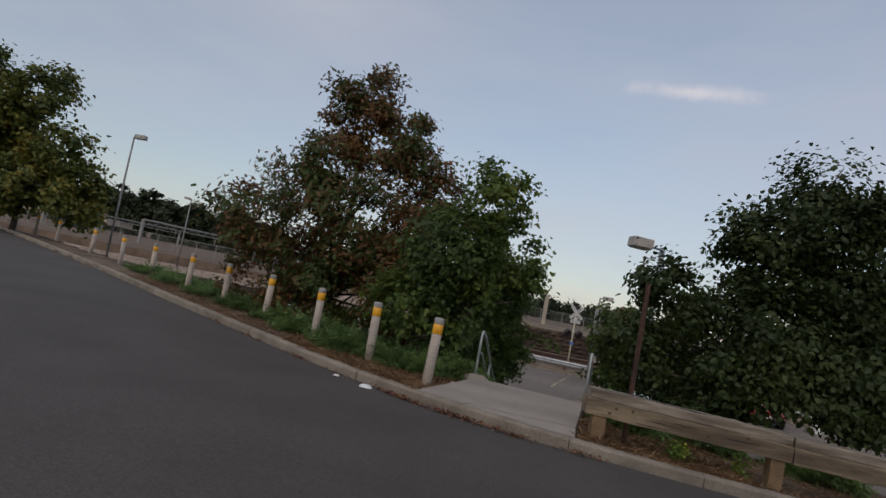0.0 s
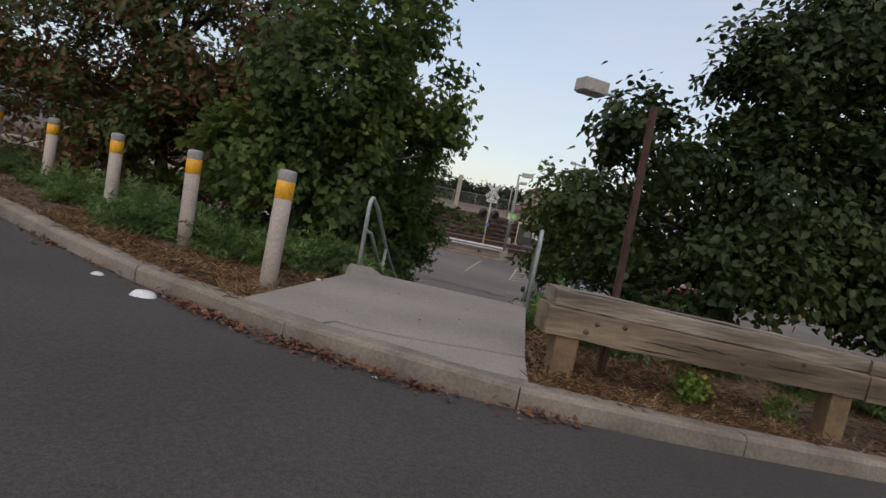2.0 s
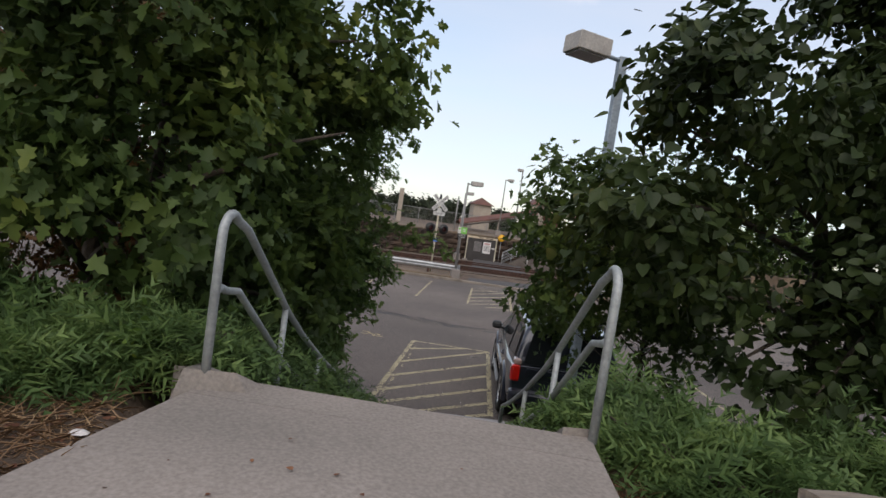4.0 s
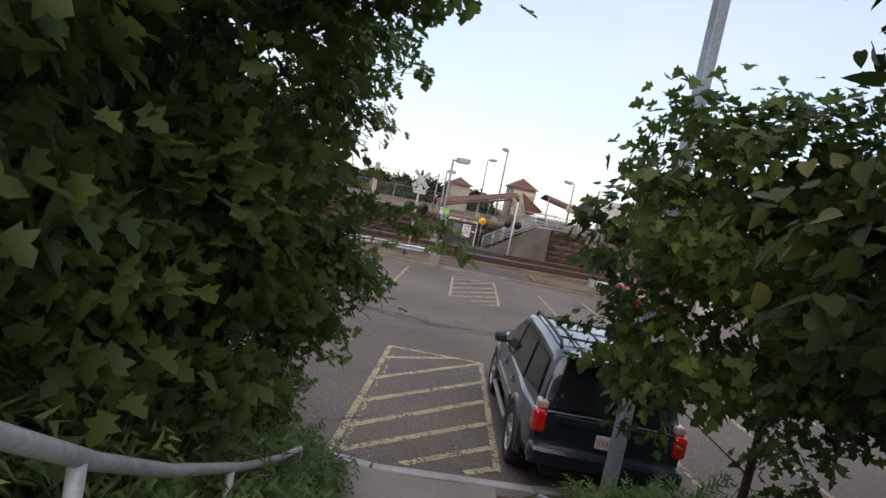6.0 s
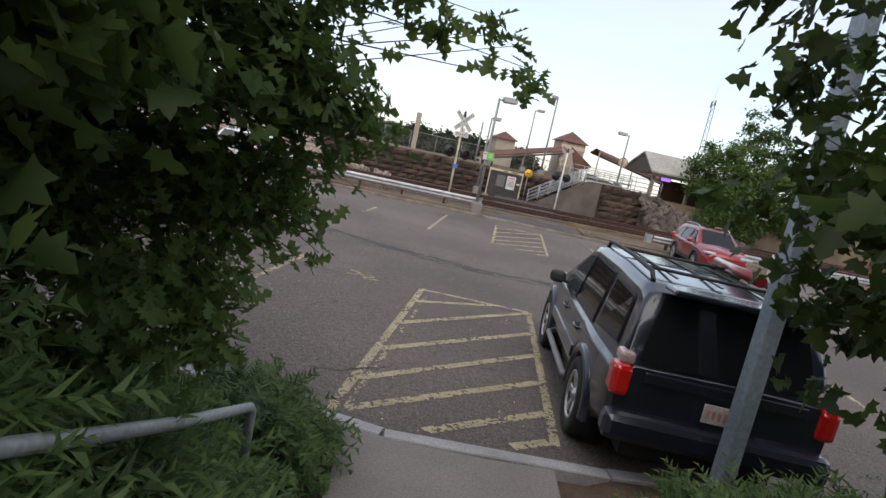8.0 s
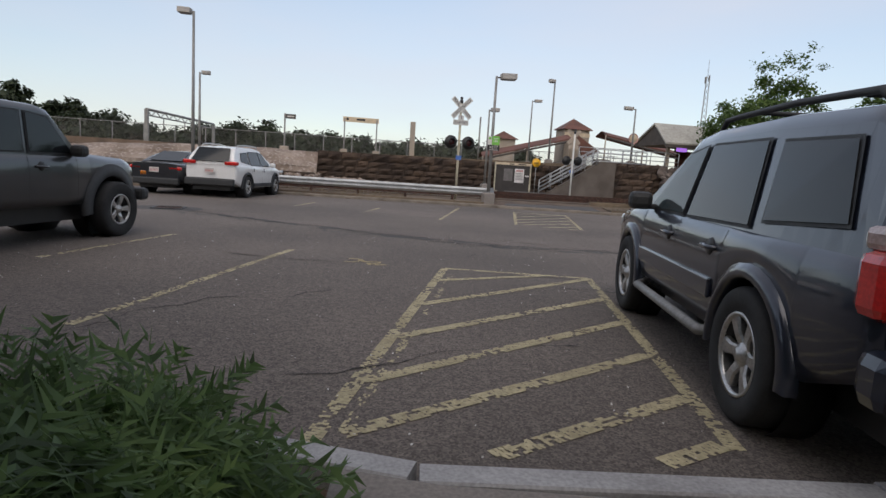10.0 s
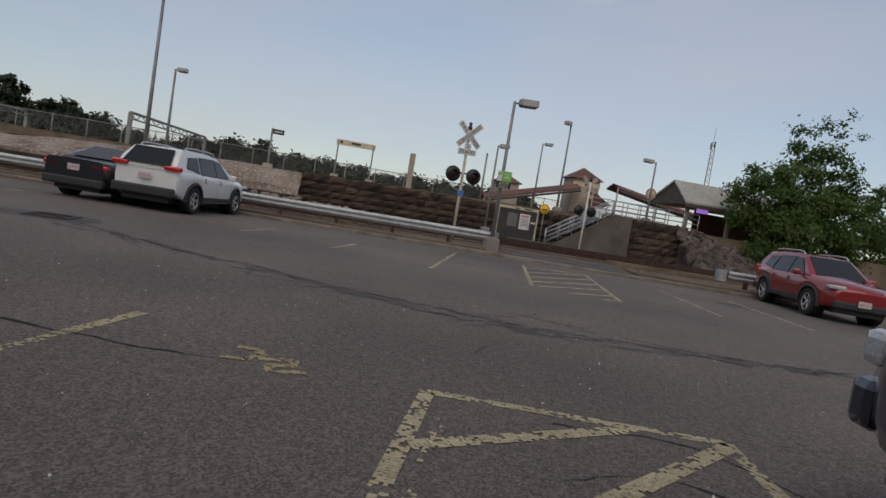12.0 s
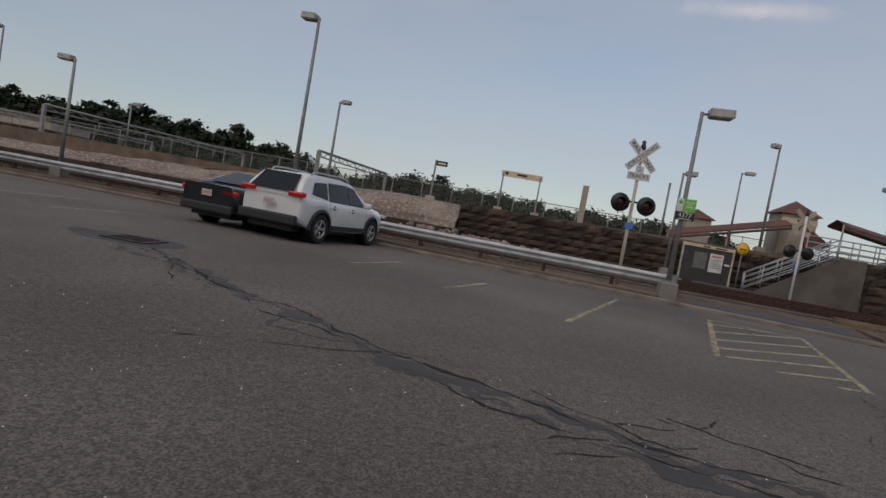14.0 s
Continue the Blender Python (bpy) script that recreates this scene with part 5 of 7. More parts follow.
# level crossing path
cp = Mesh()
X0 = lambda y: 7.0 + SKEW * (y - 30.6)
cp.prism([(X0(31.15), 31.15), (X0(30.5) + 3.9, 30.5), (X0(44.3) + 3.6, 44.38), (X0(44.3), 44.38)], 0.0, lambda x, y: 0.12 if y < 32 else 0.375)
solid("crossing_path", cp, M["patch"], "grey asphalt footpath over the tracks", "path", kind="structure")
solid("wooden_edge", Mesh().prism([(11.6, 33.4), (60, 33.2), (60, 33.5), (11.7, 33.7)], 0.1, 0.36), M["timber"], "low weathered timber edge along the tracks", "edging", kind="structure")

# guardrail
gr = thing("guardrail", pose(0, 0, 0), "galvanised steel guardrail along the verge", "guardrail", "guardrails")


def w_beam(x0, x1, y):
    s = Mesh()
    prof = [(0.02, 0.42), (0.0, 0.44), (-0.045, 0.50), (-0.045, 0.53), (0.0, 0.575), (0.0, 0.595), (-0.045, 0.64), (-0.045, 0.67), (0.0, 0.73), (0.02, 0.74)]
    for x in (x0, x1):
        s.v += [(x, y(x) + a, z) for a, z in prof] + [(x, y(x) + a + 0.006, z) for a, z in prof]
    n = len(prof)
    for e in range(n - 1):
        s.f += [(e, 2 * n + e, 2 * n + e + 1, e + 1), (n + e + 1, 3 * n + e + 1, 3 * n + e, n + e)]
        s.smooth += [False, False]
    return s


gy_ = lambda x: far_kerb_y(x) + 0.80
for a in range(12):
    part("rail_beam", w_beam(-39.15 + a * 3.81, -39.15 + a * 3.81 + 3.83, gy_), M["galv"], gr)
for a in range(24):
    x = -38.65 + a * 1.905
    part("post", Mesh().box((x, gy_(x) + 0.10, 0.32), (0.10, 0.14, 0.75), None, 0.008), M["rust"], gr, "dark guardrail post")
gr2 = thing("guardrail", pose(0, 0, 0), "galvanised steel guardrail with a flared end", "guardrail", "guardrails")
for a in range(6):
    part("rail_beam", w_beam(14.6 + a * 3.81, 14.6 + a * 3.81 + 3.83, gy_), M["galv"], gr2)
    part("post", Mesh().box((15.3 + a * 3.81, gy_(15.3 + a * 3.81) + 0.1, 0.32), (0.10, 0.14, 0.75), None, 0.008), M["rust"], gr2)
for tg, x, d in ((gr, 6.62, 1), (gr2, 14.55, -1)):
    s = Mesh()
    N = 8
    for q in range(N):
        a = math.pi * 0.75 * q / (N - 1)
        px, py = x + d * 0.24 * math.sin(a), gy_(x) + 0.24 - 0.24 * math.cos(a) - 0.02
        s.v += [(px, py, 0.36), (px, py, 0.76)]
    for q in range(N - 1):
        s.f += [(2 * q, 2 * q + 2, 2 * q + 3, 2 * q + 1)]
        s.smooth.append(True)
    part("flared_end", s, M["galv"], tg)


# ---- lamps ----
def street_lamp(x, y, z0, z1, arm, ang, label, base=0.35, head=(0.62, 0.34, 0.20), r=0.075, square=False, pole_mat=None):
    """A pole on a concrete foot with a box lamp on a short arm; ang: the way the arm points, in degrees from east."""
    L = thing("street_lamp", pose(x, y, z0), label, "street lamp", "street lamps")
    h = z1 - z0
    pm = pole_mat or M["pole"]
    if base:
        part("footing", Mesh().box((0, 0, base / 2 - 0.1), (0.46, 0.46, base + 0.2), None, 0.04), M["concrete"], L, "square concrete foot")
    if square:
        part("pole", Mesh().box((0, 0, h / 2), (2 * r, 2 * r, h), None, 0.012), pm, L)
    else:
        part("pole", Mesh().tube([(0, 0, base * 0.9 if base else -0.2), (0, 0, h)], [r, r * 0.62], 14), pm, L)
        part("pole_base", Mesh().box((0, 0, base + 0.02), (0.30, 0.30, 0.04), None, 0.008), pm, L)
    ca, sa = math.cos(radians(ang)), math.sin(radians(ang))
    part("arm", Mesh().tube([(0, 0, h - 0.06), (ca * arm, sa * arm, h - 0.04)], 0.032, 10), pm, L)
    hd = part("lamp_head", Mesh().box((head[0] / 2, 0, 0), head, None, 0.02), M["lamp_head"], L, "box lamp head", pose(ca * arm, sa * arm, h, 0, -2, ang))
    part("lens", Mesh().box((head[0] / 2, 0, -head[2] / 2 - 0.012), (head[0] * 0.86, head[1] * 0.86, 0.03), None, 0.008), M["lens"], hd, "grey lamp lens")
    return L


street_lamp(3.80, 9.95, 0.05, 6.0, 0.36, 192, "tall square lamp post standing on the bank", 0, (0.56, 0.42, 0.26), 0.064, True, M["pole_blue"])
street_lamp(6.55, 31.75, 0.0, 5.15, 0.18, 0, "grey lamp post with a green sign", 0.55, (0.62, 0.36, 0.22))
street_lamp(-5.36, 34.05, 0.1, 6.95, 0.10, 175, "tall grey lamp post behind parked cars", 0.3, (0.5, 0.36, 0.2))
street_lamp(-6.9, 41.5, 0.2, 5.6, 0.10, 0, "grey lamp post on the old platform", 0.5, (0.42, 0.3, 0.16))
street_lamp(-14.0, 34.0, 0.15, 4.4, 0.10, 180, "grey lamp post at a lot's edge", 0.4, (0.5, 0.3, 0.18))
street_lamp(-22.5, 26.0, 0.0, 9.1, 0.12, 0, "tall grey lamp post at the lot's west edge", 0.3, (0.6, 0.4, 0.22))
street_lamp(-28.6, 45, 0.6, 7.5, 0.15, 180, "grey lamp post on the old platform", 0.5, (0.5, 0.3, 0.18))
street_lamp(-23.8, 50, 1.1, 4.85, 0.15, 0, "grey lamp post on the old platform", 0.5, (0.5, 0.3, 0.18))
street_lamp(14.4, 47.6, 2.05, 7.78, 0.04, 200, "grey lamp post on the platform", 0.5, (0.42, 0.32, 0.2))
street_lamp(15.5, 56, 2.05, 7.5, 0.2, 0, "grey lamp post on the platform", 0.5, (0.6, 0.34, 0.2))
street_lamp(20.1, 47.0, 2.3, 6.35, 0.2, 180, "grey lamp post above a stone wall", 0.5, (0.62, 0.34, 0.2))
street_lamp(9.0, 43.2, 0.2, 5.1, 0.1, 0, "grey lamp post before a stone wall", 0.5, (0.5, 0.3, 0.2))
solid("steel_post", Mesh().tube([(9.1, 46.0, 1.9), (9.1, 46.0, 4.9)], 0.055, 10), M["pole"], "thin bare steel post on the platform", "post")
solid("steel_post", Mesh().box((6.2, 60, 3.5), (0.42, 0.42, 3.75), None, 0.03), M["panel_tan"], "square grey pillar on the platform", "post")

# sign on the lamp post
gs = thing("lot_sign", pose(6.62, 31.60, 2.52, 0, 0, -6), "green and black parking sign on a lamp post", "sign")
part("green_panel", Mesh().box((0.05, 0, 0.12), (0.30, 0.01, 0.34), None, 0.004), M["green_sign"], gs)
part("white_panel", Mesh().box((-0.19, 0, 0.12), (0.16, 0.012, 0.34), None, 0.004), M["sign_white"], gs)
part("black_panel", Mesh().box((-0.03, 0, -0.17), (0.48, 0.012, 0.22), None, 0.004), M["black"], gs)
part("symbol", Mesh().lathe([(0.0, 0.004), (0.05, 0.004), (0.05, 0.0)], pose(-0.19, -0.008, 0.2, 90, 0, 0), 16), M["green_sign"], gs)
for z_, w_ in ((0.20, 0.2), (0.14, 0.14), (0.08, 0.18)):
    part("text_bar", Mesh().box((0.05, -0.007, z_), (w_, 0.004, 0.025)), M["sign_white"], gs)
writing("number", "4377", 0.17, M["sign_white"], gs, pose(-0.03, -0.009, -0.15, 90, 0, 0))
part("text_bar", Mesh().box((-0.03, -0.008, -0.245), (0.34, 0.004, 0.02)), M["sign_white"], gs)


# ---- crossing signals ----
def crossbuck(x, y, z0, rz, label, back):
    """A railway crossing signal: crossed boards, plate, twin hooded lamps, bell."""
    c = thing("crossing_signal", pose(x, y, z0, 0, 0, rz), label, "crossing signal", "crossing signals")
    part("mast", Mesh().tube([(0, 0, -0.3), (0, 0, 4.15)], 0.05, 12), M["paint_white"] if not back else M["sign_white"], c)
    part("bell", Mesh().lathe([(0.0, 4.12), (0.07, 4.14), (0.075, 4.26), (0.05, 4.28), (0.06, 4.38), (0.0, 4.42)], n=16), M["dark_metal"], c, "black bell on top")
    for q, (txt, a) in enumerate((("RAIL ROAD", -45), ("CROSSING", 45))):
        bl = part("board", Mesh().box((0, 0, 0), (1.12, 0.02, 0.20), None, 0.006), M["sign_white"] if not back else M["sign_back"], c, "", pose(0, -0.07 - q * 0.024, 3.95, 0, -a, 0))
        if not back:
            writing("lettering", txt, 0.17, M["ink"], bl, pose(0, -0.012, 0, 90, 0, 0), 0.98)
    pl2 = part("plate", Mesh().box((0, -0.07, 3.36), (0.66, 0.015, 0.21), None, 0.005), M["sign_white"] if not back else M["sign_back"], c)
    pl3 = part("plate", Mesh().box((0, -0.07, 3.56), (0.24, 0.014, 0.19), None, 0.005), M["sign_white"] if not back else M["sign_back"], c)
    if not back:
        writing("lettering", "TRACKS", 0.16, M["ink"], pl2, pose(0, -0.080, 3.36, 90, 0, 0), 0.58)
        writing("numeral", "2", 0.18, M["ink"], pl3, pose(0, -0.080, 3.56, 90, 0, 0))
    part("cross_arm", Mesh().tube([(-0.40, 0, 2.62), (0.40, 0, 2.62)], 0.03, 10), M["dark_metal"], c)
    for sx in (-0.38, 0.38):
        d = part("disc", Mesh().lathe([(0.0, 0.02), (0.27, 0.012), (0.275, -0.01), (0.0, -0.02)], pose(sx, -0.08, 2.55, 90, 0, 0), 28), M["black"], c, "round black backing disc")
        part("hood", Mesh().lathe([(0.155, 0.0), (0.155, 0.16), (0.145, 0.16), (0.145, 0.0)], pose(sx, -0.09, 2.55, 90, 0, 0), 22), M["black"], d)
        part("lens", Mesh().lathe([(0.145, 0.02), (0.10, 0.045), (0.0, 0.055)], pose(sx, -0.09, 2.55, 90, 0, 0), 20), M["red_lens"], d, "dark red unlit lens")
    part("blue_plate", Mesh().box((0, -0.06, 1.92), (0.24, 0.01, 0.18), None, 0.004), M["blue_sign"], c)
    return c


crossbuck(5.42, 32.9, -0.02, 8, "white railway crossing signal with crossed boards and black lamps", False)
crossbuck(14.05, 42.2, -0.15, 186, "railway crossing signal seen from behind", True)

# ---- stone walls: rough blocks in courses ----
wall_stones = []


def stone_wall(name, x0, x1, y, z0, z1, label, seed, course=0.40):
    """Backing with bonded rough blocks in front of it."""
    w = thing(name, Matrix(), label, "wall")
    w["kind"] = "structure"
    part("backing", Mesh().box(((x0 + x1) / 2, y + 0.45, (z0 + z1) / 2 - 0.1), (x1 - x0, 0.7, z1 - z0 - 0.02)), M["mortar"], w, "dark recessed joints")
    wall_stones.append((w, x0, x1, y, z0, z1, seed, course))
    return w


stone_wall("wall_north", -0.95, 17.0, 44.55, 0.2, 2.10, "rough brown stone retaining wall with joints", 1)
stone_wall("wall_east", 17.2, 21.0, 43.6, 0.2, 2.52, "rough brown stone abutment wall", 2, 0.46)
pf = Mesh()
pf.prism([(-0.95, 44.9), (17.0, 44.9), (17.2, 43.95), (40, 43.95), (40, 62), (-0.95, 62)], 0.3, lambda x, y: 2.05 if x < 13.5 else 2.3)
solid("platform", pf, M["verge"], "worn platform ground behind a stone wall", "platform", kind="structure")
# old eroded platform to the west
bk = Mesh()
xs_ = np.linspace(-120, -0.95, 150)
rows_ = 9
for x in xs_:
    top_ = 1.25 + 0.78 * smooth01((x + 26) / 22)
    for e in range(rows_):
        u = e / (rows_ - 1)
        if e == 0:
            y_, z_ = 43.6, 0.12
        elif e == 1:
            y_, z_ = 43.75, 0.2 + 0.42 * top_
        elif e < 7:
            y_ = 44.0 + (u - 0.2) * 3.4
            z_ = top_ * (0.50 + 0.5 * smooth01((e - 1) / 5.0))
        else:
            y_, z_ = 46 + (e - 6) * 7, top_
        jj = noise.noise(Vector((x * 0.35, e * 1.3, 2.0)))
        jk = noise.noise(Vector((x * 1.1, e * 2.1, 7.0)))
        if e > 0:
            y_ += 0.5 * jj
            z_ += (0.13 * jk + 0.08 * jj) * (1 if e < 7 else 0.3)
        bk.v.append((x, y_, z_))
for a in range(len(xs_) - 1):
    for e in range(rows_ - 1):
        k = a * rows_ + e
        bk.f.append((k, k + rows_, k + rows_ + 1, k + 1))
        bk.smooth.append(False)
eb = solid("eroded_platform", bk, M["bank"], "pale eroded stone and earth bank of an old platform", "bank", kind="structure")
dk = Mesh()
for a in range(60):
    x = -118 + a * 1.95
    hh = 0.62 + 0.16 * noise.noise(Vector((x * 0.6, 0, 3)))
    dk.box((x + 0.95, 43.45 + 0.05 * noise.noise(Vector((x, 5, 0))), 0.15 + hh / 2), (1.92, 0.5, hh), None, 0.03)
solid("sill_wall", dk, M["bank_low"], "low dark wall of stained timbers below a bank", "wall", kind="structure")
# slumped rubble by the wall's west end
rb = Mesh()
rs = random.Random(5)


def rock(mesh, x, y, z, s, seed):
    """A broken stone: a jittered low ball."""
    k = Matrix.Translation((x, y, z)) @ Euler((seed, seed * 2.1, seed * 3.3)).to_matrix().to_4x4()
    vs, fs = ICO
    jit = [Vector(v) * (1 + 0.35 * noise.noise(Vector(v) * 1.3 + Vector((seed * 7, 0, 0)))) for v in vs]
    mesh.add([(v.x * s, v.y * s * 0.8, v.z * s * 0.65) for v in jit], fs, k)


tmp = bmesh.new()
bmesh.ops.create_icosphere(tmp, subdivisions=1, radius=1)
tmp.verts.index_update()
ICO = ([tuple(v.co) for v in tmp.verts], [tuple(v.index for v in f.verts) for f in tmp.faces])
tmp.free()
for q in range(150):
    u = rs.random()
    x = -3.5 + 6.0 * u + rs.uniform(-1, 1)
    rock(rb, x, 43.9 - rs.random() * 1.4, 0.25 + 0.35 * rs.random() * (1 - abs(u - 0.3)), rs.uniform(0.08, 0.30), q * 0.7)
solid("rubble_heap", rb, M["bank"], "heap of pale rubble below a broken wall", "rubble", kind="stuff")
rb = Mesh()
for q in range(420):
    u, v = rs.random(), rs.random()
    x = 20.4 + 7.5 * u
    hgt = 2.3 * (1 - u * 0.75) * v
    rock(rb, x, 43.9 - (1 - v) * 2.6, 0.2 + hgt, rs.uniform(0.16, 0.42), q * 0.37)
solid("rubble_slope", rb, M["rubble"], "grey rubble slope beside a stone wall", "rubble", kind="stuff")
s = Mesh().add([(20.6, 44.2, 0.1), (28.6, 44.2, 0.1), (28.6, 44.6, 0.6), (20.6, 44.6, 2.45), (20.6, 41.6, 0.1), (27.6, 41.6, 0.1)], [(0, 4, 5, 1), (4, 3, 2, 5), (3, 0, 1, 2), (0, 3, 4), (1, 5, 2)])
solid("rubble_core", s, M["rubble"], "packed earth under a rubble slope", "bank", kind="structure")

# concrete stair up to the platform with its railing
cw = Mesh()
vs = []
for y in (43.0, 43.25):
    vs += [(12.75, y, 0.1), (17.19, y, 0.1), (17.19, y, 2.5), (16.2, y, 2.5), (13.0, y, 0.45)]
cw.add(vs, [(0, 1, 2, 3, 4), (9, 8, 7, 6, 5)] + [(q, q + 5, (q + 1) % 5 + 5, (q + 1) % 5) for q in range(5)])
solid("stair_wall", cw, M["wall_conc"], "stained grey concrete wall of a platform stair", "wall", kind="structure")
st = thing("platform_stairs", Matrix(), "concrete stairs up to the platform", "stairs")
st["kind"] = "structure"
for q in range(15):
    part("step", Mesh().box((13.0 + q * 0.25, 43.9, 0.1 + (q + 1) * 0.07), (0.255, 1.2, (q + 1) * 0.14)), M["wall_conc"], st)


def railing(label, a, b, n, posts, h=1.05):
    R = thing("railing", pose(0, 0, 0), label, "railing", "platform railings")
    A, B = Vector(a), Vector(b)
    for q in range(n):
        o = Vector((0, 0, h * (q + 1) / n))
        part("bar", Mesh().tube([A + o, B + o], 0.028, 8), M["galv"], R)
    for q in range(posts):
        p0 = A.lerp(B, q / (posts - 1))
        part("post", Mesh().tube([p0, p0 + Vector((0, 0, h))], 0.03, 8), M["galv"], R)


railing("galvanised railing climbing beside platform stairs", (12.33, 42.9, 0.22), (15.85, 42.9, 2.3), 4, 6, 0.95)
railing("galvanised railing on the platform stairs' far side", (12.8, 44.4, 0.22), (16.2, 44.4, 2.3), 4, 6, 0.95)
railing("galvanised railing at the stair head", (15.9, 42.9, 2.3), (19.9, 44.4, 2.35), 4, 5, 0.95)
railing("galvanised railing at the stair head", (16.0, 46.2, 2.3), (23.2, 46.2, 2.3), 4, 8, 1.2)

# notice board
nb = thing("notice_board", pose(10.97, 44.1, -0.1), "dark station notice board with a white poster", "notice board")
for x in (-1.13, 1.13):
    part("post", Mesh().box((x, 0, 1.1), (0.08, 0.08, 2.2), None, 0.01), M["paint_white"], nb)
    part("footing", Mesh().box((x, 0, 0.2), (0.34, 0.34, 0.5), None, 0.03), M["concrete"], nb, "concrete foot")
part("panel", Mesh().box((0, 0.02, 1.15), (2.16, 0.05, 1.85), None, 0.008), M["board_dark"], nb)
part("header", Mesh().box((0, -0.02, 2.12), (2.3, 0.06, 0.14), None, 0.006), M["cream"], nb, "cream header strip with dark bars")
for x_, w_ in ((0.55, 0.5), (-0.1, 0.3)):
    part("text_bar", Mesh().box((x_, -0.053, 2.12), (w_, 0.006, 0.06)), M["ink"], nb)
part("map", Mesh().box((-0.30, -0.012, 1.45), (0.56, 0.014, 0.75), None, 0.003), M["map_grey"], nb, "faded grey map")
ps_ = part("poster", Mesh().box((0.42, -0.014, 1.42), (0.60, 0.018, 0.86), None, 0.003), M["poster"], nb, "white poster with faded red bars")
part("poster_bar", Mesh().box((0.42, -0.026, 1.72), (0.46, 0.004, 0.10)), M["poster_red"], ps_)
for q in range(5):
    part("poster_bar", Mesh().box((0.42, -0.026, 1.56 - q * 0.09), (0.46 - 0.05 * (q % 2), 0.004, 0.03)), M["map_grey"], ps_)
part("notice", Mesh().box((0.92, -0.012, 1.42), (0.24, 0.012, 0.09)), M["poster"], nb)
yd = thing("round_sign", pose(12.42, 44.05, 2.2), "round yellow sign on a post", "sign")
part("disc", Mesh().lathe([(0.0, 0.012), (0.29, 0.010), (0.29, -0.010), (0.0, -0.012)], pose(0, 0, 0, 90, 0, 0), 36), M["yellow_sign"], yd)
part("ring", Mesh().lathe([(0.29, 0.012), (0.27, 0.014), (0.27, 0.010)], pose(0, 0, 0, 90, 0, 0), 36), M["ink"], yd)
part("glyph_bar", Mesh().box((0, -0.014, -0.02), (0.26, 0.004, 0.06)), M["ink"], yd)
part("post", Mesh().tube([(0, 0.04, -2.3), (0, 0.04, 0.1)], 0.03, 8), M["pole"], yd)
rs_ = thing("round_sign", pose(20.4, 47.5, 4.4), "round red and white sign seen edge-lit", "sign")
part("disc", Mesh().lathe([(0.0, 0.012), (0.36, 0.010), (0.36, -0.010), (0.0, -0.012)], pose(0, 0, 0, 90, 0, 0), 32), M["cream"], rs_)
part("band", Mesh().lathe([(0.36, 0.014), (0.29, 0.016), (0.29, 0.011)], pose(0, 0, 0, 90, 0, 0), 32), M["poster_red"], rs_)
part("post", Mesh().tube([(0, 0.04, -2.7), (0, 0.04, 0.3)], 0.03, 8), M["pole"], rs_)

# station signs
sg1 = thing("station_sign", pose(1.62, 52, 1.86), "cream station sign on two posts", "sign")
for x in (-1.15, 1.15):
    part("post", Mesh().box((x, 0, 1.4), (0.09, 0.09, 2.8), None, 0.01), M["pole"], sg1)
    part("footing", Mesh().box((x, 0, 0.25), (0.5, 0.5, 0.7), None, 0.04), M["panel_tan"], sg1, "concrete foot")
sb = part("board", Mesh().box((0, 0, 2.72), (2.55, 0.06, 0.36), None, 0.01), M["cream"], sg1)
part("text_bar", Mesh().box((0.0, -0.035, 2.74), (0.62, 0.006, 0.13)), M["ink"], sb)
part("symbol", Mesh().lathe([(0.0, 0.004), (0.10, 0.004), (0.10, 0.0)], pose(-0.95, -0.032, 2.74, 90, 0, 0), 16), M["ink"], sb)
sg2 = thing("station_sign", pose(-3.45, 49.7, 1.68), "small dark platform sign on a post", "sign")
part("post", Mesh().box((0, 0, 1.4), (0.10, 0.10, 2.8), None, 0.01), M["pole"], sg2)
part("footing", Mesh().box((0, 0, 0.3), (0.55, 0.55, 0.7), None, 0.04), M["panel_tan"], sg2, "concrete foot")
part("board", Mesh().box((0.38, 0, 2.62), (0.66, 0.05, 0.30), None, 0.01), M["board_dark"], sg2)
part("text_bar", Mesh().box((0.38, -0.03, 2.62), (0.46, 0.006, 0.08)), M["sign_white"], sg2)


# head house, covered ramps, canopy
hh_ = thing("lift_house", pose(20.7, 60, 2.2), "small tan lift house with a brown hipped roof", "building")
part("wall", Mesh().box((0, 0, 1.75), (2.3, 2.3, 3.5), None, 0.03), M["panel_tan"], hh_)
part("roof", Mesh().add([(-1.4, -1.4, 3.5), (1.4, -1.4, 3.5), (1.4, 1.4, 3.5), (-1.4, 1.4, 3.5), (0, 0, 4.55)], [(3, 2, 1, 0), (0, 1, 4), (1, 2, 4), (2, 3, 4), (3, 0, 4)]), M["roof_red"], hh_, "brown hipped roof")
part("band", Mesh().box((0, -1.17, 3.05), (2.34, 0.03, 0.35)), M["cream"], hh_)
hh2 = thing("lift_house", pose(17.4, 72, 2.2), "distant tan lift house with a brown roof", "building")
part("wall", Mesh().box((0, 0, 1.5), (2.2, 2.2, 3.0), None, 0.03), M["panel_tan"], hh2)
part("roof", Mesh().add([(-1.4, -1.4, 3.0), (1.4, -1.4, 3.0), (1.4, 1.4, 3.0), (-1.4, 1.4, 3.0), (0, 0, 3.9)], [(3, 2, 1, 0), (0, 1, 4), (1, 2, 4), (2, 3, 4), (3, 0, 4)]), M["roof_red"], hh2)


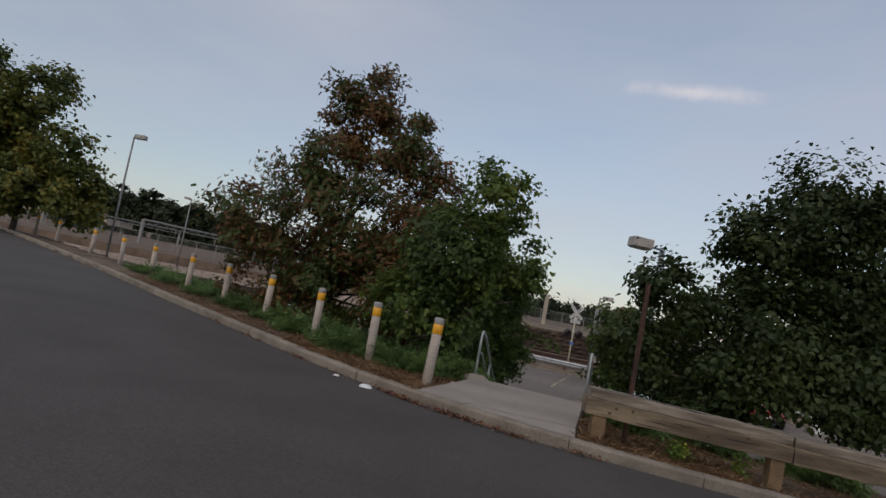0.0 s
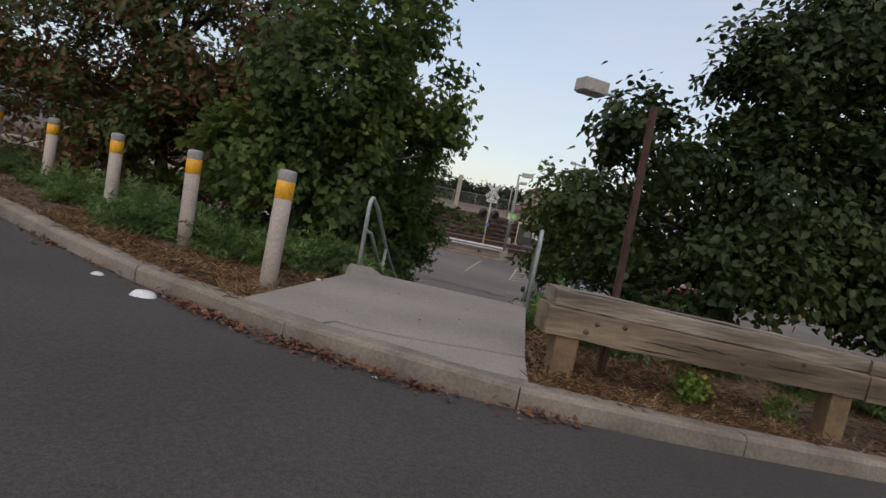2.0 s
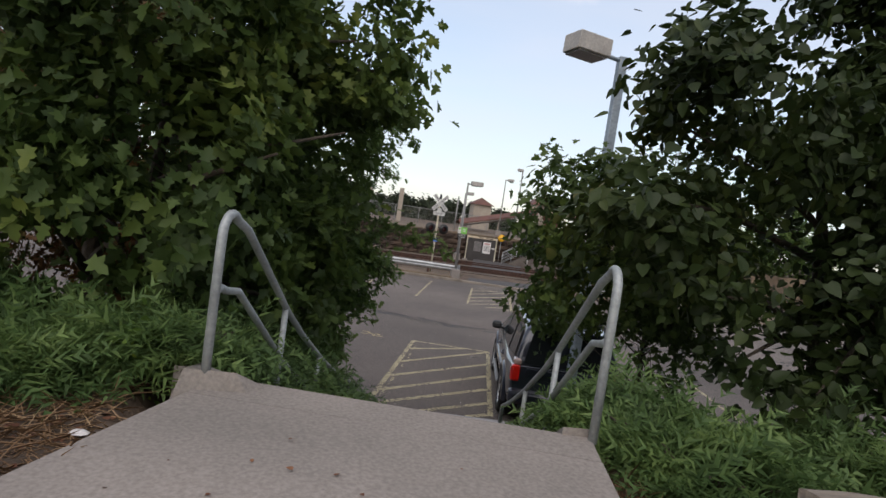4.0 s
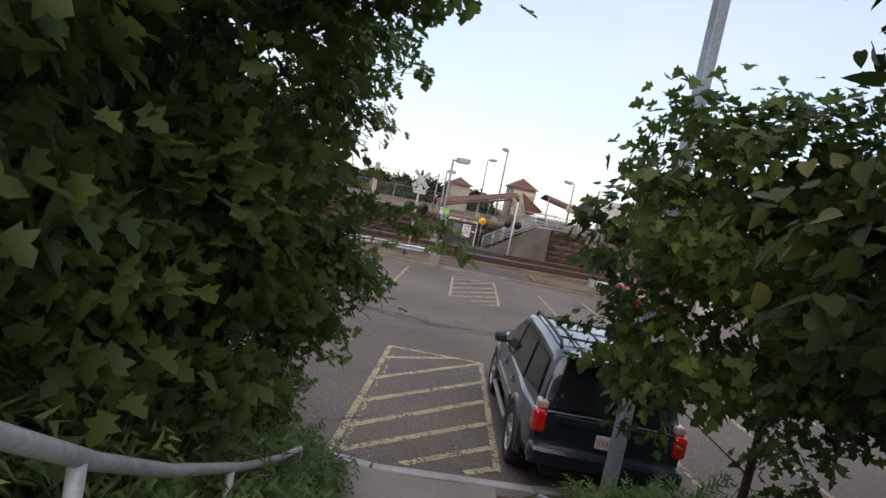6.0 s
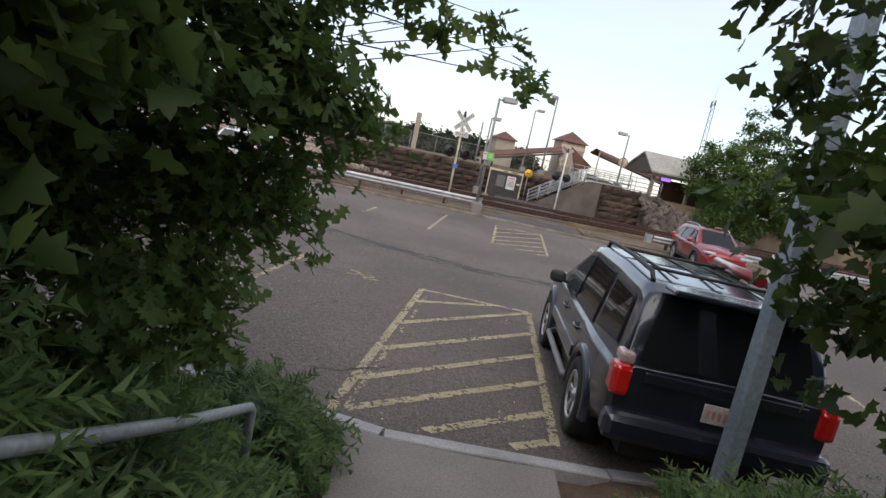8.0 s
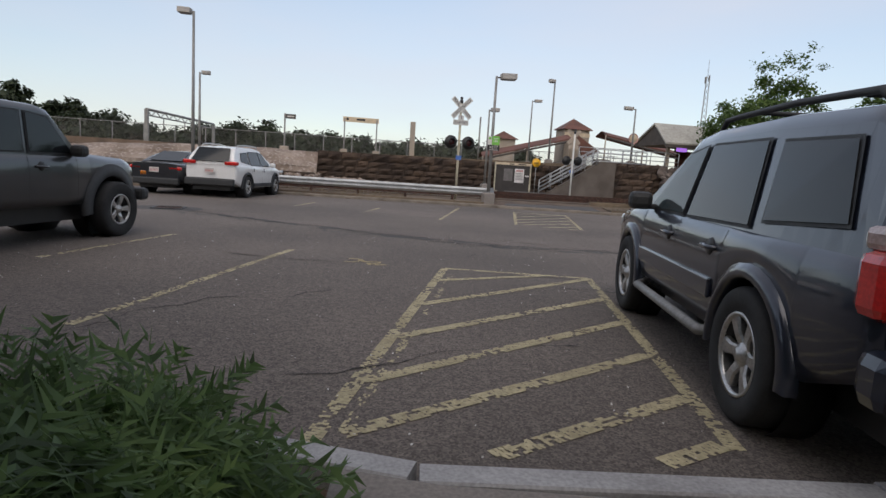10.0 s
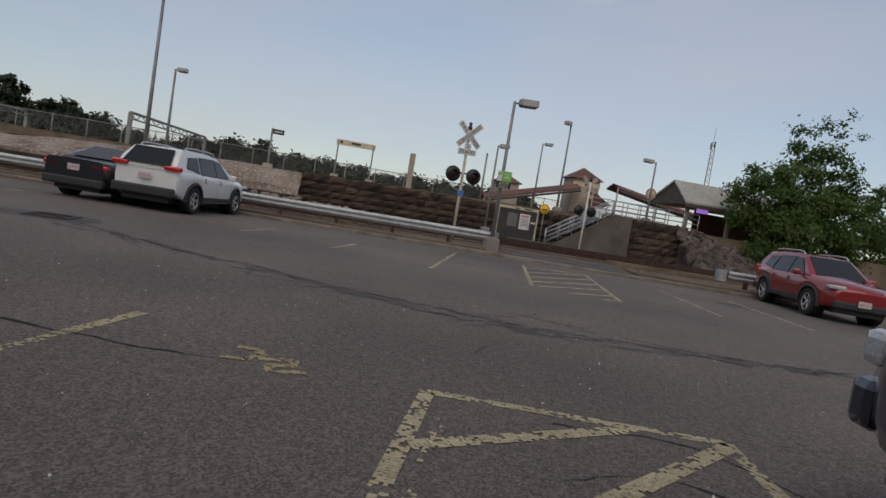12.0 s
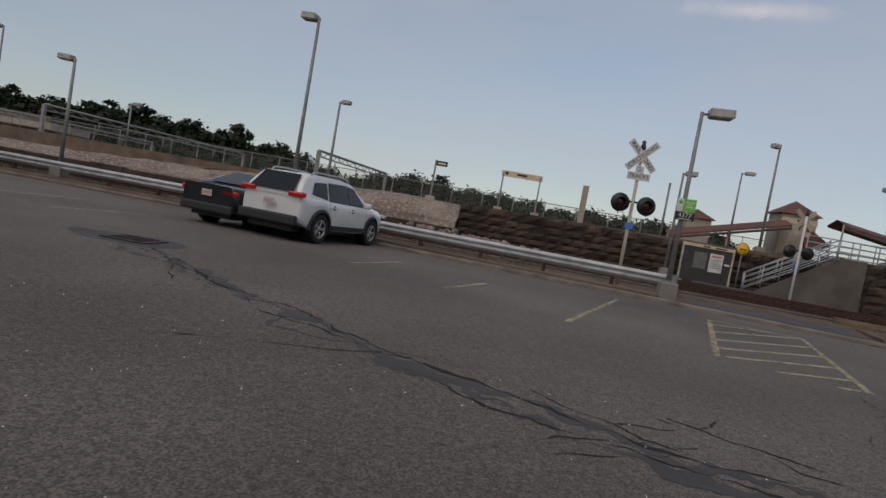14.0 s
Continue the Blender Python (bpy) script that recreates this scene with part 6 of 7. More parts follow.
def ramp_roof(label, a, b, drop, w=2.2):
    """A sloping covered ramp: roof, beams, posts, deck."""
    R = thing("covered_ramp", pose(0, 0, 0), label, "covered ramp", "covered ramps")
    A, B = Vector(a), Vector(b)
    d = (B - A)
    y_ = Vector((0, w / 2, 0))
    up = Vector((0, 0, 0.35))
    t = Vector((0, 0, 0.12))
    s = Mesh()
    vs = [A - y_, B - y_, B + up, A + up, A + y_, B + y_]
    s.add([tuple(v) for v in vs] + [tuple(v - t) for v in vs], [(0, 1, 2, 3), (3, 2, 5, 4), (7, 6, 9, 8), (8, 9, 10, 11), (0, 6, 7, 1), (5, 11, 10, 4)])
    part("roof", s, M["roof_red"], R, "brown metal roof")
    part("beam", Mesh().tube([A - y_ - t * 2, B - y_ - t * 2], 0.10, 6), M["soffit"], R)
    n = max(3, int(d.length / 2.2))
    for q in range(n):
        p0 = A.lerp(B, q / (n - 1)) - y_ * 0.9
        part("post", Mesh().tube([p0 - Vector((0, 0, drop)), p0], 0.06, 8), M["panel_tan"], R)
    part("deck", Mesh().add([tuple(v - Vector((0, 0, drop))) for v in (A - y_, B - y_, B + y_, A + y_)] + [tuple(v - Vector((0, 0, drop + 0.5))) for v in (A - y_, B - y_, B + y_, A + y_)],
                            [(0, 1, 2, 3), (7, 6, 5, 4), (0, 4, 5, 1), (1, 5, 6, 2), (2, 6, 7, 3), (3, 7, 4, 0)]), M["wall_conc"], R, "concrete ramp deck")


ramp_roof("covered brown-roofed ramp rising to a lift house", (11.9, 58, 2.8), (19.5, 58, 4.8), 1.9)
ramp_roof("covered brown-roofed ramp falling to a canopy", (21.7, 56, 5.15), (29.7, 52, 3.1), 2.0)
s = Mesh().add([(19.9, 57, 5.2), (22.2, 57, 3.8), (22.2, 57.3, 3.8), (19.9, 57.3, 5.2), (20.7, 57, 3.2), (20.7, 57.3, 3.2)], [(0, 1, 4), (3, 5, 2), (0, 3, 2, 1), (1, 2, 5, 4), (4, 5, 3, 0)])
solid("gable_panel", s, M["roof_red"], "brown triangular roof end beside a lift house", "roof")

cn_ = thing("platform_canopy", pose(-0.5, 0, -0.7), "platform canopy with a pale pitched roof", "canopy")
s = Mesh()
for x in (22.6, 33.5):
    s.v += [(x, 46.2, 4.95), (x, 48.0, 6.35), (x, 51.0, 4.95), (x, 46.2, 4.83), (x, 48.0, 6.22), (x, 51.0, 4.83)]
s.f += [(0, 6, 7, 1), (1, 7, 8, 2), (10, 9, 3, 4), (11, 10, 4, 5), (0, 3, 9, 6), (2, 8, 11, 5), (0, 1, 4, 3), (1, 2, 5, 4), (6, 9, 10, 7), (7, 10, 11, 8)]
s.smooth += [False] * 10
part("roof", s, M["roof_grey"], cn_, "pale metal roof")
part("fascia", Mesh().box((28.05, 46.3, 4.75), (10.8, 0.12, 0.26), None, 0.01), M["soffit"], cn_)
part("gable", Mesh().add([(22.72, 46.3, 4.8), (22.72, 50.9, 4.8), (22.72, 48.0, 6.2), (22.78, 46.3, 4.8), (22.78, 50.9, 4.8), (22.78, 48.0, 6.2)], [(2, 1, 0), (3, 4, 5), (0, 1, 4, 3), (1, 2, 5, 4), (2, 0, 3, 5)]), M["soffit"], cn_)
for x in (23.4, 26.4, 29.4, 32.4):
    part("post", Mesh().box((x, 47.2, 3.75), (0.22, 0.22, 2.4), None, 0.02), M["panel_tan"], cn_)
part("back_wall", Mesh().box((29.2, 49.6, 3.6), (7.5, 0.16, 2.0), None, 0.01), M["roof_red"], cn_, "brown panelled back wall")
ts = thing("display_sign", pose(23.7, 46.9, 3.82), "small lit purple display hung under a canopy", "display")
part("case", Mesh().box((0, 0, 0), (0.9, 0.18, 0.36), None, 0.02), M["black"], ts)
part("screen", Mesh().box((0, -0.095, 0), (0.8, 0.01, 0.26)), M["ticker"], ts)

# chain-link fence
fe = thing("chain_link_fence", pose(0, 0, 0), "grey chain-link fence along the platform", "fence")
for q in range(40):
    x = -70 + q * 2.45
    part("post", Mesh().tube([(x, 61.5, 1.0), (x, 61.5, 3.75)], 0.035, 8), M["pole"], fe)
part("top_bar", Mesh().tube([(-70, 61.5, 3.7), (26, 61.5, 3.7)], 0.028, 8), M["pole"], fe)
wi = Mesh()
for q in range(380):
    x = -70 + q * 0.25
    for sx in (1, -1):
        wi.v += [(x - 0.009, 61.5, 1.5), (x + 0.009, 61.5, 1.5), (x + sx * 2.2 + 0.009, 61.5, 3.7), (x + sx * 2.2 - 0.009, 61.5, 3.7)]
        k = len(wi.v) - 4
        wi.f.append((k, k + 1, k + 2, k + 3))
        wi.smooth.append(False)
tagged(part("wire", wi, M["pole"], fe), kind="stuff")


def gantry(a, b, z0, z1, label):
    """A catenary portal: two posts and a trussed beam between the places a and b."""
    G_ = thing("catenary_gantry", pose(0, 0, 0), label, "gantry", "catenary gantries")
    at = lambda t, z: (a[0] + (b[0] - a[0]) * t, a[1] + (b[1] - a[1]) * t, z)
    for x, y in (a, b):
        part("post", Mesh().box((x, y, (z0 + z1) / 2), (0.34, 0.34, z1 - z0), None, 0.02), M["pole"], G_)
    part("chord", Mesh().tube([at(0, z1), at(1, z1)], 0.13, 8), M["pole"], G_)
    part("chord", Mesh().tube([at(0, z1 - 0.55), at(1, z1 - 0.55)], 0.07, 8), M["pole"], G_)
    n = 9
    for q in range(n):
        part("lacing", Mesh().tube([at(q / n, z1), at((q + 0.5) / n, z1 - 0.55), at((q + 1) / n, z1)], 0.05, 6), M["pole"], G_)
    for q in range(3):
        part("hanger", Mesh().tube([at((q + 0.7) / 3.4, z1 - 0.5), at((q + 0.7) / 3.4, z1 - 1.6)], 0.06, 6), M["pole"], G_)


gantry((-18.6, 70), (-16.6, 89), 1.2, 5.45, "steel catenary portal over the tracks")
gantry((-47, 68), (-41, 98), 1.2, 5.3, "steel catenary portal over the tracks")
gantry((-74, 84), (-66, 112), 1.2, 5.2, "distant steel catenary portal")
# road bridge far to the west
br = thing("road_bridge", pose(0, 0, 0), "distant concrete road bridge with a railing", "bridge")
part("deck", Mesh().box((-115, 98, 4.2), (90, 8, 1.1), None, 0.05), M["panel_tan"], br)
part("parapet", Mesh().box((-115, 93.9, 5.2), (90, 0.2, 0.9)), M["wall_conc"], br)
for q in range(4):
    part("pier", Mesh().box((-78 - q * 18, 98, 1.9), (1.4, 6, 3.6), None, 0.1), M["wall_conc"], br)
# mast
tw = thing("lattice_mast", pose(89.8, 150, -4.5), "tall thin lattice radio mast", "mast")
for dx, dy in ((-0.6, -0.4), (0.6, -0.4), (0, 0.7)):
    part("leg", Mesh().tube([(dx * 1.6, dy * 1.6, 0), (dx * 0.7, dy * 0.7, 34)], 0.09, 5), M["pole"], tw)
lc = Mesh()
for q in range(22):
    z = q * 1.55
    k0, k1 = 1.6 - 0.9 * z / 34, 1.6 - 0.9 * (z + 1.55) / 34
    lc.tube([(-0.6 * k0, -0.4 * k0, z), (0.6 * k1, -0.4 * k1, z + 1.55)], 0.05, 4)
    lc.tube([(0.6 * k0, -0.4 * k0, z), (-0.6 * k1, -0.4 * k1, z + 1.55)], 0.05, 4)
part("lacing", lc, M["pole"], tw)
part("antenna", Mesh().tube([(0, 0, 34), (0, 0, 38)], 0.05, 5).box((0.5, 0, 33.5), (0.3, 0.3, 1.6)).box((-0.5, 0, 33), (0.3, 0.3, 1.6)), M["pole"], tw)
ub = thing("utility_box", pose(17.6, 26.2, 0, 0, 0, 5), "white metal utility box standing beside a red car", "utility box")
part("case", Mesh().box((0, 0, 0.62), (0.62, 0.5, 1.2), None, 0.03), M["sign_white"], ub)
part("plinth", Mesh().box((0, 0, 0.06), (0.72, 0.6, 0.12), None, 0.02), M["concrete"], ub)


# ---- trees ----
def leaf_shape(kind):
    """Outline of one leaf in its plane, with its faces; about one unit long."""
    if kind == "maple":
        o = [(0.0, 0.0), (0.30, -0.04), (0.22, 0.16), (0.50, 0.30), (0.30, 0.46), (0.20, 0.48), (0.24, 0.70), (0.0, 1.0)]
    elif kind == "oak":
        o = [(0.0, 0.0), (0.05, 0.16), (0.30, 0.20), (0.09, 0.34), (0.34, 0.50), (0.09, 0.58), (0.22, 0.80), (0.0, 1.0)]
    elif kind == "heart":
        o = [(0.0, 0.06), (0.22, 0.0), (0.36, 0.22), (0.32, 0.48), (0.16, 0.78), (0.0, 1.0)]
    elif kind == "blade":
        return np.array([(-0.02, 0, 0), (0.02, 0, 0), (0.012, 0.55, 0.04), (0.0, 1.0, 0.0), (-0.012, 0.55, 0.04)]), [(0, 1, 2, 3, 4)]
    elif kind == "spray":
        vs, fs = [], []
        for k in range(9):
            y0 = 0.06 + 0.10 * k
            ln = 0.30 * (1 - 0.075 * k)
            for sg in (-1, 1):
                b = len(vs)
                lift = 0.10 * math.sin(k * 2.1 + sg)
                vs += [(0.0, y0 - 0.022, 0.0), (sg * ln * 0.72, y0 + ln * 0.85, lift), (0.0, y0 + 0.045, 0.0)]
                fs.append((b, b + 1, b + 2) if sg > 0 else (b + 2, b + 1, b))
        return np.array(vs), fs
    else:
        o = [(0.0, 0.0), (0.30, 0.4), (0.0, 1.0)]
    r_ = [(x, y, abs(x) * 0.28) for x, y in o]
    l_ = [(-x, y, abs(x) * 0.28) for x, y in o[1:-1]]
    n = len(r_)
    right = tuple(range(n))
    left = (0, n - 1, *reversed(range(n, n + len(l_))))
    return np.array(r_ + l_, float), [right, left]


def scatter(name, centers, normals, sizes, kind, mat, parent, label="", seed=0, hang=-0.9, dirs=None):
    """Many leaves as one mesh: a template set down at every centre, turned by its normal."""
    tv, tf = leaf_shape(kind)
    n, k = len(centers), len(tv)
    rg = np.random.default_rng(seed)
    nz = normals / np.maximum(np.linalg.norm(normals, axis=1, keepdims=True), 1e-6)
    rv = rg.normal(size=(n, 3)) + np.array([0, 0, hang])
    if dirs is not None:
        rv = rv * 0.45 + dirs
    ya = rv - nz * (rv * nz).sum(1, keepdims=True)
    ya /= np.maximum(np.linalg.norm(ya, axis=1, keepdims=True), 1e-6)
    xa = np.cross(ya, nz)
    s = sizes[:, None, None]
    V = (tv[None, :, 0:1] * xa[:, None] + tv[None, :, 1:2] * ya[:, None] + tv[None, :, 2:3] * nz[:, None]) * s + centers[:, None]
    me = bpy.data.meshes.new(name)
    loops = np.concatenate([np.array(q) for q in tf])
    L = (np.arange(n)[:, None] * k + loops[None]).ravel()
    tot = np.tile([len(q) for q in tf], n)
    me.vertices.add(n * k)
    me.vertices.foreach_set("co", V.ravel())
    me.loops.add(len(L))
    me.loops.foreach_set("vertex_index", L.astype(np.int32))
    me.polygons.add(len(tot))
    me.polygons.foreach_set("loop_start", np.concatenate([[0], np.cumsum(tot)[:-1]]).astype(np.int32))
    me.polygons.foreach_set("loop_total", tot.astype(np.int32))
    me.materials.append(mat)
    me.update(calc_edges=True)
    me.validate()
    ob = new(name, me)
    if parent is not None:
        ob.parent = parent
    if label:
        tagged(ob, label)
    return ob


def tree(base, lobes, mat, kind, count, size, label, seed, trunk_r=0.14, lean=(0, 0), name="tree", stems=1, shell=0.5, droop=0.0, limb=0.035, fine=210, spread=0.64, fork=0.30, keep=None):
    """Trunk, limbs to every clump, and leaves in uneven clumps. lobes: (x, y, z, rx, ry, rz) crown masses in the world."""
    bx, by, bz = base
    T = thing(name, pose(bx, by, bz), label, "tree")
    rg = np.random.default_rng(seed)
    rs = random.Random(seed)
    lob = np.array(lobes, float)
    top = lob[:, 2].max()
    tr = Mesh()
    forks = []
    for q in range(stems):
        ox, oy = (rs.uniform(-0.25, 0.25), rs.uniform(-0.25, 0.25)) if stems > 1 else (0, 0)
        hgt = (top - bz) * (0.80 if q == 0 else 0.6)
        pts = []
        for a in range(9):
            t = a / 8
            pts.append((ox * (1 + 2 * t) + lean[0] * t * t + 0.10 * noise.noise(Vector((seed, t * 3, q))), oy * (1 + 2 * t) + lean[1] * t * t + 0.10 * noise.noise(Vector((seed + 9, t * 3, q))), -0.3 + (hgt + 0.3) * t))
        tr.tube(pts, [trunk_r * (1.25 if a == 0 else 1) * (1 - 0.085 * a) for a in range(9)], 9)
        forks.append(pts)
    part("trunk", tr, M["bark"], T, "dark branching trunk")
    vol = lob[:, 3] * lob[:, 4] * lob[:, 5]
    clumps = []
    per = np.maximum((vol ** (2 / 3) / (vol ** (2 / 3)).sum() * fine).astype(int), 5)
    lm = Mesh()
    for (x, y, z, rx, ry, rz), m_ in zip(lob, per):
        d = rg.normal(size=(m_, 3))
        d /= np.linalg.norm(d, axis=1, keepdims=True)
        rad = shell + (1.04 - shell) * rg.random((m_, 1)) ** 0.7
        c = np.array([x, y, z]) + d * rad * np.array([rx, ry, rz])
        for e, p in enumerate(c):
            clumps.append((p, d[e], (rx * ry * rz) ** (1 / 3)))
        pts = forks[rs.randrange(stems)]
        for e in range(max(2, m_ // 9)):
            p = c[rs.randrange(m_)] - np.array(base)
            h = clampf((p[2] + 0.3) * rs.uniform(0.55, 0.92) / max(pts[-1][2], 0.1), fork + rs.uniform(0, 0.22), 0.95)
            a = int(h * 8)
            s0 = Vector(pts[a]).lerp(Vector(pts[min(a + 1, 8)]), h * 8 - a)
            e1 = Vector(p)
            mid = s0.lerp(e1, 0.5) + Vector((rs.uniform(-0.2, 0.2), rs.uniform(-0.2, 0.2), 0.15))
            lm.tube([s0, s0.lerp(mid, 0.6), mid, e1], [limb * 1.3, limb, limb * 0.7, limb * 0.25], 6)
    part("branchwork", lm, M["bark"], T, "dark limbs and twigs")
    C, N, S = [], [], []
    tot_ = sum(rr ** 1.6 for *_, rr in clumps)
    for p, d, rr in clumps:
        m_ = max(4, int(count * rr ** 1.6 / tot_ * rs.uniform(0.55, 1.5)))
        off = rg.normal(size=(m_, 3)) * np.array([0.42, 0.42, 0.30]) * min(rr, 1.5) * rs.uniform(0.55, 1.0) * spread
        pp = p + off
        pp[:, 2] -= droop * np.abs(off[:, 0] + off[:, 1])
        C.append(pp)
        N.append(d * 0.7 + rg.normal(size=(m_, 3)) * 0.55 + np.array([0, 0, 0.55]))
        S.append(size * rg.uniform(0.65, 1.2, m_))
    C, N, S = np.concatenate(C), np.concatenate(N), np.concatenate(S)
    if keep is not None:
        ok = np.array([keep(*p) for p in C])
        C, N, S = C[ok], N[ok], S[ok]
    crown = scatter("crown", C - np.array(base), N, S, kind, mat, T, "uneven leafy crown", seed)
    crown["kind"] = "stuff"
    return T


# big turning tree west of the stairs
tree((-4.95, 10.0, 0.6), [(-5.01, 10.02, 8.73, 1.24, 1.24, 1.61), (-4.14, 10.02, 7.61, 1.49, 1.24, 1.36), (-5.88, 10.02, 6.74, 1.61, 1.49, 1.49), (-3.40, 10.15, 6.24, 1.49, 1.36, 1.61), (-7.49, 9.78, 4.63, 1.36, 1.36, 1.36), (-4.76, 9.65, 4.88, 1.98, 1.61, 1.61),
                        (-2.52, 9.78, 4.38, 1.61, 1.49, 1.74), (-7.00, 9.40, 3.32, 1.74, 1.49, 1.36), (-4.52, 9.28, 3.32, 1.98, 1.49, 1.49), (-2.40, 9.28, 3.07, 1.61, 1.36, 1.49), (-8.00, 9.65, 2.62, 1.24, 1.12, 0.87)], M["leaf_autumn"], "oak", 46000, 0.165, "large tree with turning brown and green leaves", 11, 0.17, spread=0.52, shell=0.35, fine=260,
     keep=lambda x, y, z: z > 3.9 or y > kerb_y(x) + 1.9)
# maple beside the stairs
tree((-1.75, 6.9, 1.0), [(-0.75, 6.80, 6.05, 0.75, 0.8, 0.95), (-0.30, 6.90, 4.85, 0.8, 0.8, 0.9), (-1.70, 6.20, 4.55, 1, 0.8, 1), (-0.10, 7.10, 3.75, 0.75, 0.8, 0.8), (-1.05, 6.00, 3.35, 1, 0.7, 0.9), (-0.25, 7.00, 2.65, 0.65, 0.8, 0.7),
                         (-2.30, 5.80, 3.25, 0.8, 0.6, 0.8), (-0.75, 7.70, 3.75, 0.9, 0.9, 1.3), (-0.50, 6.00, 4.25, 0.65, 0.55, 0.8), (-1.80, 5.80, 2.65, 0.8, 0.5, 0.5)], M["leaf_maple"], "maple", 21000, 0.12, "dense dark green maple beside the stairs", 21, 0.10, stems=2,
     keep=lambda x, y, z: (x < stair_side(0, y) - 0.2 + 0.25 * max(0, y - 6.4) or (z > 4.1 and y > 6.6)) and (z > 3.9 or y > kerb_y(x) + 1.9))
# oak with drooping sprays over the foot of the stairs
tree((-0.9, 9.1, 0.3), [(-0.45, 9.00, 3.54, 0.8, 0.6, 0.8), (-0.05, 9.00, 2.49, 0.62, 0.6, 0.6), (-0.30, 9.00, 1.75, 0.52, 0.6, 0.5), (0.26, 9.00, 3.04, 0.28, 0.2, 0.16), (0.54, 9.00, 3.06, 0.24, 0.16, 0.12), (0.82, 9.00, 3.04, 0.2, 0.14, 0.1), (1.05, 9.00, 3.00, 0.17, 0.12, 0.09), (1.24, 9.00, 2.92, 0.13, 0.1, 0.09), (1.36, 9.00, 2.82, 0.08, 0.08, 0.1), (0.30, 9.00, 2.74, 0.26, 0.2, 0.16), (0.52, 9.00, 2.59, 0.2, 0.15, 0.13), (0.70, 9.00, 2.42, 0.14, 0.12, 0.12),
                        (0.00, 9.00, 2.14, 0.3, 0.25, 0.2), (0.22, 9.00, 2.04, 0.24, 0.18, 0.14), (0.40, 9.00, 2.02, 0.17, 0.14, 0.12), (0.52, 9.00, 1.89, 0.1, 0.1, 0.1), (-0.20, 9.00, 1.80, 0.4, 0.3, 0.25), (0.00, 9.00, 1.57, 0.25, 0.2, 0.18), (0.14, 9.00, 1.41, 0.14, 0.12, 0.12), (0.20, 9.00, 1.50, 0.25, 0.25, 0.2), (0.15, 9.00, 4.39, 0.5, 0.4, 0.5), (0.40, 9.00, 4.74, 0.3, 0.25, 0.25), (0.50, 9.00, 4.14, 0.25, 0.2, 0.12), (0.75, 9.00, 4.14, 0.15, 0.12, 0.08), (0.30, 9.00, 3.64, 0.3, 0.25, 0.2), (-1.20, 8.80, 2.64, 0.8, 0.7, 1.2), (-1.10, 8.70, 1.55, 0.7, 0.6, 0.7)],
     M["leaf_oak"], "oak", 30000, 0.105, "oak with cut leaves and drooping sprays", 31, 0.07, droop=0.25, limb=0.006, fine=330, fork=0.40)
# young maple east of the stairs
tree((3.95, 8.35, 0.3), [(2.45, 7.50, 3.63, 0.62, 0.5, 0.65), (3.05, 7.65, 3.78, 0.6, 0.5, 0.55), (2.45, 7.50, 2.70, 0.55, 0.45, 0.5), (3.30, 7.65, 2.95, 0.85, 0.6, 0.7), (3.95, 7.95, 2.75, 0.75, 0.6, 0.7), (4.20, 7.95, 2.10, 0.45, 0.4, 0.3), (3.60, 7.85, 2.20, 0.4, 0.3, 0.3), (4.45, 8.35, 1.50, 0.4, 0.35, 0.3), (4.30, 8.75, 1.00, 0.35, 0.3, 0.25), (2.65, 8.35, 2.85, 0.36, 0.35, 0.4), (2.75, 8.35, 2.40, 0.36, 0.35, 0.35), (2.95, 8.40, 1.95, 0.32, 0.3, 0.28), (3.6, 7.5, 3.9, 0.55, 0.45, 0.55), (4.2, 7.4, 3.2, 0.6, 0.5, 0.7), (4.1, 7.2, 4.3, 0.55, 0.45, 0.55), (2.45, 8.3, 3.2, 0.42, 0.38, 0.55), (2.55, 8.3, 2.5, 0.36, 0.36, 0.42), (2.65, 8.1, 3.8, 0.42, 0.38, 0.4)],
     M["leaf_maple"], "maple", 9600, 0.10, "young green maple on the bank", 41, 0.05, limb=0.007, fork=0.42, fine=320,
     keep=lambda x, y, z: x > stair_side(1, y) - 0.35)
# lindens behind the timber barrier
tree((5.2, 6.4, 1.2), [(3.05, 6.0, 4.6, 0.85, 0.75, 0.95), (2.55, 5.9, 3.35, 0.8, 0.6, 0.8), (4.7, 6.2, 5.6, 1.0, 0.9, 1.0), (6.0, 6.4, 6.6, 1.2, 1.1, 1.35), (5.0, 5.8, 4.2, 1.3, 0.9, 1.1), (4.6, 5.4, 3.0, 1.2, 0.8, 0.7), (7.2, 6.2, 4.9, 1.5, 1.2, 1.5), (6.3, 5.4, 3.3, 1.3, 0.9, 0.9), (3.9, 5.6, 2.5, 0.9, 0.6, 0.45)],
     M["leaf_linden"], "heart", 42000, 0.12, "broad dark green tree behind a timber barrier", 51, 0.12, stems=2, spread=0.66, shell=0.32, fine=260,
     keep=lambda x, y, z: x > stair_side(1, y) + 0.05)
tree((9.6, 6.6, 1.0), [(9.4, 6.4, 5.9, 1.5, 1.3, 1.4), (8.6, 6.0, 4.8, 1.6, 1.2, 1.4), (10.6, 6.2, 5.0, 1.6, 1.2, 1.6), (9.2, 5.6, 3.2, 1.7, 1.0, 1.0), (11.6, 6.0, 3.4, 1.5, 1.1, 1.2)],
     M["leaf_linden"], "heart", 24000, 0.13, "broad dark green tree behind a timber barrier", 52, 0.14, spread=0.68, shell=0.3, fine=240)
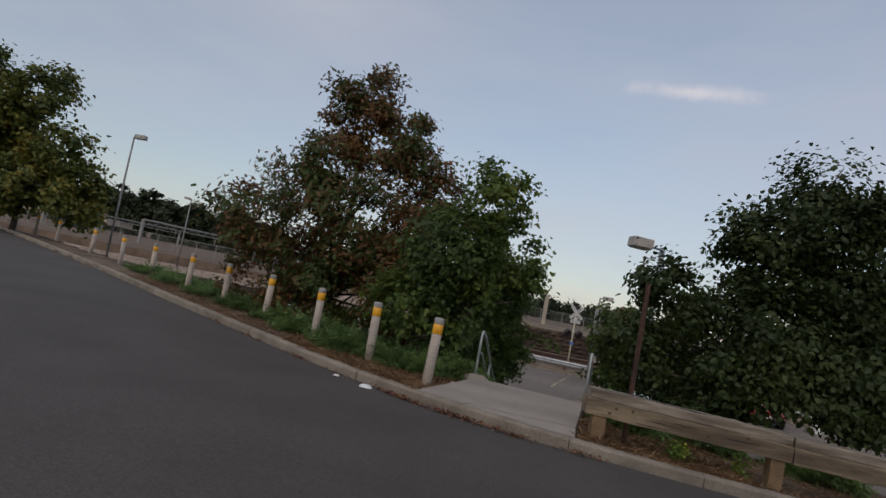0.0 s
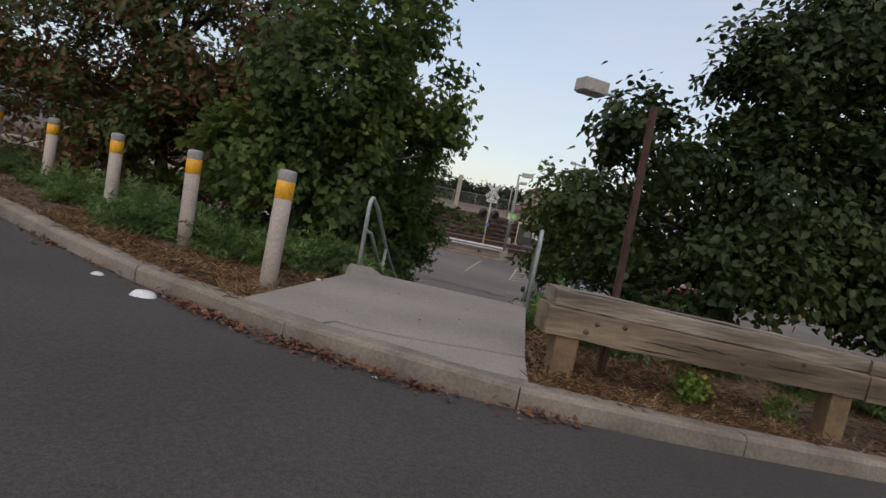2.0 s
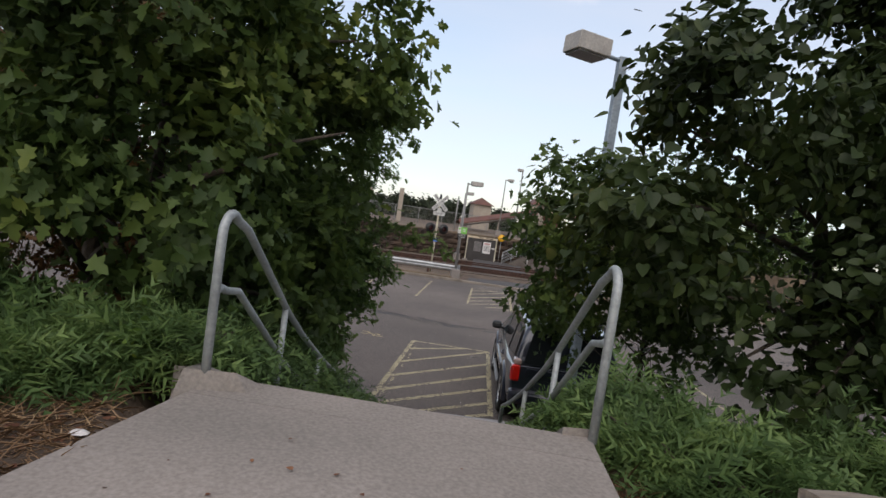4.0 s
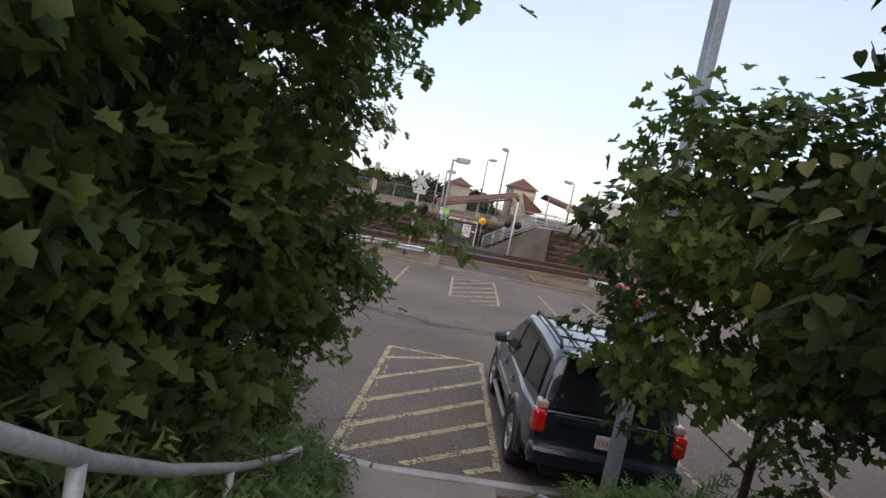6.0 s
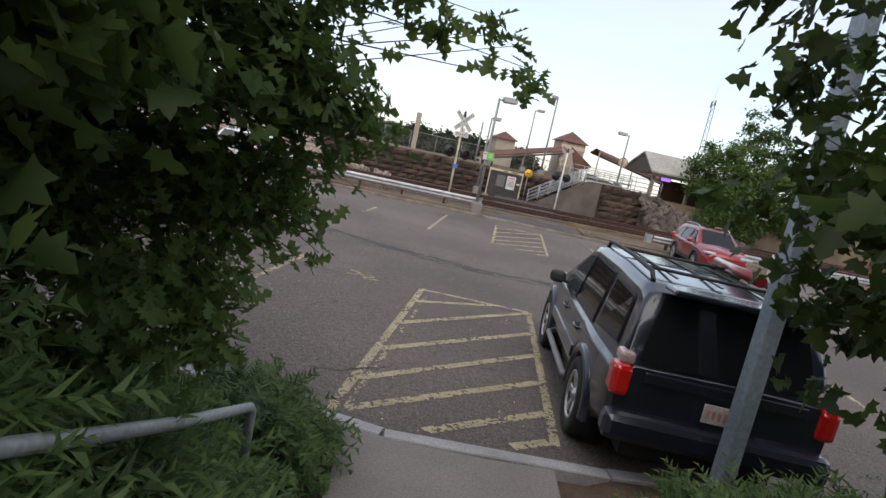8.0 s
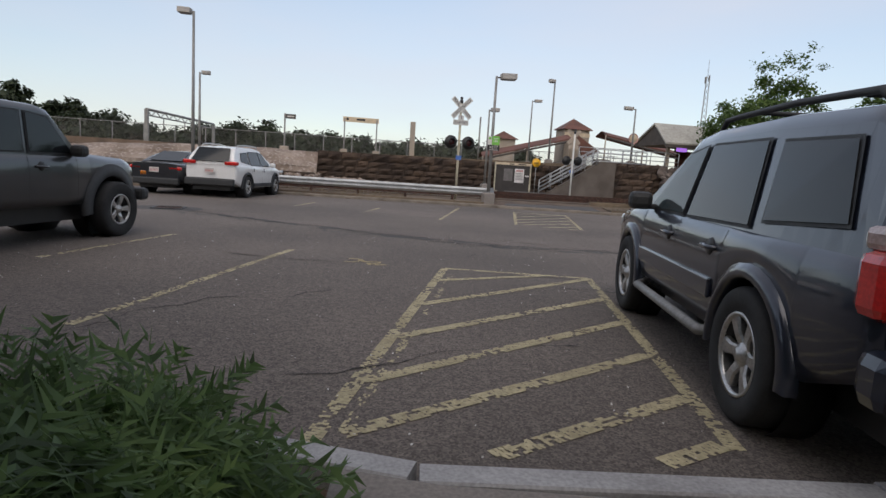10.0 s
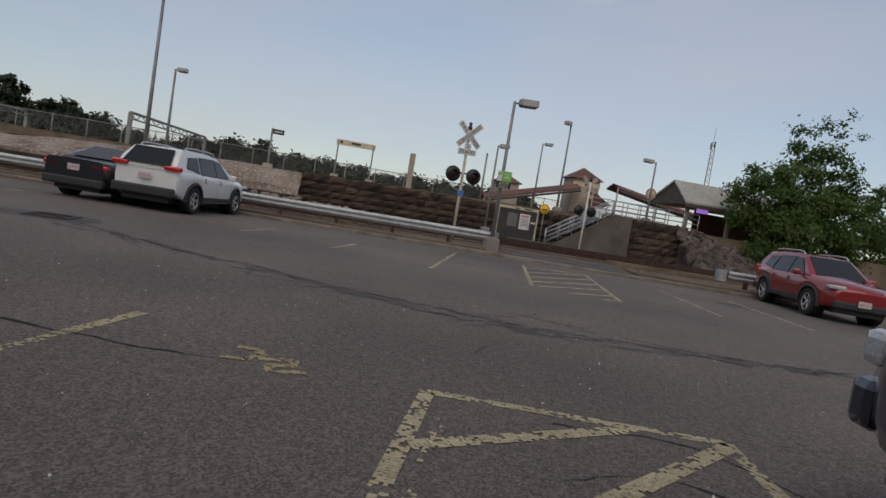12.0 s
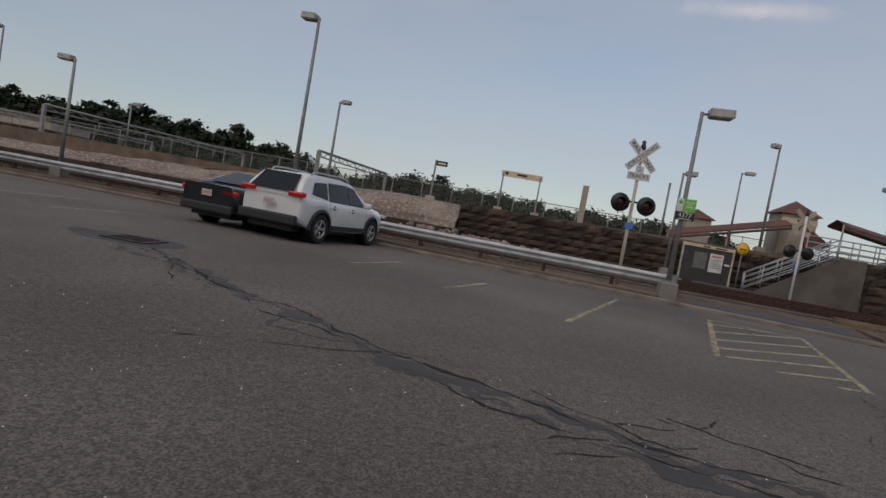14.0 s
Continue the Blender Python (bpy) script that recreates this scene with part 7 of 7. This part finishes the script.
# yellowing trees far along the street
tree((-25.6, 22.5, 2.4), [(-25.6, 22.5, 10.0, 1.4, 1.4, 1.8), (-27.4, 22.5, 8.0, 1.9, 1.8, 1.9), (-23.8, 22.5, 7.0, 1.6, 1.6, 1.6), (-25.4, 22.0, 5.2, 2.5, 1.9, 1.6), (-22.4, 22.5, 4.8, 1.6, 1.5, 1.6)], M["leaf_yellow"], "heart", 16000, 0.25, "yellowing street tree beyond the bollards", 61, 0.16)
tree((-31.0, 24.5, 2.6), [(-30.6, 24, 10.4, 1.9, 1.6, 2.0), (-29.4, 24, 7.8, 2.1, 1.8, 1.9), (-32.4, 24, 6.8, 2.4, 2.0, 2.0)], M["leaf_yellow"], "heart", 13000, 0.25, "yellowing street tree beyond the bollards", 62, 0.16)
# trees at the lot's east end and beyond
tree((27.5, 44.5, 0.4), [(26.20, 44.00, 5.20, 2.4, 2, 2.4), (28.60, 44.00, 6.00, 2.6, 2, 2.6), (25.40, 43.40, 2.80, 2.4, 1.6, 1.8), (28.20, 43.20, 3.00, 3, 1.6, 2.2), (30.80, 43.60, 4.20, 2.4, 1.8, 2.6), (28.40, 44.20, 8.80, 1.3, 1, 1.6), (30.40, 44.00, 9.20, 1, 0.9, 1.6)],
     M["leaf_oak"], "leaf", 30000, 0.24, "loose green tree beside the station canopy", 71, 0.16)
tree((38, 46, 0.4), [(38.00, 46.00, 5.60, 3, 2.4, 3), (41.00, 46.00, 4.40, 3, 2.4, 3), (35.40, 46.00, 3.20, 2.4, 2, 2)], M["leaf_oak"], "leaf", 16000, 0.3, "green tree at the station's edge", 72, 0.18)
rs = random.Random(3)
for q in range(15):
    x = -154 + q * 6.6
    h = rs.uniform(12.5, 16.0) - (2.0 if q > 12 else 0)
    tree((x, 155 + rs.uniform(-6, 6), 1.0), [(x + rs.uniform(-2, 2), 155, h * 0.72, 4.2, 4, h * 0.27), (x + rs.uniform(-4, 4), 154, h * 0.5, 4.6, 4, h * 0.26), (x + rs.uniform(-3, 3), 153, h * 0.3, 4.4, 4, h * 0.22)],
         M["leaf_far"], "leaf", 8500, 1.15, "dark rounded tree in a distant row", 100 + q, 0.3, shell=0.25, spread=0.8)
for q in range(17):
    x = -44 + q * 4.6
    h = rs.uniform(5.0, 7.5)
    tree((x, 105 + rs.uniform(-6, 6), 1.0), [(x, 105, h * 0.68, 2.6, 2, h * 0.28), (x + rs.uniform(-2, 2), 104, h * 0.4, 3.0, 2, h * 0.28)], M["leaf_far"], "leaf", 4200, 0.72, "dark low tree behind the station fence", 130 + q, 0.2, shell=0.25, spread=0.8)


# ---- undergrowth ----
def shrub(x, y, z, r, h, n, label, seed, mat="juniper", size=0.40):
    """A low spreading juniper: feathery sprays fanning up and out from a woody middle."""
    J = thing("juniper_shrub", pose(x, y, z), label, "shrub", "junipers on the bank")
    rg = np.random.default_rng(seed)
    st = Mesh()
    for q in range(9):
        a = rg.random() * 6.28
        st.tube([(0, 0, -0.1), (0.4 * r * math.cos(a), 0.4 * r * math.sin(a), h * 0.4), (0.85 * r * math.cos(a), 0.85 * r * math.sin(a), h * 0.7)], [0.02, 0.013, 0.005], 5)
    part("stem", st, M["bark"], J, "woody stem fan")
    a = rg.random(n) * 2 * math.pi
    rad = np.sqrt(rg.random(n)) * r
    lump = np.array([0.78 + 0.75 * noise.noise(Vector((math.cos(t) * 1.6 + seed, math.sin(t) * 1.6, q * 2.2))) for t, q in zip(a, rad)])
    zz = h * lump * np.sqrt(np.maximum(1 - (rad / (r * 1.08)) ** 2, 0.02)) * (0.35 + 0.65 * rg.random(n) ** 0.6)
    zz -= 0.22 * (rad * np.sin(a)) * 0.6
    C = np.stack([rad * np.cos(a), rad * np.sin(a), zz], 1)
    N = np.stack([np.cos(a) * rg.normal(0.5, 0.5, n), np.sin(a) * rg.normal(0.1, 0.4, n), rg.normal(0.9, 0.3, n)], 1)
    o = scatter("foliage", C, N, size * rg.uniform(0.6, 1.25, n), "spray", M[mat], J, "feathery green foliage", seed, 0.3, np.stack([np.cos(a), np.sin(a), 0.25 + 0.5 * rg.random(n)], 1))
    o["kind"] = "stuff"
    return J


JUNIPERS = [(0.22, 10.20, 0.5, 0.6, 1500), (-0.35, 9.15, 0.7, 0.5, 1700), (-0.45, 8.30, 0.7, 0.52, 1700), (-0.75, 7.40, 0.8, 0.7, 1600), (-0.95, 9.90, 0.7, 0.5, 1100), (-1, 6.40, 0.7, 0.45, 1100), (-1.05, 5.45, 0.55, 0.35, 900),
            (3.45, 9.00, 0.55, 0.78, 1700), (4.2, 9.05, 0.62, 0.75, 1600), (3.15, 8.20, 0.55, 0.6, 1300), (3, 7.20, 0.6, 0.45, 1200), (2.5, 6.20, 0.6, 0.4, 1100), (2.05, 5.00, 0.42, 0.38, 1200), (2.1, 4.30, 0.38, 0.32, 900), (4, 7.00, 0.7, 0.45, 900),
            (-1.7, 5.15, 0.6, 0.27, 1200), (-2.5, 5.73, 0.75, 0.27, 1400), (-3.4, 6.47, 0.75, 0.27, 1300), (-4.4, 7.54, 0.8, 0.27, 1200), (-5.5, 8.46, 0.8, 0.27, 1100), (-6.9, 9.63, 0.9, 0.27, 1000), (-8.5, 10.95, 0.9, 0.27, 900), (-10.4, 12.57, 1, 0.27, 800),
            (-3.2, 5.70, 0.5, 0.2, 900), (-4.7, 7.18, 0.5, 0.2, 800), (-12.4, 14.29, 1, 0.27, 700), (5.4, 4.60, 0.6, 0.4, 800), (3.6, 4.90, 0.6, 0.4, 900)]
for q, (x, y, r_, h_, n_) in enumerate(JUNIPERS):
    shrub(x, y, ground_z(x, y), r_, h_, int(n_ * 0.8), "low spreading green juniper on a mulched bank", 300 + q)

# leafy weeds
for q, (x, y, r_, n_, lab) in enumerate([(2.45, 2.62, 0.17, 260, "bright green leafy weed under a timber beam"), (-1.02, 5.0, 0.12, 150, "yellow-green weed beside the stairs"), (-0.85, 9.3, 0.18, 200, "yellowing weed among junipers"), (3.4, 2.75, 0.14, 150, "green weed under a timber beam")]):
    W_ = thing("weed", pose(x, y, ground_z(x, y)), lab, "weed")
    rg = np.random.default_rng(500 + q)
    st = Mesh()
    for k in range(6):
        a = rg.random() * 6.28
        st.tube([(0, 0, -0.05), (r_ * 0.6 * math.cos(a), r_ * 0.6 * math.sin(a), 0.2)], [0.006, 0.003], 4)
    part("stem", st, M["weed"], W_)
    d = rg.normal(size=(n_, 3)) * np.array([r_ * 0.55, r_ * 0.55, 0.09]) + np.array([0, 0, 0.16])
    scatter("foliage", d, rg.normal(size=(n_, 3)) + np.array([0, 0, 1.2]), rg.uniform(0.03, 0.065, n_), "heart", M["weed"], W_, "", 500 + q, 0.2)["kind"] = "stuff"

# straw, needles and leaves on the verge
rg = np.random.default_rng(77)


def strew(name, n, place, size, kind, mat, label, seed, up=2.2, lift=0.012, hang=0.0):
    pts, k = [], 0
    rs = random.Random(seed)
    while len(pts) < n and k < n * 12:
        k += 1
        p = place(rs)
        if p is not None:
            pts.append(p)
    C = np.array(pts)
    C[:, 2] += np.random.default_rng(seed).random(len(C)) * lift + 0.004
    N = np.random.default_rng(seed + 1).normal(size=C.shape) * 0.55 + np.array([0, 0, up])
    S = np.random.default_rng(seed + 2).uniform(*size, len(C))
    o = scatter(name, C, N, S, kind, mat, None, "", seed, hang)
    return tagged(o, label, "ground litter", kind="stuff")


def on_verge(rs):
    x = rs.uniform(-12, 6.5) if rs.random() < 0.35 else rs.uniform(-4.5, 3.5)
    ks = kerb_y(x)
    y = ks + 0.2 + rs.random() ** 1.3 * 2.3
    if -1.42 + 0.42 * (y - 2.8) < x < 0.88 + 0.2 * (y - 2.03) and y < STAIR_TOP_Y:
        return None
    if stair_side(0, y) - 0.2 < x < stair_side(1, y) + 0.2 and y >= STAIR_TOP_Y - 0.6:
        return None
    return (x, y, ground_z(x, y))


def on_bank(rs):
    x, y = rs.uniform(-3, 6), rs.uniform(4.8, 10.2)
    if stair_side(0, y) - 0.2 < x < stair_side(1, y) + 0.25 or y > near_kerb_y(x) - 0.2:
        return None
    return (x, y, ground_z(x, y))


def in_gutter(rs):
    x = rs.uniform(-7, 1.2) if rs.random() < 0.35 else rs.gauss(-0.75, 0.75)
    y = kerb_y(x) - abs(rs.gauss(0, 0.085)) - 0.03
    if noise.noise(Vector((x * 1.4, 0, 4))) < rs.uniform(-0.35, 0.35):
        return None
    return (x, y, street_z(x) - 0.148)


def far_verge(rs):
    x = rs.uniform(-40, 40)
    y = rs.uniform(far_kerb_y(x) + 0.2, 33.8) if rs.random() < 0.6 else rs.uniform(33.8, 43.6)
    if X0(y) - 0.3 < x < X0(y) + 4.2:
        return None
    if noise.noise(Vector((x * 0.25, y * 0.6, 1))) < rs.uniform(-0.4, 0.4):
        return None
    return (x, y, 0.18 if y < 33.6 else 0.235)


strew("dry_straw", 30000, on_verge, (0.07, 0.19), "blade", M["straw"], "dry straw and needles strewn on the verge", 1, 1.6, 0.03)
strew("fallen_leaves", 4200, on_verge, (0.025, 0.065), "heart", M["litter"], "small brown leaves fallen on the verge", 2)
strew("bank_litter", 6000, on_bank, (0.03, 0.08), "heart", M["litter"], "brown leaf litter on the bank", 3)
strew("gutter_leaves", 900, in_gutter, (0.022, 0.058), "heart", M["litter"], "rust-brown leaves drifted in the gutter", 4, 1.4, 0.035)
strew("verge_grass", 9000, far_verge, (0.10, 0.26), "blade", M["verge_grass"], "dry grass tufts beside the railway", 5, 0.3, 0.0, 1.6)
strew("landing_debris", 20, lambda rs: (lambda x, y: (x, y, land_z(x, y)))(rs.uniform(-0.7, 0.9), rs.uniform(2.6, 4.2)), (0.012, 0.032), "heart", M["litter"], "few dry leaves on the concrete landing", 6)
strew("asphalt_grit", 600, lambda rs: (rs.uniform(-3.5, 6), rs.uniform(10.8, 20), 0.0), (0.008, 0.02), "heart", M["sign_white"], "pale grit scattered on asphalt", 7, 1.0, 0.003)


def crumple(name, x, y, z, s, mat, label, category, seed):
    """A crumpled scrap: a squashed, pinched sheet."""
    m_ = Mesh()
    n = 9
    for a in range(n):
        for b in range(n):
            u, v = a / (n - 1) - 0.5, b / (n - 1) - 0.5
            k = 1 - (abs(u * 2) ** 3 + abs(v * 2) ** 3) * 0.25
            hgt = 0.30 * max(0, 1 - (u * u + v * v) * 4.2) + 0.10 * noise.noise(Vector((u * 6, v * 6, seed)))
            m_.v.append((x + u * s * k * 1.5 + 0.05 * s * noise.noise(Vector((v * 5, u * 5, seed))), y + v * s * k, z + max(0.004, hgt * s)))
    for a in range(n - 1):
        for b in range(n - 1):
            m_.f.append((a * n + b, (a + 1) * n + b, (a + 1) * n + b + 1, a * n + b + 1))
            m_.smooth.append(True)
    return solid(name, m_, mat, label, category)


crumple("plastic_bag", -2.25, 2.93, street_z(-2.2) - 0.15, 0.19, M["plastic_bag"], "crumpled white plastic bag in the gutter", "litter", 1)
crumple("paper_scrap", -2.85, 3.40, street_z(-2.85) - 0.15, 0.10, M["poster"], "torn pale paper scrap in the gutter", "litter", 2)
crumple("paper_scrap", -0.98, 4.20, street_z(-1.0) + 0.0, 0.07, M["poster"], "white paper scrap on the straw", "litter", 3)
crumple("paper_scrap", -0.25, 1.92, street_z(0) - 0.15, 0.05, M["poster"], "small white scrap in the gutter", "litter", 4)

# concrete lump by the rail, vents and stains
solid("concrete_curb", Mesh().add([(-0.80, 4.57, 2.0), (-0.22, 4.60, 2.0), (-0.26, 4.78, 2.0), (-0.74, 4.90, 2.0), (-0.70, 4.64, 2.36), (-0.45, 4.64, 2.36), (-0.32, 4.72, 2.28), (-0.66, 4.82, 2.34)],
                                  [(0, 1, 5, 4), (1, 2, 6, 5), (2, 3, 7, 6), (3, 0, 4, 7), (4, 5, 6, 7)]), M["concrete"], "broken concrete cheek at the stair head", "kerb")

# ---- wall stones, last ----
def stone_mesh(seed):
    """A rough-faced block about one unit wide and high, its face at y = 0."""
    rs = random.Random(seed)
    m_ = Mesh()
    n = 4
    for a in range(n):
        for b in range(n):
            u, v = a / (n - 1), b / (n - 1)
            e = 0.0 if 0 < a < n - 1 and 0 < b < n - 1 else 0.06
            m_.v.append((u - 0.5 + (rs.uniform(-0.03, 0.03) if e == 0 else 0), e - (rs.uniform(0.0, 0.09) if e == 0 else 0), v - 0.5 + (rs.uniform(-0.03, 0.03) if e == 0 else 0)))
    for a in range(n - 1):
        for b in range(n - 1):
            m_.f.append((a * n + b, (a + 1) * n + b, (a + 1) * n + b + 1, a * n + b + 1))
            m_.smooth.append(False)
    ring = [(a * n) for a in range(n)] + [((n - 1) * n + b) for b in range(1, n)] + [(a * n + n - 1) for a in reversed(range(n - 1))] + [b for b in reversed(range(1, n - 1))]
    k = len(m_.v)
    for i_ in ring:
        x, y, z = m_.v[i_]
        m_.v.append((x, 0.3, z))
    for q in range(len(ring)):
        w = (q + 1) % len(ring)
        m_.f.append((ring[q], k + q, k + w, ring[w]))
        m_.smooth.append(False)
    return m_.data("stone", M["stone"])


STONES = [stone_mesh(900 + q) for q in range(8)]
for w, x0, x1, y, z0, z1, seed, course in wall_stones:
    rs = random.Random(seed)
    z = z0
    while z < z1 - 0.05:
        h = min(course * rs.uniform(0.82, 1.15), z1 - z)
        if z1 - z - h < 0.16:
            h = z1 - z
        x = x0 - (rs.uniform(0.1, 0.6))
        while x < x1:
            wd = rs.uniform(0.45, 1.25)
            a, b = max(x, x0), min(x + wd, x1)
            if b - a > 0.12:
                st_ = new("stone", STONES[rs.randrange(8)])
                st_.parent = w
                st_.matrix_basis = Matrix.Translation(((a + b) / 2, y + rs.uniform(-0.04, 0.05), z + h / 2)) @ Matrix.Diagonal((b - a - 0.03, 1, h - 0.03, 1))
            x += wd
        z += h
